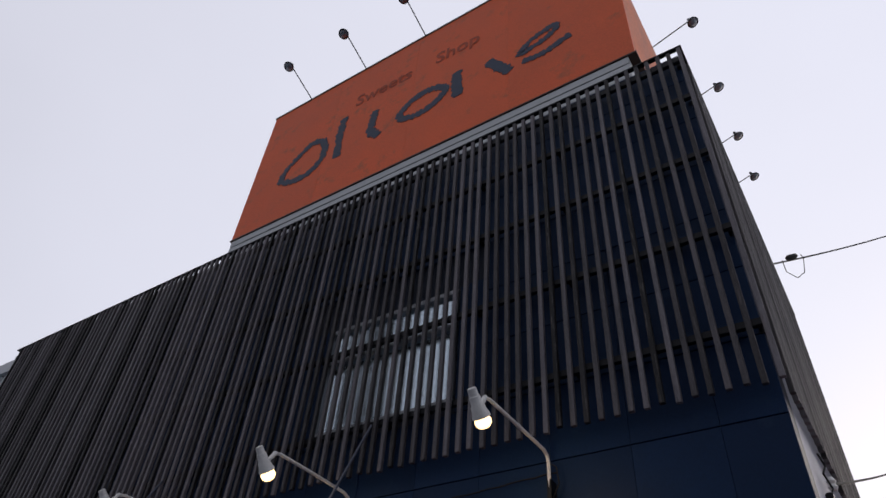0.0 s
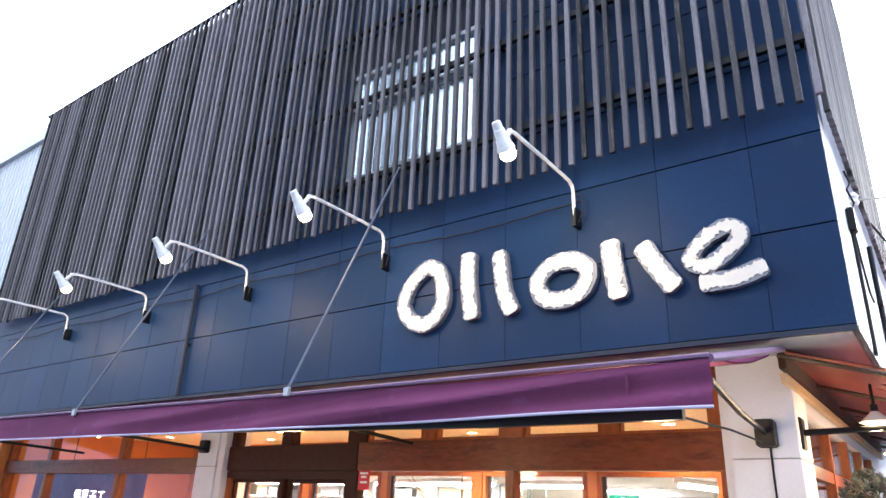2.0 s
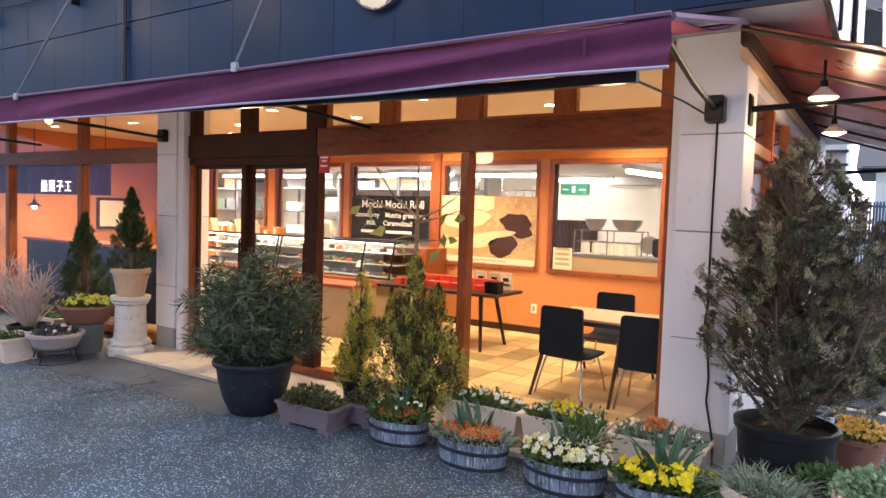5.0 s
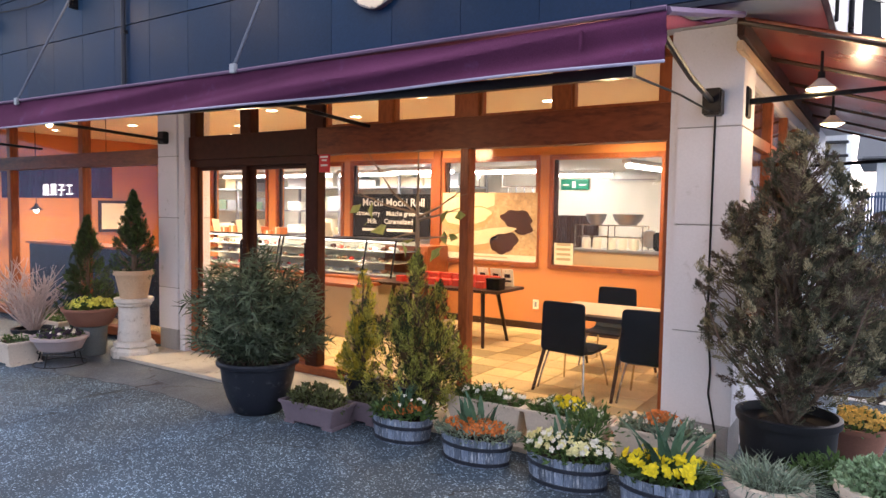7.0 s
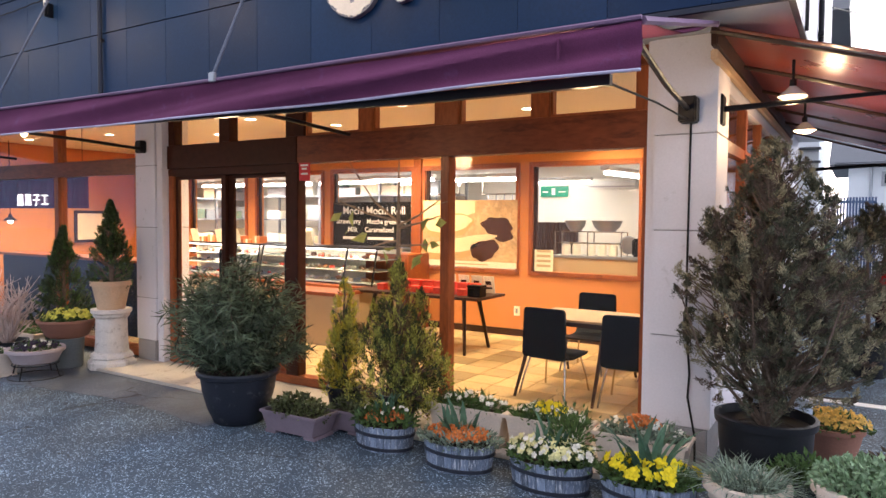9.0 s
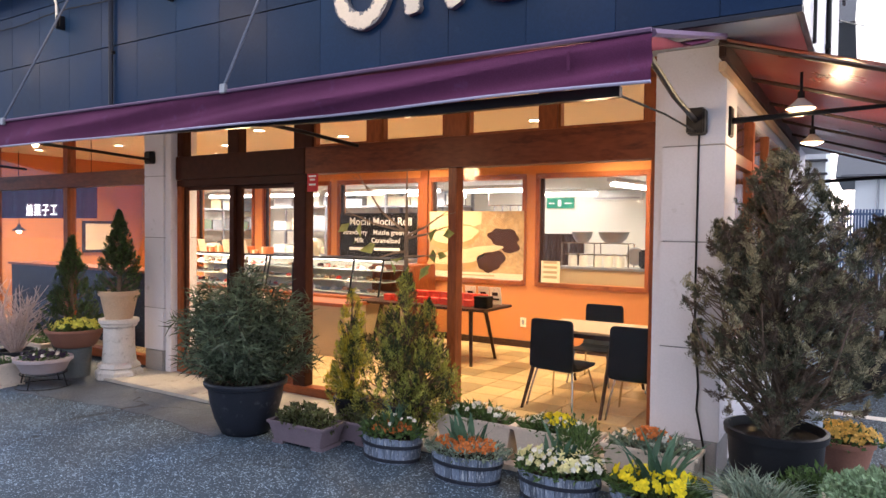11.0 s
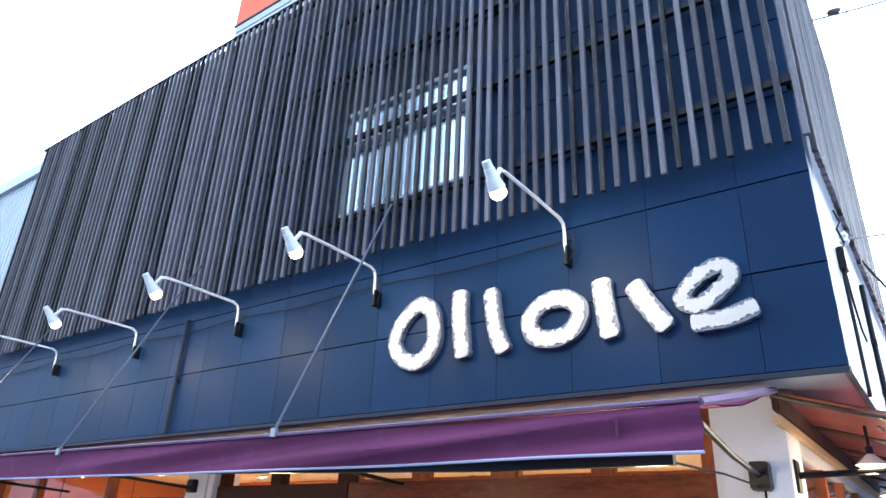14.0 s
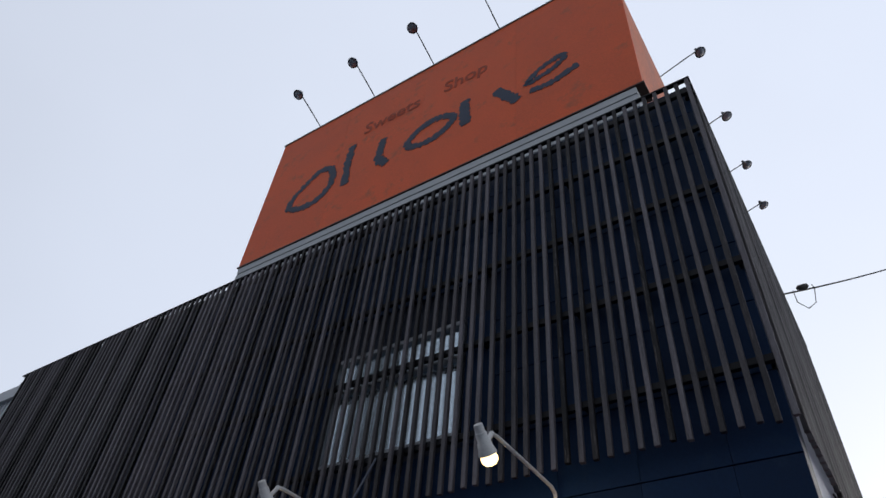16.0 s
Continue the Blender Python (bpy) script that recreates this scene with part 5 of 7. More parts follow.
# menu banner
bn = thing("menu_banner", "black menu banner with white script hung in the window", "banner", (-5.56, 3.68, 1.17))
part("cloth", Mesh().box(-0.68, 0.68, -0.006, 0.006, 0, 0.62), "board", bn)
for words, size, x, z in (("Mochi Mochi Roll", 0.155, 0.05, 0.45), ("Strawberry    Matcha green tea", 0.098, -0.0, 0.315), ("Milk     Caramelized", 0.10, 0.0, 0.20)):
    part("lettering", text_data(words, size, "chalk", 0.001), "", bn, "white script words", at=pose(x, -0.009, z, 90, 0, 0) @ Matrix.Shear("XZ", 4, (0, 0)))
part("lettering", Mesh().box(-0.5, -0.2, -0.009, -0.0065, 0.09, 0.13).box(-0.05, 0.4, -0.009, -0.0065, 0.09, 0.13), "chalk", bn, "white bars of small print")

# food poster in the second inner window
ps = thing("poster", "large photo poster of cream and chocolate pastry", "poster", (-4.0, 3.72, 0.95))
part("sheet", Mesh().box(-0.70, 0.70, -0.004, 0.004, 0.0, 0.86), "pastry_tan", ps)


def blob(m, cx, cz, rx, rz, tilt, y, seed, rough=0.05):
    rg = random.Random(seed)
    ph = [rg.uniform(0, 6.28) for _ in range(3)]
    poly = []
    for k in range(40):
        a = 2 * math.pi * k / 40
        q = 1 + rough * (math.sin(2 * a + ph[0]) + math.sin(3 * a + ph[1]) + 0.6 * math.sin(7 * a + ph[2]))
        px, pz = rx * q * math.cos(a), rz * q * math.sin(a)
        poly.append((cx + px * math.cos(tilt) - pz * math.sin(tilt), cz + px * math.sin(tilt) + pz * math.cos(tilt)))
    return m.prism(poly, "y", y, y + 0.001)


part("picture", Mesh().prism([(-0.69, 0.62), (-0.69, 0.855), (0.10, 0.855), (0.10, 0.70), (-0.2, 0.60)], "y", -0.0056, -0.0046), "pastry_pale", ps, "pale dough shape")
part("picture", blob(Mesh(), -0.32, 0.52, 0.40, 0.16, 0.08, -0.0066, 2), "pastry_mid", ps, "golden dough shape")
part("picture", blob(Mesh(), -0.30, 0.55, 0.36, 0.11, 0.08, -0.0076, 2), "pastry_pale", ps, "pale dough top")
part("picture", blob(Mesh(), -0.28, 0.22, 0.44, 0.15, 0.12, -0.0066, 3), "pastry_mid", ps, "golden dough shape")
part("picture", blob(Mesh(), -0.25, 0.26, 0.38, 0.10, 0.12, -0.0086, 3), "pastry_pale", ps, "pale dough top")
part("picture", blob(Mesh(), 0.24, 0.22, 0.19, 0.14, 0.25, -0.0086, 4, 0.09), "choc", ps, "dark chocolate shape")
part("picture", blob(Mesh(), 0.44, 0.50, 0.24, 0.13, -0.2, -0.0076, 5, 0.12), "choc", ps, "dark chocolate shape")
part("picture", blob(Mesh(), 0.14, 0.37, 0.27, 0.045, 0.10, -0.0096, 8), "pastry_pale", ps, "pale cream shape")
part("caption", Mesh().box(-0.695, 0.695, -0.0066, -0.0050, 0.0, 0.07), "paper", ps, "cream strip with small print")
part("caption", Mesh().box(-0.3, 0.3, -0.0086, -0.0070, 0.025, 0.04), "tan", ps, "tan bar of small print")

# display cases
for cx, wd, nm in ((-5.72, 1.98, "glass cake display case, lit and half full"), (-7.74, 1.96, "bright white counter case with small cards")):
    t = thing("display_case", nm, "display case", (cx, 2.95, 0.1), "display cases")
    h = wd / 2
    part("base", Mesh().box(-h, h, -0.3, 0.3, 0, 0.58, 0.008), "white" if cx < -7 else "tan", t)
    part("plinth", Mesh().box(-h + 0.02, h - 0.02, -0.306, -0.301, 0.01, 0.09), "wood_dark", t)
    part("ledge", Mesh().box(-h, h, -0.36, 0.3, 0.582, 0.615, 0.006), "wood", t, "varnished wooden ledge")
    for z in (0.64, 0.79, 0.93):
        part("shelf", Mesh().box(-h + 0.02, h - 0.02, -0.22 + 0.25 * (z - 0.64), 0.28, z, z + 0.008), "glass_edge", t, "glass shelf")
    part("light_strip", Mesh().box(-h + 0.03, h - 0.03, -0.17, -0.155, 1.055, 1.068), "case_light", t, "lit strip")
    part("top", Mesh().box(-h, h, -0.2, 0.3, 1.07, 1.09, 0.004), "iron", t, "dark metal top rail")
    part("back", Mesh().box(-h, h, 0.29, 0.305, 0.616, 1.068), "cream", t)
    part("glass_front", Mesh().add([(-h, -0.3, 0.62), (h, -0.3, 0.62), (h, -0.2, 1.06), (-h, -0.2, 1.06), (-h, -0.294, 0.62), (h, -0.294, 0.62), (h, -0.194, 1.06), (-h, -0.194, 1.06)],
                                   [(0, 1, 2, 3), (7, 6, 5, 4), (0, 4, 5, 1), (1, 5, 6, 2), (2, 6, 7, 3), (3, 7, 4, 0)]), "glass", t).visible_shadow = False
    for a in (-h + 0.01, h * 0.52, h - 0.01):
        part("upright", Mesh().tube([(a, -0.31, 0.62), (a, -0.205, 1.07)], 0.012, 6), "iron", t)
    rr = random.Random(int(-cx * 10))
    for z in (0.65, 0.80, 0.94):
        x = -h + 0.12
        while x < h - 0.1:
            t2 = thing("cake", "small cake or sweet on a display shelf", "cake", (cx + x, 2.95 + rr.uniform(-0.10, 0.12), 0.1 + z), "cakes")
            s = rr.uniform(0.028, 0.042)
            part("plate", Mesh().lathe([(s * 1.3, 0), (s * 1.5, 0.006)], 12), "white", t2)
            part("body", Mesh().lathe([(s, 0.007), (s * 1.05, s * 0.8), (s * 0.8, s * 1.2), (s * 0.2, s * 1.35)], 12), rr.choice(("cake", "white", "paper", "cake", "choc", "redbox")), t2)
            x += rr.uniform(0.085, 0.13)
for k, (x, y) in enumerate(((-6.35, 2.98), (-6.05, 2.95), (-7.4, 2.9), (-7.75, 2.9), (-8.3, 2.9))):
    t = thing("counter_card", "cream price card stood on the display case", "card", (x, y, 1.19), "counter cards")
    part("card", Mesh().box(-0.08, 0.08, -0.003, 0.003, 0, 0.2).moved(pose(0, 0, 0, 15, 0, 0)), "paper", t)
ro = random.Random(23)
for k in range(9):
    t = thing("sweet_box", "orange paper sweet box on the white counter", "box", (-8.55 + k * 0.19, 2.98, 1.19), "orange boxes", ro.uniform(-5, 5))
    hh = ro.choice((0.05, 0.075, 0.10))
    part("box", Mesh().box(-0.085, 0.085, -0.07, 0.07, 0, hh, 0.004), "orangebox", t)
    part("band", Mesh().box(-0.02, 0.02, -0.072, 0.072, 0, hh + 0.002), "paper", t, "cream paper band")
cb = thing("cabinet", "red-brown wooden cabinet behind the shop table", "cabinet", (-4.95, 3.45, 0.1))
part("body", Mesh().box(-0.35, 0.35, -0.22, 0.28, 0, 1.0, 0.008), "wood", cb)
part("door", Mesh().box(-0.32, -0.005, -0.24, -0.221, 0.05, 0.95, 0.004), "wood", cb)
part("door", Mesh().box(0.005, 0.32, -0.24, -0.221, 0.05, 0.95, 0.004), "wood", cb)
bx = thing("wicker_chest", "pale cardboard-brown box counter in the shop", "counter", (-5.2, 2.1, 0.1))
part("body", Mesh().box(-0.55, 0.55, -0.2, 0.2, 0, 0.58, 0.008), "tan", bx)
part("top", Mesh().box(-0.58, 0.58, -0.23, 0.23, 0.58, 0.62, 0.006), "wood", bx)

# gift table with red boxes
gt = thing("gift_table", "dark wooden trestle table stacked with red gift boxes", "table", (-3.92, 2.6, 0.1))
part("tabletop", Mesh().box(-0.86, 0.86, -0.33, 0.33, 0.60, 0.63, 0.006), "wood_dark", gt)
for sx in (-1, 1):
    for a, b in ((-0.28, -0.16), (0.28, 0.16)):
        part("leg", Mesh().tube([(sx * 0.68, a, 0), (sx * 0.60, b, 0.6)], [0.018, 0.026], 6), "wood_dark", gt)
rr = random.Random(3)
for k in range(16):
    bxw, bxd = rr.uniform(0.09, 0.14), rr.uniform(0.07, 0.1)
    i, j = k % 8, k // 8
    base = 0.73
    t = thing("gift_box", "red gift box on the trestle table", "box", (-4.45 + i * 0.155 + 0.05 * j, 2.48 + 0.2 * j, base), "gift boxes", rr.uniform(-8, 8))
    part("box", Mesh().box(-bxw / 2, bxw / 2, -bxd / 2, bxd / 2, 0, 0.05 + 0.05 * j, 0.004), "redbox", t)
    part("lid", Mesh().box(-bxw / 2 - 0.003, bxw / 2 + 0.003, -bxd / 2 - 0.003, bxd / 2 + 0.003, 0.05 + 0.05 * j, 0.07 + 0.05 * j, 0.003), "redbox", t)
for x in (-3.72, -3.54, -3.37, -3.22):
    t = thing("price_stand", "cream card stand among the gift boxes", "card", (x, 2.85, 0.73), "gift cards")
    part("card", Mesh().box(-0.07, 0.07, -0.003, 0.003, 0, 0.2).moved(pose(0, 0, 0, 12, 0, 0)), "paper", t)
    part("print_bar", Mesh().box(-0.04, 0.04, -0.004, 0.0, 0.05, 0.07).box(-0.04, 0.03, -0.004, 0.0, 0.1, 0.14).moved(pose(0, -0.002, 0, 12, 0, 0)), "wood_dark", t)
t = thing("black_box", "black lidded box at the end of the table", "box", (-3.17, 2.45, 0.73))
part("box", Mesh().box(-0.08, 0.08, -0.07, 0.07, 0, 0.1, 0.006), "black", t)
part("lid", Mesh().box(-0.083, 0.083, -0.073, 0.073, 0.1, 0.125, 0.004), "black", t)

# dining table and chairs
dt = thing("dining_table", "small pale-topped cafe table with dark legs", "table", (-1.72, 1.85, 0.1))
part("tabletop", Mesh().box(-0.42, 0.46, -0.42, 0.30, 0.61, 0.63, 0.006), "wood_pale", dt)
part("apron", Mesh().box(-0.38, 0.40, -0.40, 0.22, 0.57, 0.608, 0.004), "wood_dark", dt, "dark timber frame under the top")
for a, b in ((-0.357, -0.33), (0.309, 0.29)):
    for sy, yb, yt in ((-1, 0.73, 0.39), (1, 0.50, 0.20)):
        part("leg", Mesh().tube([(a, sy * yb, 0), (b, sy * yt, 0.58)], [0.013, 0.022], 8), "wood_dark", dt, "slanting dark timber leg")


def chair():
    t = thing("cafe_chair", "black upholstered cafe chair on chrome tube legs", "chair", (0, 0, 0), "cafe chairs")
    outer = [(-0.20, 0.735), (-0.205, 0.60), (-0.20, 0.45), (-0.185, 0.36), (-0.14, 0.318), (-0.05, 0.305), (0.10, 0.312), (0.21, 0.318)]
    inner = [(p + 0.028, q + 0.022) if i > 2 else (p + 0.028, q) for i, (p, q) in enumerate(outer)]
    rim = []
    for cx_, cz_, a0 in ((0.155, 0.70, 0), (-0.155, 0.70, 90), (-0.165, 0.355, 180), (0.165, 0.355, 270)):
        rim += [(cx_ + 0.035 * math.cos(radians(a0 + 18 * k)), cz_ + 0.035 * math.sin(radians(a0 + 18 * k))) for k in range(6)]
    part("backrest", Mesh().prism(rim, "y", -0.013, 0.013).moved(Matrix.Translation((0, -0.19, 0))), "black", t, "black upholstered back", True)
    part("seat", Mesh().prism(outer[3:] + inner[3:][::-1], "x", -0.195, 0.195), "black", t, "black upholstered seat")
    for sx in (-1, 1):
        part("leg", Mesh().tube([(sx * 0.16, 0.16, 0.30), (sx * 0.19, 0.2, 0.15), (sx * 0.21, 0.23, 0)], 0.009, 8), "chrome", t, smooth=True)
        part("leg", Mesh().tube([(sx * 0.16, -0.13, 0.31), (sx * 0.19, -0.18, 0.15), (sx * 0.21, -0.22, 0)], 0.009, 8), "chrome", t, smooth=True)
    part("stretcher", Mesh().tube([(-0.16, 0.16, 0.30), (-0.16, -0.13, 0.305), (0.16, -0.13, 0.305), (0.16, 0.16, 0.30)], 0.010, 6), "chrome", t, smooth=True)
    return t


first = chair()
first.matrix_basis = pose(-1.85, 1.43, 0.104, 0, 0, -6)
copy_thing(first, pose(-1.18, 1.38, 0.104, 0, 0, 4))
copy_thing(first, pose(-1.89, 2.42, 0.104, 0, 0, 178))
copy_thing(first, pose(-1.15, 2.42, 0.104, 0, 0, 184))
so = thing("wall_socket", "cream socket plate on the orange wall", "socket", (-3.3, 3.745, 0.42))
part("plate", Mesh().box(-0.04, 0.04, -0.01, 0, -0.06, 0.06, 0.003), "cream", so)
part("slot", Mesh().box(-0.015, 0.015, -0.012, -0.0105, -0.03, 0.03), "plinth", so)

# left room
pv = thing("inner_valance", "mauve cloth valance hung inside the window", "valance", (-9.4, 1.0, 1.66))
part("cloth", Mesh().prism([(-1.5 + 2.9 * k / 40, 0.02 * math.sin(k * 1.3)) for k in range(41)] + [(1.4, 0.03), (-1.5, 0.03)], "z", 0.0, 0.42), "purple", pv)
part("rail", Mesh().tube([(-1.5, 0.01, 0.42), (1.4, 0.01, 0.42)], 0.012, 6), "wood_dark", pv)
part("cord", Mesh().tube([(-1.2, 0.01, 0.42), (-1.2, 0.01, 1.04)], 0.004, 4).tube([(1.3, 0.01, 0.42), (1.3, 0.01, 1.04)], 0.004, 4), "rubber", pv)
pd = thing("pendant_lamp", "small dark pendant lamp, lit, near the window", "lamp", (-10.7, 1.4, 1.45))
part("cord", Mesh().tube([(0, 0, 0.12), (0, 0, 1.25)], 0.006, 5), "rubber", pd)
part("shade", Mesh().lathe([(0.02, 0.13), (0.03, 0.09), (0.10, 0.03), (0.095, 0.028), (0.02, 0.08)], 18), "iron", pd, "dark cone shade", True)
part("bulb", Mesh().lathe([(0.01, 0.07), (0.035, 0.03), (0.03, 0.0), (0.008, -0.012)], 14), "bulb_shop", pd, "lit bulb", True)
for y, z in ((2.9, 1.35),):
    t = thing("wall_picture", "framed pale picture on the orange wall", "picture", (-11.09, y, z), "wall pictures")
    part("frame", Mesh().box(0, 0.03, -0.3, 0.3, -0.25, 0.3, 0.006), "wood_dark", t)
    part("print", Mesh().box(0.031, 0.034, -0.25, 0.25, -0.2, 0.25), "paper", t)
# made-up navy block; its dark colour imitates the street mirrored low in the glass
lt = thing("low_shelf", "dark block standing for the street reflection in the window", "shelf", (-8.6, 1.25, 0.1))
part("body", Mesh().box(-1.6, 1.6, -0.2, 0.2, 0.0, 0.9, 0.008), "navy_dark", lt)
part("top", Mesh().box(-1.65, 1.65, -0.23, 0.23, 0.9, 0.93, 0.006), "wood", lt)

# ---- plants and pots ----


def plume_bush(parent, z0, height, radius, profile, tufts, per, tuft_len, length, width, seed, mats, leaders=((0, 0, 1.0, 1.0),), lean=0.6, gap=0.0, open_low=0.0, trunk=0.028, loose=0.2, grain=1.0):
    """Feathery evergreen: limbs from the trunk end in plumes, each a short axis set with small needles.
    profile: (height share, radius share) pairs; leaders: (x, y, height share, radius share) of the separate tops."""
    rng = np.random.default_rng(seed)
    us, rs_ = [p[0] for p in profile], [p[1] for p in profile]
    wood = Mesh()
    part("trunk", Mesh().tube([(0, 0, z0 - 0.06), (0.012, 0.0, z0 + height * 0.25), (-0.012, 0.01, z0 + height * 0.55), (0, 0, z0 + height * 0.9)], [trunk, trunk * 0.8, trunk * 0.5, 0.004], 7), "bark", parent, smooth=True)
    tips, axes, which = [], [], []
    ph = rng.uniform(0, 6.28, 6)
    weights = np.array([l[2] * l[3] for l in leaders])
    weights = weights / weights.sum()
    guard = 0
    while len(tips) < tufts and guard < tufts * 6:
        guard += 1
        lx, ly, lh, lr = leaders[rng.choice(len(leaders), p=weights)]
        u = rng.uniform(0.0, 1.0)
        a = rng.uniform(0, 6.283)
        full = radius * lr * float(np.interp(u, us, rs_))
        rr_ = full * (1 - 0.55 * rng.uniform(0, 1) ** 2.2) * rng.uniform(0.86, 1.12)
        p = Vector((lx + rr_ * math.cos(a), ly + rr_ * math.sin(a), z0 + height * lh * u))
        g_ = p * grain
        lump = math.sin(g_.x * 9.5 + ph[0] + g_.z * 4) + math.sin(g_.y * 9.1 + ph[1] - g_.z * 5) + math.sin(g_.z * 11.7 + ph[2] + g_.x * 5)
        if lump < gap or (u < 0.2 and rng.uniform() < open_low):
            continue
        out = Vector((math.cos(a), math.sin(a), 0))
        ax = (out * lean * (1.15 - 0.7 * u) + Vector((rng.normal(0, loose), rng.normal(0, loose), 0.7 + rng.normal(0, loose * 0.7)))).normalized()
        root = Vector((lx * 0.5 + 0.25 * (p.x - lx), ly * 0.5 + 0.25 * (p.y - ly), max(z0 + 0.04, p.z - rng.uniform(0.08, 0.2) * height)))
        mid = root.lerp(p, 0.6) + Vector((0, 0, -0.05 * rr_))
        if len(tips) % 3 == 0:
            wood.tube([root, mid, p], [0.006, 0.004, 0.0015], 4, False)
        tips.append(np.array(p))
        axes.append(np.array(ax))
        which.append(rng.uniform())
    part("branching", wood, "bark", parent, kind="stuff")
    tips, axes, which = np.array(tips), np.array(axes), np.array(which)
    acc = 0.0
    for k, (material, share, label) in enumerate(mats):
        sel = np.where((which >= acc) & (which < acc + share))[0]
        acc += share
        T, A = np.repeat(tips[sel], per, 0), np.repeat(axes[sel], per, 0)
        n = len(T)
        s = rng.uniform(0, 1, (n, 1))
        size = np.repeat(rng.uniform(0.6, 1.3, (len(sel), 1)), per, 0)
        rad = np.cross(A, rng.normal(0, 1, (n, 3)))
        rad /= np.linalg.norm(rad, axis=1)[:, None] + 1e-9
        P = T - A * tuft_len * size * (1 - s) + rad * tuft_len * (0.16 + 0.3 * loose) * size * (1.1 - s) * rng.uniform(0, 1, (n, 1))
        D = A + rad * 0.85 * (1.2 - s)
        part("crown", leaf_data(sprays(P, D, length, width, 0.2, 0.16, seed + 10 + k), "crown", material), "", parent, label)


def pot_profile(r0, r1, h, lip=0.02, wall=0.018):
    return [(r0, 0), (r0 * 1.02, 0.01), ((r0 + r1) / 2 * 1.03, h * 0.5), (r1, h - lip * 1.6), (r1 + lip * 0.6, h - lip * 1.5), (r1 + lip * 0.6, h), (r1 - wall, h), (r1 - wall - 0.01, h - 0.04), (r1 * 0.3, h - 0.045)]


def pot(parent, r0, r1, h, material, lip=0.02, sx=1.0, sy=1.0, name="pot"):
    p = part(name, Mesh().lathe(pot_profile(r0, r1, h, lip), 32, sx, sy), material, parent, smooth=True)
    part("soil", Mesh().lathe([(r1 * 0.92, h - 0.05), (r1 * 0.5, h - 0.035), (r1 * 0.1, h - 0.03)], 24, sx, sy), "soil", parent)
    return p


def box_planter(parent, lx, ly, h, material, taper=0.82, rim=0.022, feet=True):
    m = Mesh()
    a, b = lx / 2, ly / 2

    def ring(k, z):
        return [(-a * k, -b * k, z), (a * k, -b * k, z), (a * k, b * k, z), (-a * k, b * k, z)]
    rows = [ring(taper, 0.02 if feet else 0.0), ring(0.97, h - rim), ring(1.03, h - rim), ring(1.03, h), ring(0.93, h), ring(0.9, h - 0.05)]
    vs = [p for r in rows for p in r]
    fs = [(i * 4 + k, i * 4 + (k + 1) % 4, (i + 1) * 4 + (k + 1) % 4, (i + 1) * 4 + k) for i in range(5) for k in range(4)] + [(3, 2, 1, 0), (20, 21, 22, 23)]
    bm = bmesh.new()
    bv = [bm.verts.new(v) for v in vs]
    for f in fs:
        bm.faces.new([bv[i] for i in f])
    bmesh.ops.bevel(bm, geom=bm.edges[:], offset=0.006, segments=2, affect="EDGES", clamp_overlap=True)
    bm.verts.index_update()
    m.add([v.co for v in bm.verts], [[v.index for v in f.verts] for f in bm.faces])
    bm.free()
    if feet:
        for sx in (-1, 1):
            m.box(sx * a * 0.7 - 0.05, sx * a * 0.7 + 0.05, -b * taper, b * taper, 0, 0.021)
    part("planter", m, material, parent, smooth=True)
    part("soil", Mesh().box(-a * 0.9, a * 0.9, -b * 0.88, b * 0.88, h - 0.07, h - 0.04, 0.01), "soil", parent)


def disc_spread(n, ax, ay, seed):
    rng = np.random.default_rng(seed)
    a, r = rng.uniform(0, 6.283, n), np.sqrt(rng.uniform(0, 1, n))
    return np.stack([ax * r * np.cos(a), ay * r * np.sin(a)], 1), rng


def foliage(parent, n, ax, ay, z0, h, length, width, material, seed, name="leafage", up=0.7):
    xy, rng = disc_spread(n, ax, ay, seed)
    fall = 1 - 0.6 * ((xy[:, 0] / ax) ** 2 + (xy[:, 1] / ay) ** 2)
    z = z0 + h * fall * rng.uniform(0.15, 1, n)
    P = np.stack([xy[:, 0], xy[:, 1], z], 1)
    D = np.stack([xy[:, 0] / ax * 0.8, xy[:, 1] / ay * 0.8, np.full(n, up)], 1)
    part(name, leaf_data(sprays(P, D, length, width, 0.35, 0.5, seed), name, material), "", parent, kind="stuff")


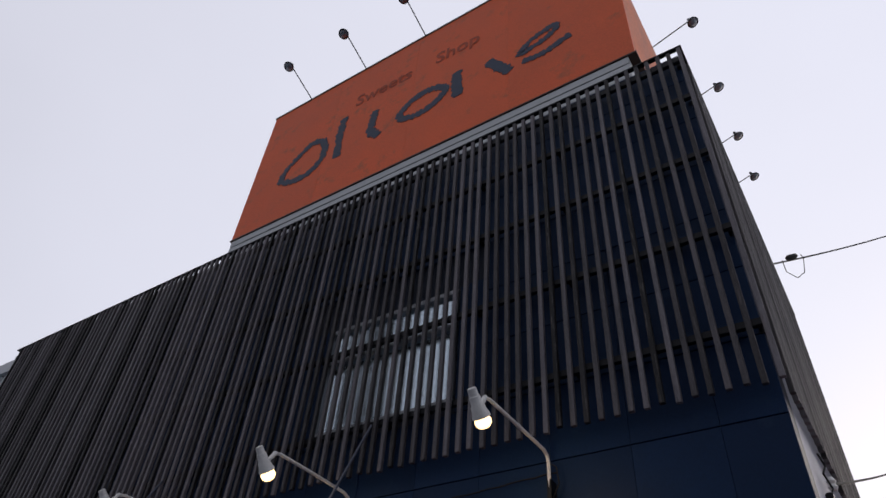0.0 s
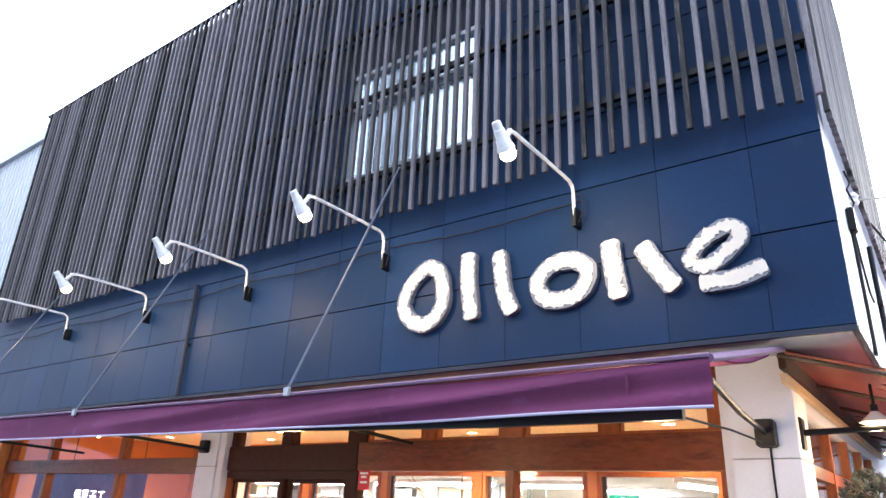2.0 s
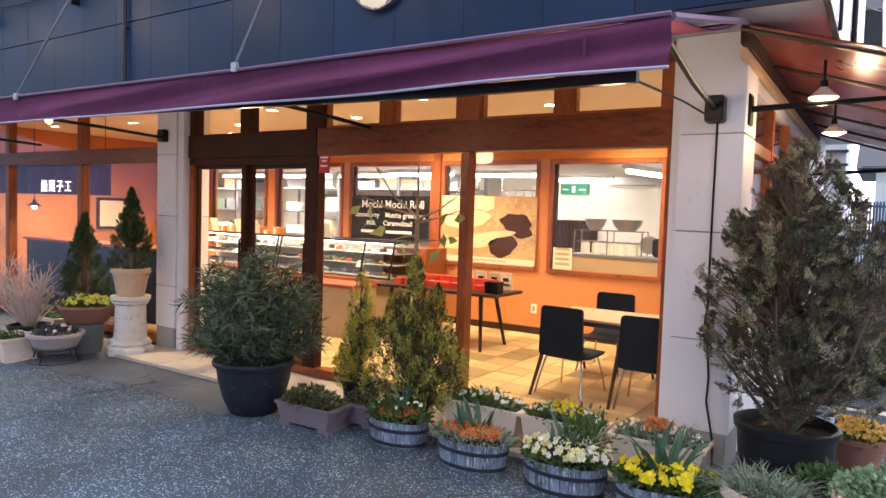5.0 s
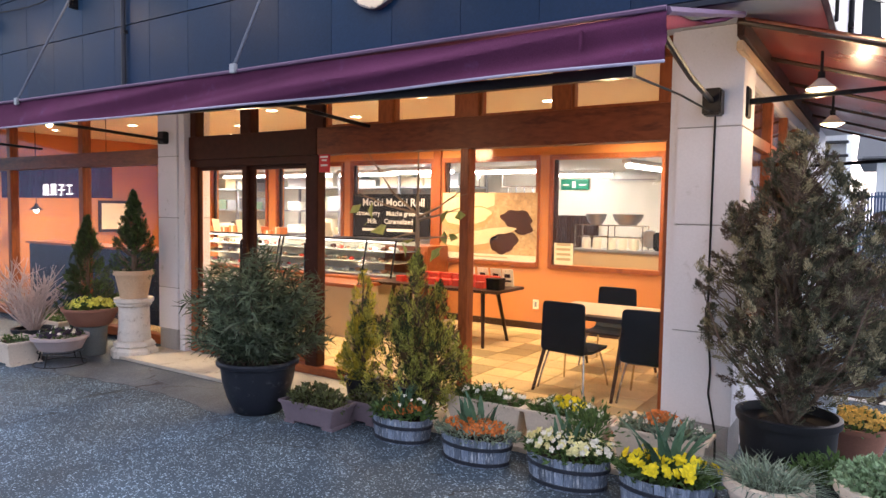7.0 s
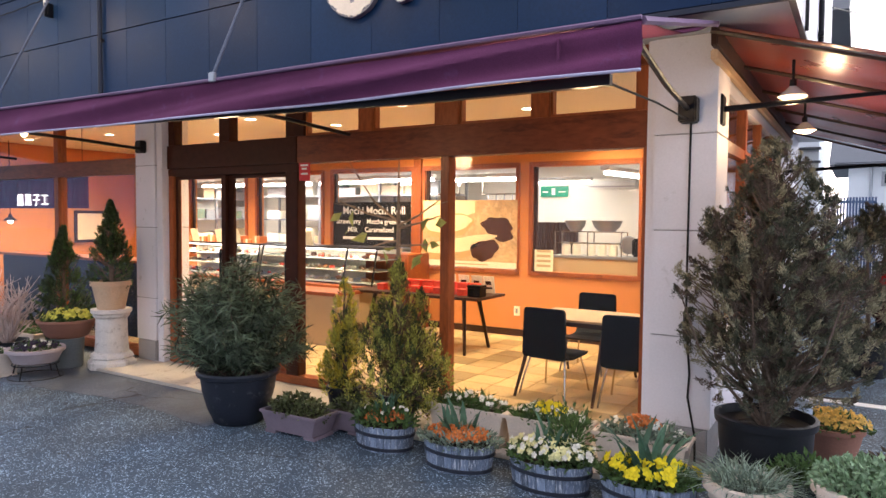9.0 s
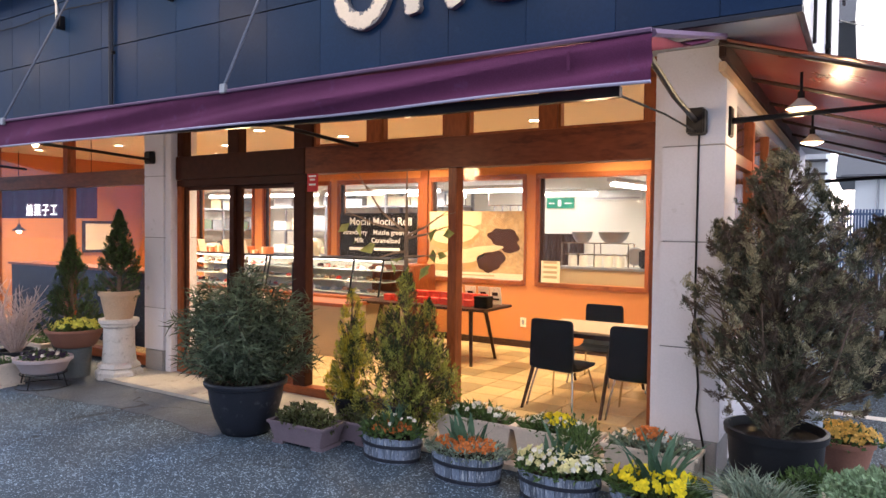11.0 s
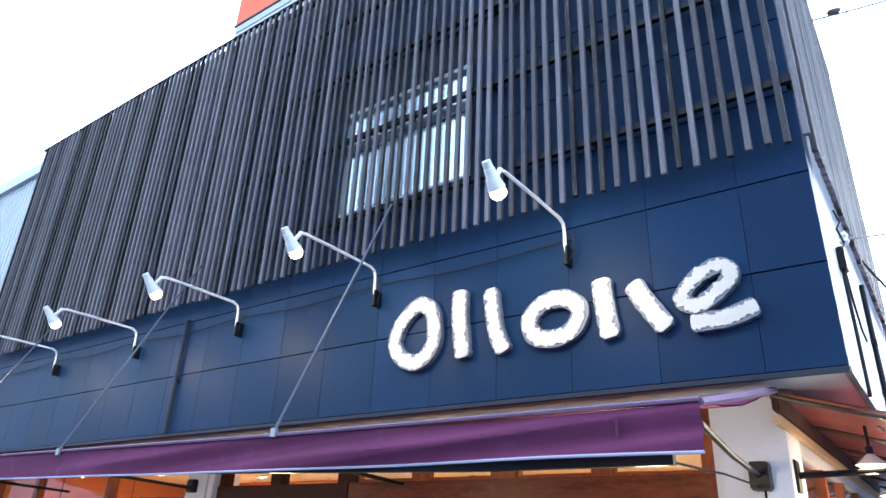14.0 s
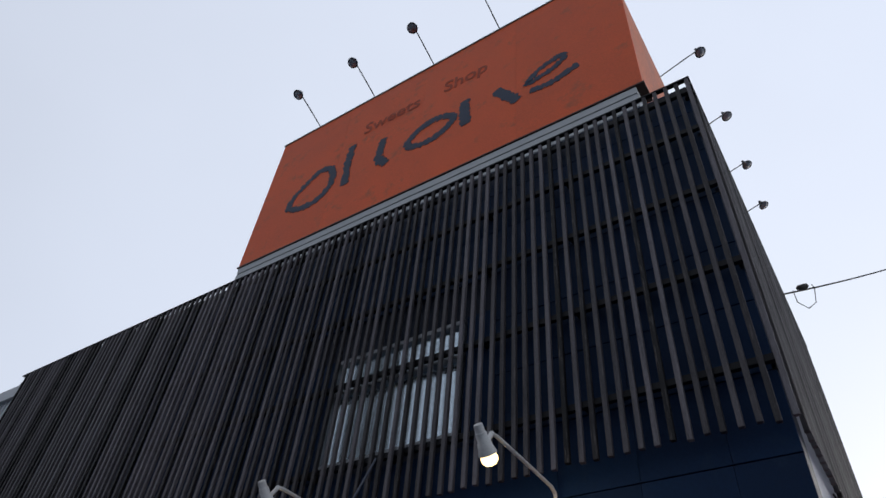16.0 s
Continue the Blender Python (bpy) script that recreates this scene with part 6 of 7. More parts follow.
def flowers(parent, n, ax, ay, z0, h, size, material, seed, petals=5):
    """Open flowers: a fan of petals each, tilted outwards, with a small dark eye."""
    xy, rng = disc_spread(n, ax, ay, seed)
    m, eye = Mesh(), Mesh()
    for x, y in xy:
        f = 1 - 0.55 * ((x / ax) ** 2 + (y / ay) ** 2)
        c = Vector((x, y, z0 + h * f * rng.uniform(0.6, 1.05)))
        nrm = Vector((x / ax * 0.9 + rng.normal(0, 0.3), y / ay * 0.9 - 0.5 + rng.normal(0, 0.3), 0.8)).normalized()
        a = nrm.orthogonal().normalized()
        b = nrm.cross(a)
        s = size * rng.uniform(0.75, 1.2)
        for k in range(petals):
            t0 = 6.283 * k / petals
            d = a * math.cos(t0) + b * math.sin(t0)
            e = nrm.cross(d)
            tilt = nrm * s * rng.uniform(-0.1, 0.3)
            m.add([c, c + d * s * 0.55 + e * s * 0.42 + tilt * 0.5, c + d * s + e * s * 0.2 + tilt, c + d * s - e * s * 0.2 + tilt, c + d * s * 0.55 - e * s * 0.42 + tilt * 0.5], [(0, 1, 2, 3, 4)])
        m.add([c + nrm * s * 0.2 + (a * math.cos(q) + b * math.sin(q)) * s * 0.3 for q in (0, 1.57, 3.14, 4.71)], [(0, 1, 2, 3)])
    part("bloom", leaf_data(m, "bloom", material), "", parent, kind="stuff")


def blades(parent, n, ax, ay, z0, length, width, material, seed, spread=0.35, segs=4):
    """Strap leaves that arch outwards."""
    xy, rng = disc_spread(n, ax, ay, seed)
    m = Mesh()
    for x, y in xy:
        a = math.atan2(y, x) + rng.normal(0, 0.8)
        d = Vector((math.cos(a), math.sin(a), 0))
        s = Vector((-d.y, d.x, 0))
        ln, lean = length * rng.uniform(0.65, 1.15), spread * rng.uniform(0.3, 1.5)
        vs, fs = [], []
        for k in range(segs + 1):
            t = k / segs
            p = Vector((x, y, z0)) + Vector((0, 0, ln * t * (1 - 0.35 * lean * t))) + d * ln * lean * t * t
            w = width * (0.55 + 1.2 * t if t < 0.4 else 1.03 * (1 - t) ** 0.6 / 0.6 ** 0.6) * 0.5
            vs += [p - s * w, p + d * width * 0.12 * 0, p + s * w]
        for k in range(segs):
            o = 3 * k
            fs += [(o, o + 1, o + 4, o + 3), (o + 1, o + 2, o + 5, o + 4)]
        m.add(vs, fs)
    part("strap_foliage", leaf_data(m, "strap_foliage", material), "", parent, kind="stuff")


def half_barrel(label, loc, turn, ax=0.25, ay=0.155, h=0.20):
    t = thing("barrel_planter", label, "planter", loc, "half-barrel planters", turn)
    n = 26
    base = [(ax * math.cos(2 * math.pi * k / n), ay * math.sin(2 * math.pi * k / n)) for k in range(n)]
    for k in range(n):
        (x0, y0), (x1, y1) = base[k], base[(k + 1) % n]
        g = 0.04
        p, q = (x0 + (x1 - x0) * g, y0 + (y1 - y0) * g), (x1 - (x1 - x0) * g, y1 - (y1 - y0) * g)
        hh = h * (1 + 0.02 * math.sin(k * 5.1))
        vs = []
        for thick in (1.0, 0.93):
            for s, z in ((0.92, 0.0), (1.02, hh)):
                vs += [(p[0] * s * thick, p[1] * s * thick, z), (q[0] * s * thick, q[1] * s * thick, z)]
        part("stave", Mesh().add(vs, [(0, 1, 3, 2), (5, 4, 6, 7), (2, 3, 7, 6), (1, 0, 4, 5), (0, 2, 6, 4), (3, 1, 5, 7)]), "barrel", t)
    for z0, z1, s0, s1 in ((0.012, 0.034, 0.935, 0.945), (h * 0.62, h * 0.62 + 0.022, 0.99, 1.0)):
        vs = []
        for z, s in ((z0, s0), (z1, s1)):
            for th in (0.006, -0.004):
                vs += [(x * s * (1 + th / ax), y * s * (1 + th / ay), z) for x, y in base]
        fs = []
        for k in range(n):
            j = (k + 1) % n
            fs += [(k, j, 2 * n + j, 2 * n + k), (n + j, n + k, 3 * n + k, 3 * n + j), (2 * n + k, 2 * n + j, 3 * n + j, 3 * n + k), (j, k, n + k, n + j)]
        part("hoop", Mesh().add(vs, fs), "hoop", t, "dark iron hoop")
    part("soil", Mesh().lathe([(0.9, h - 0.03), (0.5, h - 0.015), (0.1, h - 0.01)], 20, ax, ay), "soil", t)
    return t


t = half_barrel("weathered half-barrel with orange violas and tulip leaves", (-2.42, -0.22, 0), 4, 0.225, 0.15, 0.17)
foliage(t, 500, 0.22, 0.14, 0.15, 0.12, 0.06, 0.02, "leaf", 301)
flowers(t, 60, 0.16, 0.11, 0.2, 0.05, 0.022, "fl_orange", 302)
blades(t, 12, 0.10, 0.06, 0.17, 0.24, 0.035, "leaf_blue", 303)
flowers(t, 14, 0.2, 0.12, 0.22, 0.1, 0.014, "fl_white", 304)
t = half_barrel("weathered half-barrel with orange pansies and broad leaves", (-1.80, -0.27, 0), 3, 0.24, 0.155, 0.175)
foliage(t, 700, 0.27, 0.17, 0.15, 0.10, 0.05, 0.014, "leaf_grey", 311)
flowers(t, 190, 0.21, 0.13, 0.19, 0.07, 0.022, "fl_orange", 312)
blades(t, 14, 0.10, 0.05, 0.17, 0.26, 0.05, "leaf_blue", 313)
t = half_barrel("weathered half-barrel full of white and cream flowers", (-1.18, -0.27, 0), 3, 0.247, 0.16, 0.18)
foliage(t, 700, 0.25, 0.16, 0.15, 0.12, 0.05, 0.018, "leaf", 321)
flowers(t, 90, 0.26, 0.16, 0.19, 0.12, 0.021, "fl_pale", 322)
flowers(t, 75, 0.27, 0.17, 0.18, 0.14, 0.017, "fl_white", 323)
blades(t, 9, 0.09, 0.05, 0.17, 0.30, 0.04, "leaf_blue", 324)
bush = sprays(*(lambda q: (q * np.array([0.11, 0.09, 0.13]) + np.array([0.10, 0.06, 0.30]), q * 0.6 + np.array([0, 0, 0.8])))(np.random.default_rng(325).normal(0, 0.55, (700, 3))), 0.045, 0.012, 0.3, 0.4, 325)
part("sprig", leaf_data(bush, "sprig", "leaf"), "", t, "leafy green sprig", kind="stuff")
t = half_barrel("weathered half-barrel with bright yellow pansies", (-0.60, -0.33, 0), 3, 0.25, 0.16, 0.195)
foliage(t, 700, 0.25, 0.15, 0.17, 0.11, 0.06, 0.022, "leaf", 331)
flowers(t, 58, 0.27, 0.16, 0.22, 0.10, 0.030, "fl_yellow", 332)
blades(t, 20, 0.12, 0.06, 0.19, 0.34, 0.045, "leaf_blue", 333, 0.45)

# beige box planters against the glass
for k, (x, lx, z) in enumerate(((-1.95, 0.60, 0.28), (-1.36, 0.56, 0.28), (-0.76, 0.56, 0.28))):
    t = thing("box_planter", ("long beige planter with small white flowers", "long beige planter with orange violas", "long beige planter with white daisies and violas")[k], "planter", (x, 0.16, 0), "window planters")
    box_planter(t, lx, 0.22, z, "beigepot")
    foliage(t, 600, lx * 0.46, 0.10, z - 0.05, 0.12, 0.06, 0.014, "leaf" if k < 2 else "leaf_grey", 340 + k)
    flowers(t, 40, lx * 0.45, 0.09, z, 0.09, 0.017, "fl_white", 345 + k)
    if k:
        flowers(t, 50, lx * 0.2, 0.07, z + 0.01, 0.10, 0.024, "fl_yellow" if k == 1 else "fl_orange", 349 + k)
# mauve planter in front of the big pot
t = thing("box_planter", "long mauve planter with low dark green leaves", "planter", (-3.12, -0.32, 0), "", 2)
box_planter(t, 0.52, 0.26, 0.17, "mauvepot")
foliage(t, 900, 0.26, 0.13, 0.12, 0.17, 0.04, 0.02, "leaf_brown", 361)
t = thing("box_planter", "short mauve planter with low dark green leaves", "planter", (-2.86, -0.06, 0), "", 2)
box_planter(t, 0.30, 0.24, 0.17, "mauvepot")
foliage(t, 300, 0.14, 0.11, 0.12, 0.15, 0.04, 0.02, "leaf_brown", 362)

# big dark pot with narrow-leaved shrub
t = thing("potted_shrub", "large dark glazed pot with bushy narrow-leaved evergreen", "potted plant", (-3.72, -0.35, 0))
part("pot", Mesh().lathe([(0.17, 0), (0.185, 0.01), (0.235, 0.12), (0.27, 0.25), (0.285, 0.36), (0.31, 0.37), (0.315, 0.395), (0.305, 0.41), (0.27, 0.405), (0.26, 0.36), (0.1, 0.35)], 40), "bluepot", t, smooth=True)
part("soil", Mesh().lathe([(0.26, 0.355), (0.1, 0.375)], 24), "soil", t)
rng = np.random.default_rng(71)
stems, P, D = Mesh(), [], []
for k in range(120):
    a, r0 = rng.uniform(0, 6.283), rng.uniform(0, 0.12)
    reach, hh = rng.uniform(0.08, 0.44), rng.uniform(0.25, 0.95)
    hh *= 1 - 0.45 * (reach / 0.44) ** 2
    d = Vector((math.cos(a), math.sin(a), 0))
    b0 = Vector((r0 * d.x, r0 * d.y, 0.36))
    pl = [b0 + d * (reach * u ** 1.3) + Vector((0, 0, hh * u)) for u in (0, 0.35, 0.7, 1.0)]
    stems.tube(pl, [0.007, 0.006, 0.004, 0.002], 4, False)
    for u in np.linspace(0.3, 1.0, 13):
        c = b0 + d * (reach * u ** 1.3) + Vector((0, 0, hh * u))
        for _ in range(8):
            q = rng.normal(0, 1, 3)
            P.append(np.array(c))
            D.append(np.array([d.x * 0.7, d.y * 0.7, 0.15]) + q * np.array([0.75, 0.75, 0.5]))
part("stem_mass", stems, "bark", t, kind="stuff")
part("leafage", leaf_data(sprays(P, D, 0.125, 0.013, 0.45, 0.15, 72), "leafage", "bamboo"), "", t)

# bright conifers
t = thing("potted_conifer", "bushy green thuja in a black pot", "potted plant", (-2.53, 0.08, 0), "potted conifers")
pot(t, 0.11, 0.15, 0.30, "blackpot")
plume_bush(t, 0.24, 1.04, 0.36, ((0, 0.55), (0.12, 0.92), (0.35, 1.0), (0.6, 0.72), (0.85, 0.36), (1, 0.06)), 800, 42, 0.11, 0.030, 0.0065, 401,
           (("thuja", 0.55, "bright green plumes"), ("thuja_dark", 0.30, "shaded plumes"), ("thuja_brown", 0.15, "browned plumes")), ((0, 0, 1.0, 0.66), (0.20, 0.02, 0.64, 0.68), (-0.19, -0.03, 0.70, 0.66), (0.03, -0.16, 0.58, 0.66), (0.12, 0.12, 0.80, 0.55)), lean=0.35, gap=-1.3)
t = thing("potted_conifer", "slim golden-green thuja in a dark pot", "potted plant", (-3.08, 0.14, 0), "potted conifers")
pot(t, 0.10, 0.13, 0.26, "blackpot")
plume_bush(t, 0.22, 0.90, 0.21, ((0, 0.6), (0.15, 1.0), (0.4, 0.9), (0.62, 0.55), (0.8, 0.62), (0.9, 0.4), (1, 0.08)), 300, 42, 0.10, 0.030, 0.0065, 411,
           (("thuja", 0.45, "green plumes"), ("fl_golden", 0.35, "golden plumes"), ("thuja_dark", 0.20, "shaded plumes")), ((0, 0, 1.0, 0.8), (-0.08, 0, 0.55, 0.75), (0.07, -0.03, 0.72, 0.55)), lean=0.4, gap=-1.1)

# leafless sapling with a few leaves
t = thing("sapling", "thin bare sapling with a few broad yellow-green leaves", "sapling", (-2.68, 0.30, 0))
pot(t, 0.09, 0.12, 0.24, "blackpot")
tr = Mesh().tube([(0, 0, 0.2), (0.01, 0, 0.8), (-0.01, 0.01, 1.4), (0.0, 0, 2.02)], [0.024, 0.021, 0.016, 0.004], 6)
ends = []
for (z, dx, dz) in ((1.52, 0.35, 0.20), (1.54, -0.49, 0.48), (1.50, 0.33, 0.09), (1.55, -0.60, 0.16), (1.40, -0.25, -0.05), (1.36, 0.24, 0.02)):
    tip = Vector((dx, 0.05 * (dx > 0), z + dz))
    tr.tube([(0, 0, z), (dx * 0.5, 0.0, z + dz * 0.35), tip], [0.011, 0.008, 0.003], 5)
    ends.append(tip)
    tr.tube([tip.lerp(Vector((0, 0, z)), 0.3), tip + Vector((0.06 if dx > 0 else -0.06, 0, -0.02))], [0.004, 0.0015], 4)
part("trunk", tr, "bark_pale", t, smooth=True)
lp = [(e.x * rng.uniform(0.5, 1), e.y, 1.25 + (e.z - 1.25) * rng.uniform(0.2, 0.9)) for e in ends for _ in range(2)]
for k, p in enumerate(lp):
    part("leaf", leaf_data(sprays([p], [(p[0], 0, -0.5)], 0.13, 0.075, 0.3, 0.4, 73 + k), "leaf", "leaf_olive"), "", t)

# tall dull juniper in a black pot
t = thing("potted_juniper", "tall shaggy dull-green juniper in a wide black pot", "potted plant", (-0.10, 0.26, 0))
part("pot", Mesh().lathe([(0.20, 0), (0.21, 0.01), (0.245, 0.33), (0.25, 0.43), (0.268, 0.435), (0.272, 0.475), (0.25, 0.48), (0.24, 0.43), (0.1, 0.39)], 40), "blackpot", t, smooth=True)
part("soil", Mesh().lathe([(0.24, 0.395), (0.1, 0.42)], 24), "soil", t)
plume_bush(t, 0.56, 1.48, 0.50, ((0, 0.35), (0.08, 0.65), (0.2, 0.86), (0.30, 0.92), (0.42, 1.0), (0.62, 0.92), (0.78, 0.72), (0.9, 0.5), (1, 0.12)), 1550, 86, 0.085, 0.025, 0.0050, 421,
           (("juniper", 0.46, "dull dark needles"), ("juniper_pale", 0.28, "grey-green outer plumes"), ("juniper_dry", 0.26, "dry brown plumes")), leaders=((0, 0, 1.0, 0.72), (0.20, -0.06, 0.84, 0.66), (-0.20, 0.06, 0.80, 0.62), (0.02, -0.20, 0.72, 0.66), (0.30, 0.18, 0.58, 0.66), (-0.06, 0.22, 0.9, 0.6)), lean=0.6, gap=-0.85, open_low=0.6, trunk=0.036, loose=0.45, grain=1.9)
for a, ln in ((0.3, 0.42), (1.4, 0.5), (2.5, 0.46), (3.6, 0.5), (4.6, 0.38), (5.5, 0.52), (0.9, 0.3), (3.1, 0.3)):
    d = Vector((math.cos(a), math.sin(a), 0))
    part("limb", Mesh().tube([(0, 0, 0.40), d * ln * 0.3 + Vector((0, 0, 0.56)), d * ln * 0.75 + Vector((0, 0, 0.85)), d * ln + Vector((0, 0, 1.2))], [0.016, 0.011, 0.007, 0.003], 6), "bark", t, "grey-brown bare limb", True)
t = thing("potted_juniper", "broad dark juniper in a black pot", "potted plant", (0.42, 4.2, 0))
pot(t, 0.18, 0.22, 0.40, "blackpot")
plume_bush(t, 0.36, 1.40, 0.40, ((0, 0.4), (0.15, 0.85), (0.45, 1.0), (0.7, 0.8), (1, 0.15)), 420, 55, 0.13, 0.042, 0.008, 431, (("juniper", 0.6, "dull dark needles"), ("juniper_pale", 0.2, "grey-green plumes"), ("juniper_dry", 0.2, "dry brown plumes")), lean=0.55, gap=-0.7, loose=0.4)

# beige pots at the corner
for k, (x, y, r, h, mt, lab) in enumerate(((-0.12, -0.28, 0.19, 0.27, "leaf_grey", "round beige pot with grey-green grassy plant"), (0.41, -0.20, 0.24, 0.33, "leaf_pale", "round beige pot with leafy green plant"))):
    t = thing("round_pot", lab, "potted plant", (x, y, 0), "beige pots")
    pot(t, r * 0.72, r, h, "beigepot", 0.03)
    part("relief", Mesh().tube([(r * 0.93 * math.cos(a), r * 0.93 * math.sin(a), h * 0.62 + 0.015 * math.sin(4 * a)) for a in np.linspace(0, 6.283, 60)], 0.006, 5), "beigepot", t, "wavy raised band")
    if k == 0:
        blades(t, 300, 0.17, 0.16, h - 0.05, 0.17, 0.009, "leaf_grey", 441, 1.35)
        foliage(t, 250, 0.17, 0.15, h - 0.04, 0.1, 0.05, 0.012, "leaf_grey", 442)
    else:
        foliage(t, 1700, 0.25, 0.23, h - 0.05, 0.17, 0.042, 0.024, mt, 443)
t = thing("flower_pot", "dark pot with trailing green plant between beige pots", "potted plant", (0.12, -0.02, 0))
pot(t, 0.12, 0.15, 0.26, "blackpot")
foliage(t, 500, 0.2, 0.17, 0.2, 0.16, 0.05, 0.02, "leaf", 445)
t = thing("flower_pot", "terracotta pot of yellow-orange pansies", "potted plant", (0.22, 1.15, 0))
pot(t, 0.12, 0.17, 0.24, "terra_dark")
foliage(t, 300, 0.2, 0.18, 0.2, 0.14, 0.05, 0.02, "leaf", 446)
flowers(t, 150, 0.22, 0.18, 0.23, 0.12, 0.021, "fl_amber", 447)
t = thing("flower_pot", "grey pot with brownish leafy plant", "potted plant", (0.55, 0.32, 0))
pot(t, 0.12, 0.16, 0.22, "beigepot")
foliage(t, 500, 0.2, 0.18, 0.18, 0.18, 0.05, 0.025, "juniper_dry", 448)
t = thing("bucket", "grey-blue plastic bucket behind the juniper", "bucket", (-0.02, 0.86, 0))
part("body", Mesh().lathe([(0.10, 0), (0.13, 0.42), (0.14, 0.43), (0.125, 0.43), (0.1, 0.05)], 24), "paleblue", t, smooth=True)

# ---- pots left of the entrance ----
t = thing("stone_pedestal", "white cast-stone column pedestal", "pedestal", (-6.25, 0.21, 0))
part("base", Mesh().lathe([(0.235, 0), (0.235, 0.07), (0.22, 0.085), (0.20, 0.10), (0.215, 0.12), (0.20, 0.15), (0.165, 0.17)], 8), "stone", t)
part("shaft", Mesh().lathe([(0.165, 0.171), (0.155, 0.3), (0.15, 0.52)], 28), "stone", t, smooth=True)
part("capital", Mesh().lathe([(0.155, 0.521), (0.175, 0.54), (0.175, 0.56), (0.195, 0.575), (0.195, 0.61)], 28), "stone", t, smooth=True)
t = thing("potted_conifer", "cone-shaped dark conifer in a pale terracotta pot", "potted plant", (-6.25, 0.21, 0.61), "potted conifers")
pot(t, 0.13, 0.18, 0.29, "terra", 0.03)
plume_bush(t, 0.26, 0.86, 0.27, ((0, 0.8), (0.15, 1.0), (0.4, 0.85), (0.7, 0.5), (1, 0.05)), 380, 45, 0.09, 0.030, 0.007, 451, (("thuja_dark", 0.75, "deep green plumes"), ("leaf", 0.25, "lighter plumes")), ((0, 0, 1.0, 0.85), (0.08, 0, 0.7, 0.6), (-0.08, -0.04, 0.6, 0.6)), lean=0.5, gap=-1.3)
t = thing("potted_conifer", "dark cone-shaped conifer behind the bowls", "potted plant", (-7.15, 0.22, 0), "potted conifers")
pot(t, 0.15, 0.19, 0.30, "blackpot")
plume_bush(t, 0.25, 1.20, 0.34, ((0, 0.8), (0.12, 1.0), (0.4, 0.75), (0.7, 0.42), (1, 0.05)), 380, 48, 0.10, 0.034, 0.008, 461, (("thuja_dark", 0.8, "deep green plumes"), ("leaf", 0.2, "lighter plumes")), lean=0.5, gap=-1.5)
t = thing("flower_bowl", "brown bowl of pale yellow pansies on a teal pot", "potted plant", (-6.66, -0.02, 0))
part("stand_pot", Mesh().lathe([(0.14, 0), (0.16, 0.30), (0.15, 0.31)], 24), "tealpot", t, "upturned teal pot", True)
part("pot", Mesh().lathe([(0.17, 0.311), (0.20, 0.33), (0.27, 0.47), (0.285, 0.475), (0.285, 0.50), (0.26, 0.50), (0.2, 0.46), (0.05, 0.45)], 32), "terra_dark", t, "wide brown bowl", True)
foliage(t, 500, 0.25, 0.22, 0.45, 0.13, 0.05, 0.022, "leaf", 471)
flowers(t, 90, 0.26, 0.22, 0.49, 0.11, 0.030, "fl_lemon", 472)
t = thing("flower_bowl", "pale mauve bowl of dark violets on a wire stand", "potted plant", (-6.47, -0.44, 0))
ws = Mesh()
for k in range(4):
    a = k * 1.571 + 0.5
    ws.tube([(0.24 * math.cos(a), 0.24 * math.sin(a), 0), (0.2 * math.cos(a), 0.2 * math.sin(a), 0.13)], 0.006, 5)
for rr_, zz in ((0.24, 0.006), (0.2, 0.13)):
    ws.tube([(rr_ * math.cos(a), rr_ * math.sin(a), zz) for a in np.linspace(0, 6.283, 33)], 0.006, 5)
part("wire_stand", ws, "iron", t, "black wire stand")
part("pot", Mesh().lathe([(0.15, 0.136), (0.19, 0.15), (0.24, 0.25), (0.26, 0.255), (0.26, 0.285), (0.235, 0.285), (0.05, 0.25)], 32), "mauvepale", t, "pale mauve bowl", True)
foliage(t, 250, 0.2, 0.19, 0.26, 0.07, 0.04, 0.018, "leaf", 481)
flowers(t, 70, 0.22, 0.2, 0.28, 0.07, 0.024, "fl_dark", 482)
flowers(t, 14, 0.2, 0.18, 0.30, 0.06, 0.02, "fl_white", 483)
t = thing("box_planter", "square beige planter with small seedlings", "planter", (-6.88, -0.66, 0))
box_planter(t, 0.46, 0.36, 0.235, "beigepot")
foliage(t, 160, 0.2, 0.15, 0.185, 0.08, 0.04, 0.016, "leaf", 484)
t = thing("bare_shrub", "leafless twiggy pinkish shrub in a dark pot", "potted plant", (-7.46, -0.22, 0))
pot(t, 0.16, 0.20, 0.22, "blackpot")
tw = Mesh()
for k in range(70):
    a, rr_ = rng.uniform(0, 6.283), rng.uniform(0.08, 0.46)
    d = Vector((math.cos(a), math.sin(a), 0))
    z = rng.uniform(0.3, 0.80)
    tip = d * rr_ + Vector((0, 0, 0.2 + z))
    mid = d * rr_ * 0.45 + Vector((rng.normal(0, 0.07), rng.normal(0, 0.07), 0.2 + z * 0.55))
    tw.tube([d * 0.03 + Vector((0, 0, 0.18)), mid, tip], [0.010, 0.007, 0.003], 4, False)
    for _ in range(3):
        tw.tube([mid.lerp(tip, 0.3 * _), mid.lerp(tip, 0.3 * _) + d * 0.05 + Vector((rng.normal(0, 0.09), rng.normal(0, 0.09), 0.12))], [0.005, 0.002], 4, False)
part("twig_mass", tw, "twig", t, kind="stuff")
t = thing("box_planter", "long low pale planter under the shop window", "planter", (-8.1, 0.30, 0))
box_planter(t, 0.8, 0.26, 0.2, "beigepot")
foliage(t, 250, 0.36, 0.11, 0.15, 0.1, 0.05, 0.018, "leaf", 485)

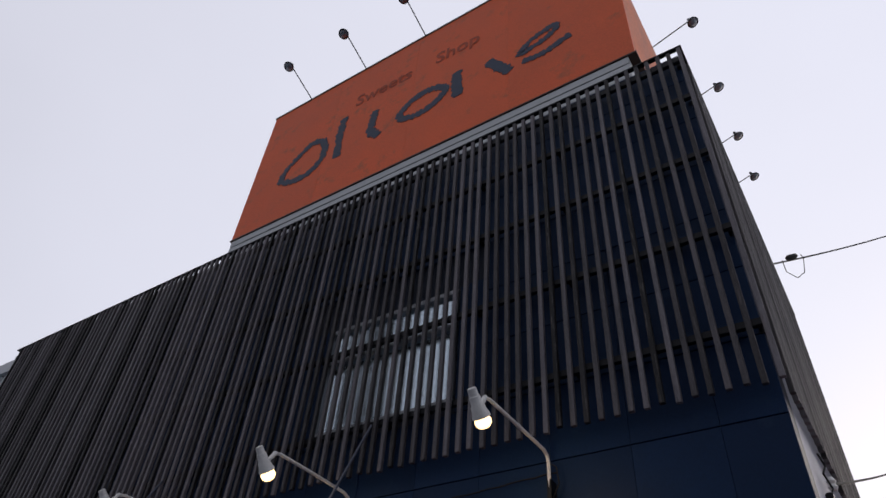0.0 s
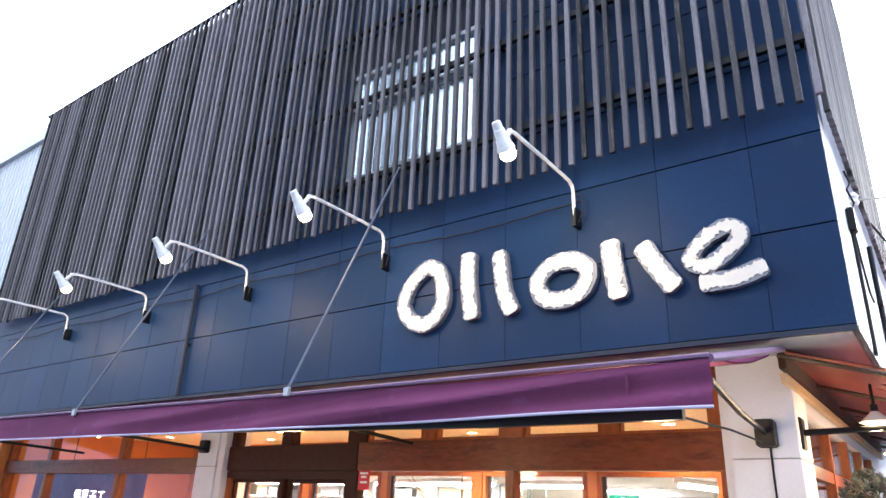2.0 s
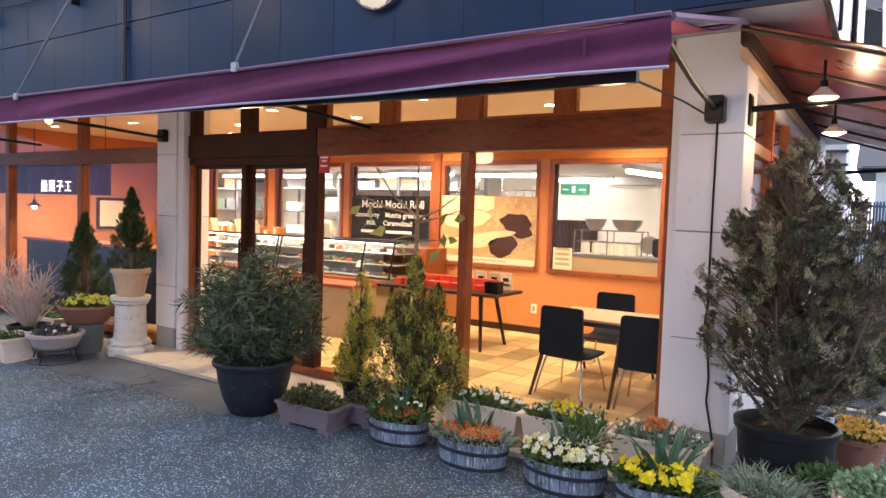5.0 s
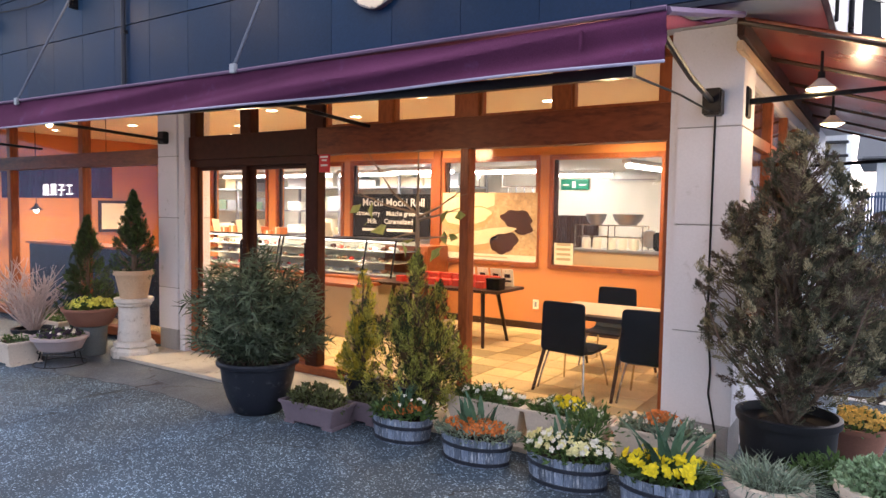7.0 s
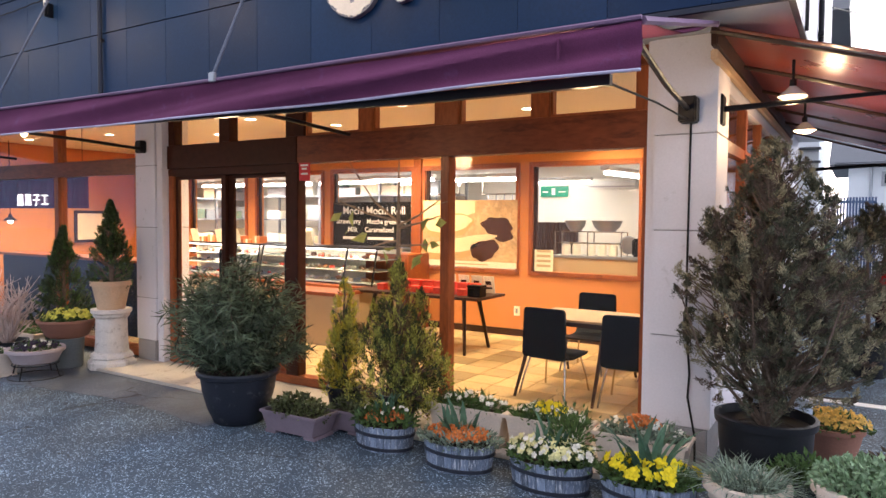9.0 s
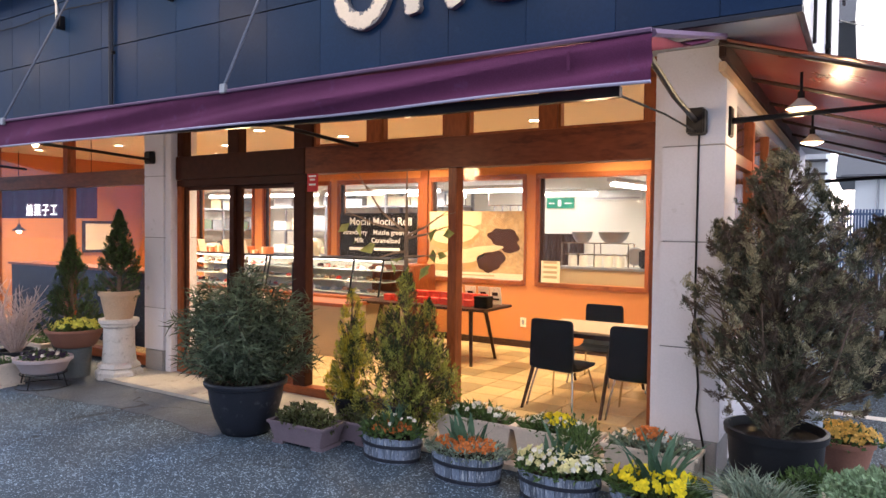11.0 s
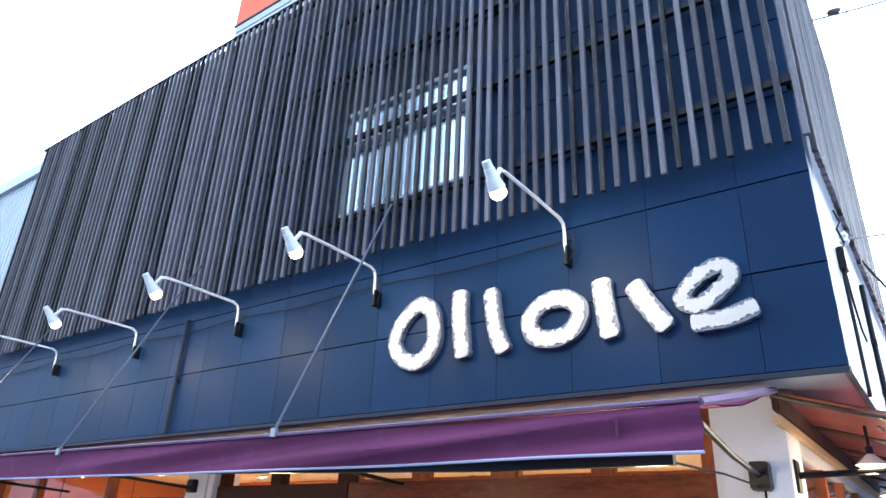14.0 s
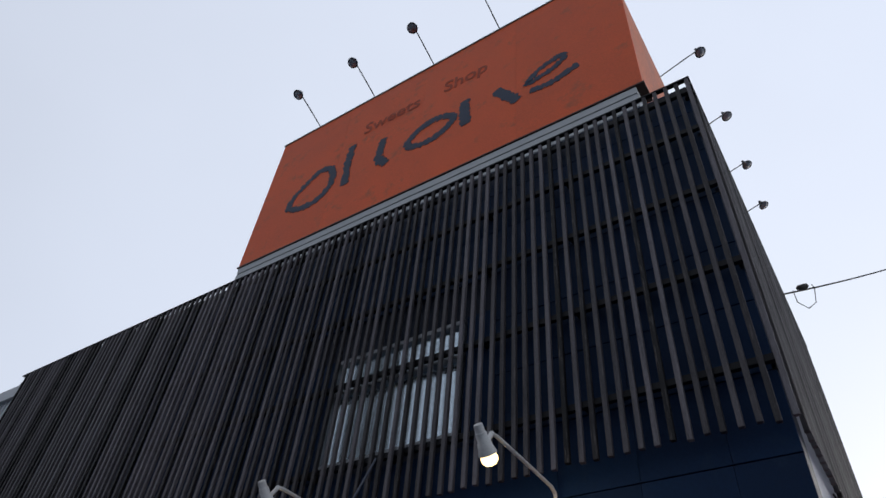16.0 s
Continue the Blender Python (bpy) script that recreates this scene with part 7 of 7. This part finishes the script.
# ---- surroundings ----


def house(name, label, x0, x1, y0, y1, h, wall, roof_h, wins, cat="house"):
    t = thing(name, label, cat, ((x0 + x1) / 2, (y0 + y1) / 2, 0))
    a, b = (x1 - x0) / 2, (y1 - y0) / 2
    part("wall", Mesh().box(-a, a, -b, b, 0, h), wall, t)
    if roof_h > 0:
        part("roof", Mesh().prism([(-b - 0.4, h), (b + 0.4, h), (0, h + roof_h)], "x", -a - 0.4, a + 0.4), "roof", t, "dark tiled roof")
    else:
        part("roof", Mesh().box(-a - 0.05, a + 0.05, -b - 0.05, b + 0.05, h, h + 0.2), "roof", t, "flat dark roof edge")
    for wx, wz, ww, wh in wins:
        w_ = part("window", Mesh().box(wx - ww / 2 - 0.06, wx + ww / 2 + 0.06, -b - 0.05, -b + 0.02, wz - 0.06, wz + wh + 0.06), "steel", t)
        part("pane", Mesh().box(wx - ww / 2, wx + ww / 2, -b - 0.06, -b - 0.051, wz, wz + wh), "darkglass", w_)
    return t


t = thing("neighbour_building", "pale grey ribbed-metal neighbouring building", "building", (-15.3, 5.5, 0))
part("wall", Mesh().box(-3.7, 3.7, -4.9, 4.5, 0, 8.3), "wallgrey", t)
rbm = Mesh()
for k in range(48):
    rbm.box(-3.7 + k * 0.155, -3.66 + k * 0.155, -4.93, -4.9, 0.2, 8.2)
part("ribbing", rbm, "wallgrey", t)
part("parapet", Mesh().box(-3.8, 3.8, -5.0, -4.7, 8.2, 8.45), "steel", t)
gh = house("house", "pale grey house beside the side street", -7.5, -0.33, 10, 12.2, 5.2, "wallgrey", 1.2, ())
for z in (2.62, 2.86):
    part("eave", Mesh().box(0.6, 3.62, -1.28, -1.101, z, z + 0.035), "roof", gh, "thin dark eave board")
wh = house("house", "low white house with dark eaves and a small window", 0.07, 7.0, 15, 20, 2.92, "housewhite", 1.5, ((-2.565, 2.47, 0.34, 0.22), (0.6, 1.0, 1.4, 1.4)))
part("eave", Mesh().box(-3.75, 3.8, -2.85, -2.501, 2.86, 2.96), "roof", wh, "dark gutter board")
part("downpipe", Mesh().tube([(-3.0, -2.53, 0), (-3.0, -2.53, 2.86)], 0.03, 6), "steel", wh)
fn = thing("fence", "dark blue-grey slatted fence before the white house", "fence", (0.05, 14.4, 0))
for z in (0.9, 2.0):
    part("rail", Mesh().box(-0.5, 0.6, 0.021, 0.06, z, z + 0.06), "bluewall", fn)
slat_f = Mesh().box(-0.022, 0.022, -0.012, 0.02, 0.0, 2.14).data("slat", M["bluewall"])
for k in range(18):
    part("slat", slat_f, "", fn, at=(-0.47 + k * 0.062, 0, 0))
house("house", "white rendered house down the street", 9, 18, 15, 22, 5.5, "housewhite", 2.0, ((-2, 3.4, 1.4, 1.0), (1.5, 3.4, 1.4, 1.0), (0, 1.0, 1.6, 1.3)))
# unseen blocks behind the camera, grey to keep the glass reflections dark
house("shop_building", "unseen two-storey blocks mirrored in the shop glass", -26, -10, -30, -22, 7, "plinth", 0, ())
house("shop_building", "unseen two-storey blocks mirrored in the shop glass", -9, 6, -31, -22, 6, "plinth", 1.5, ())
house("shop_building", "unseen two-storey blocks mirrored in the shop glass", 7, 24, -30, -22, 7.5, "plinth", 0, ())


# unseen block, added so the street window reflects dark blue instead of sky
house("shop_building", "unseen dark blue-grey block mirrored in the street window", -120, -30, -46, -36, 13, "bluewall", 0, ())


def car(label, loc, turn, paint, van):
    t = thing("parked_car", label, "car", loc, "parked cars", turn)
    L, W_, H = (1.8, 0.80, 1.75) if van else (2.1, 0.86, 1.45)
    prof = [(-L, 0.35), (-L, 0.75), (-L * 0.96, 0.95), (-L * 0.88, H * 0.93), (-L * 0.75, H), (L * 0.15, H), (L * 0.38, H * 0.93), (L * 0.62, 0.98), (L * 0.97, 0.82), (L, 0.6), (L, 0.35), (L * 0.5, 0.25), (-L * 0.5, 0.25)]
    bm = bmesh.new()
    lo = [bm.verts.new((x, -W_ + (0.12 if z > 1.0 else 0), z)) for x, z in prof]
    hi = [bm.verts.new((x, W_ - (0.12 if z > 1.0 else 0), z)) for x, z in prof]
    bm.faces.new(lo)
    bm.faces.new(hi[::-1])
    for k in range(len(prof)):
        bm.faces.new((lo[k], lo[(k + 1) % len(prof)], hi[(k + 1) % len(prof)], hi[k]))
    bmesh.ops.bevel(bm, geom=bm.edges[:], offset=0.06, segments=3, affect="EDGES", clamp_overlap=True)
    bm.verts.index_update()
    body = Mesh().add([v.co for v in bm.verts], [[v.index for v in f.verts] for f in bm.faces])
    bm.free()
    part("body", body, paint, t, smooth=True)
    part("side_window", Mesh().prism([(-L * 0.80, 1.02), (-L * 0.76, H * 0.9), (L * 0.2, H * 0.9), (L * 0.5, 1.02)], "y", -W_ + 0.05, -W_ + 0.07), "darkglass", t)
    part("rear_window", Mesh().box(-L * 0.97, -L * 0.90, -W_ + 0.2, W_ - 0.2, 1.0, H * 0.88, 0.01), "darkglass", t)
    for sy in (-1, 1):
        part("tail_light", Mesh().box(-L - 0.02, -L + 0.08, sy * (W_ - 0.16) - 0.08, sy * (W_ - 0.16) + 0.08, 0.72, 0.95, 0.02), "red_lens", t, "red tail light")
        for wx in (-L * 0.62, L * 0.62):
            wh = part("wheel", Mesh().lathe([(0.2, -0.09), (0.3, -0.09), (0.31, 0), (0.3, 0.09), (0.2, 0.09)], 24).moved(pose(wx, sy * (W_ - 0.08), 0.31, 90, 0, 0)), "rubber", t, smooth=True)
            part("rim", Mesh().lathe([(0.2, -0.07), (0.1, -0.095), (0.02, -0.1)], 18).moved(pose(wx, sy * (W_ - 0.08), 0.31, 90 if sy < 0 else 90, 0, 0)), "steel", wh)
    part("bumper", Mesh().box(-L - 0.05, -L + 0.1, -W_ + 0.05, W_ - 0.05, 0.38, 0.6, 0.03), paint, t)
    part("plate", Mesh().box(-L - 0.056, -L - 0.051, -0.16, 0.16, 0.62, 0.72), "chalk", t, "plain white plate")
    return t


car("dark maroon parked car seen from behind", (1.62, 7.75, 0), 82, "carpaint", False)
car("silver-white parked van beyond the maroon car", (1.95, 12.2, 0), 80, "carwhite", True)
hd = thing("hedge", "dark clipped hedge along the side street", "hedge", (-1.3, 9.0, 0))
rng2 = np.random.default_rng(9)
hp = rng2.uniform((-1.2, -0.5, 0.1), (1.2, 0.5, 1.25), (9000, 3))
part("leafage", leaf_data(sprays(hp, rng2.normal(0, 1, (9000, 3)), 0.09, 0.035, 0.3, 0.3, 91), "leafage", "thuja_dark"), "", hd, kind="stuff")
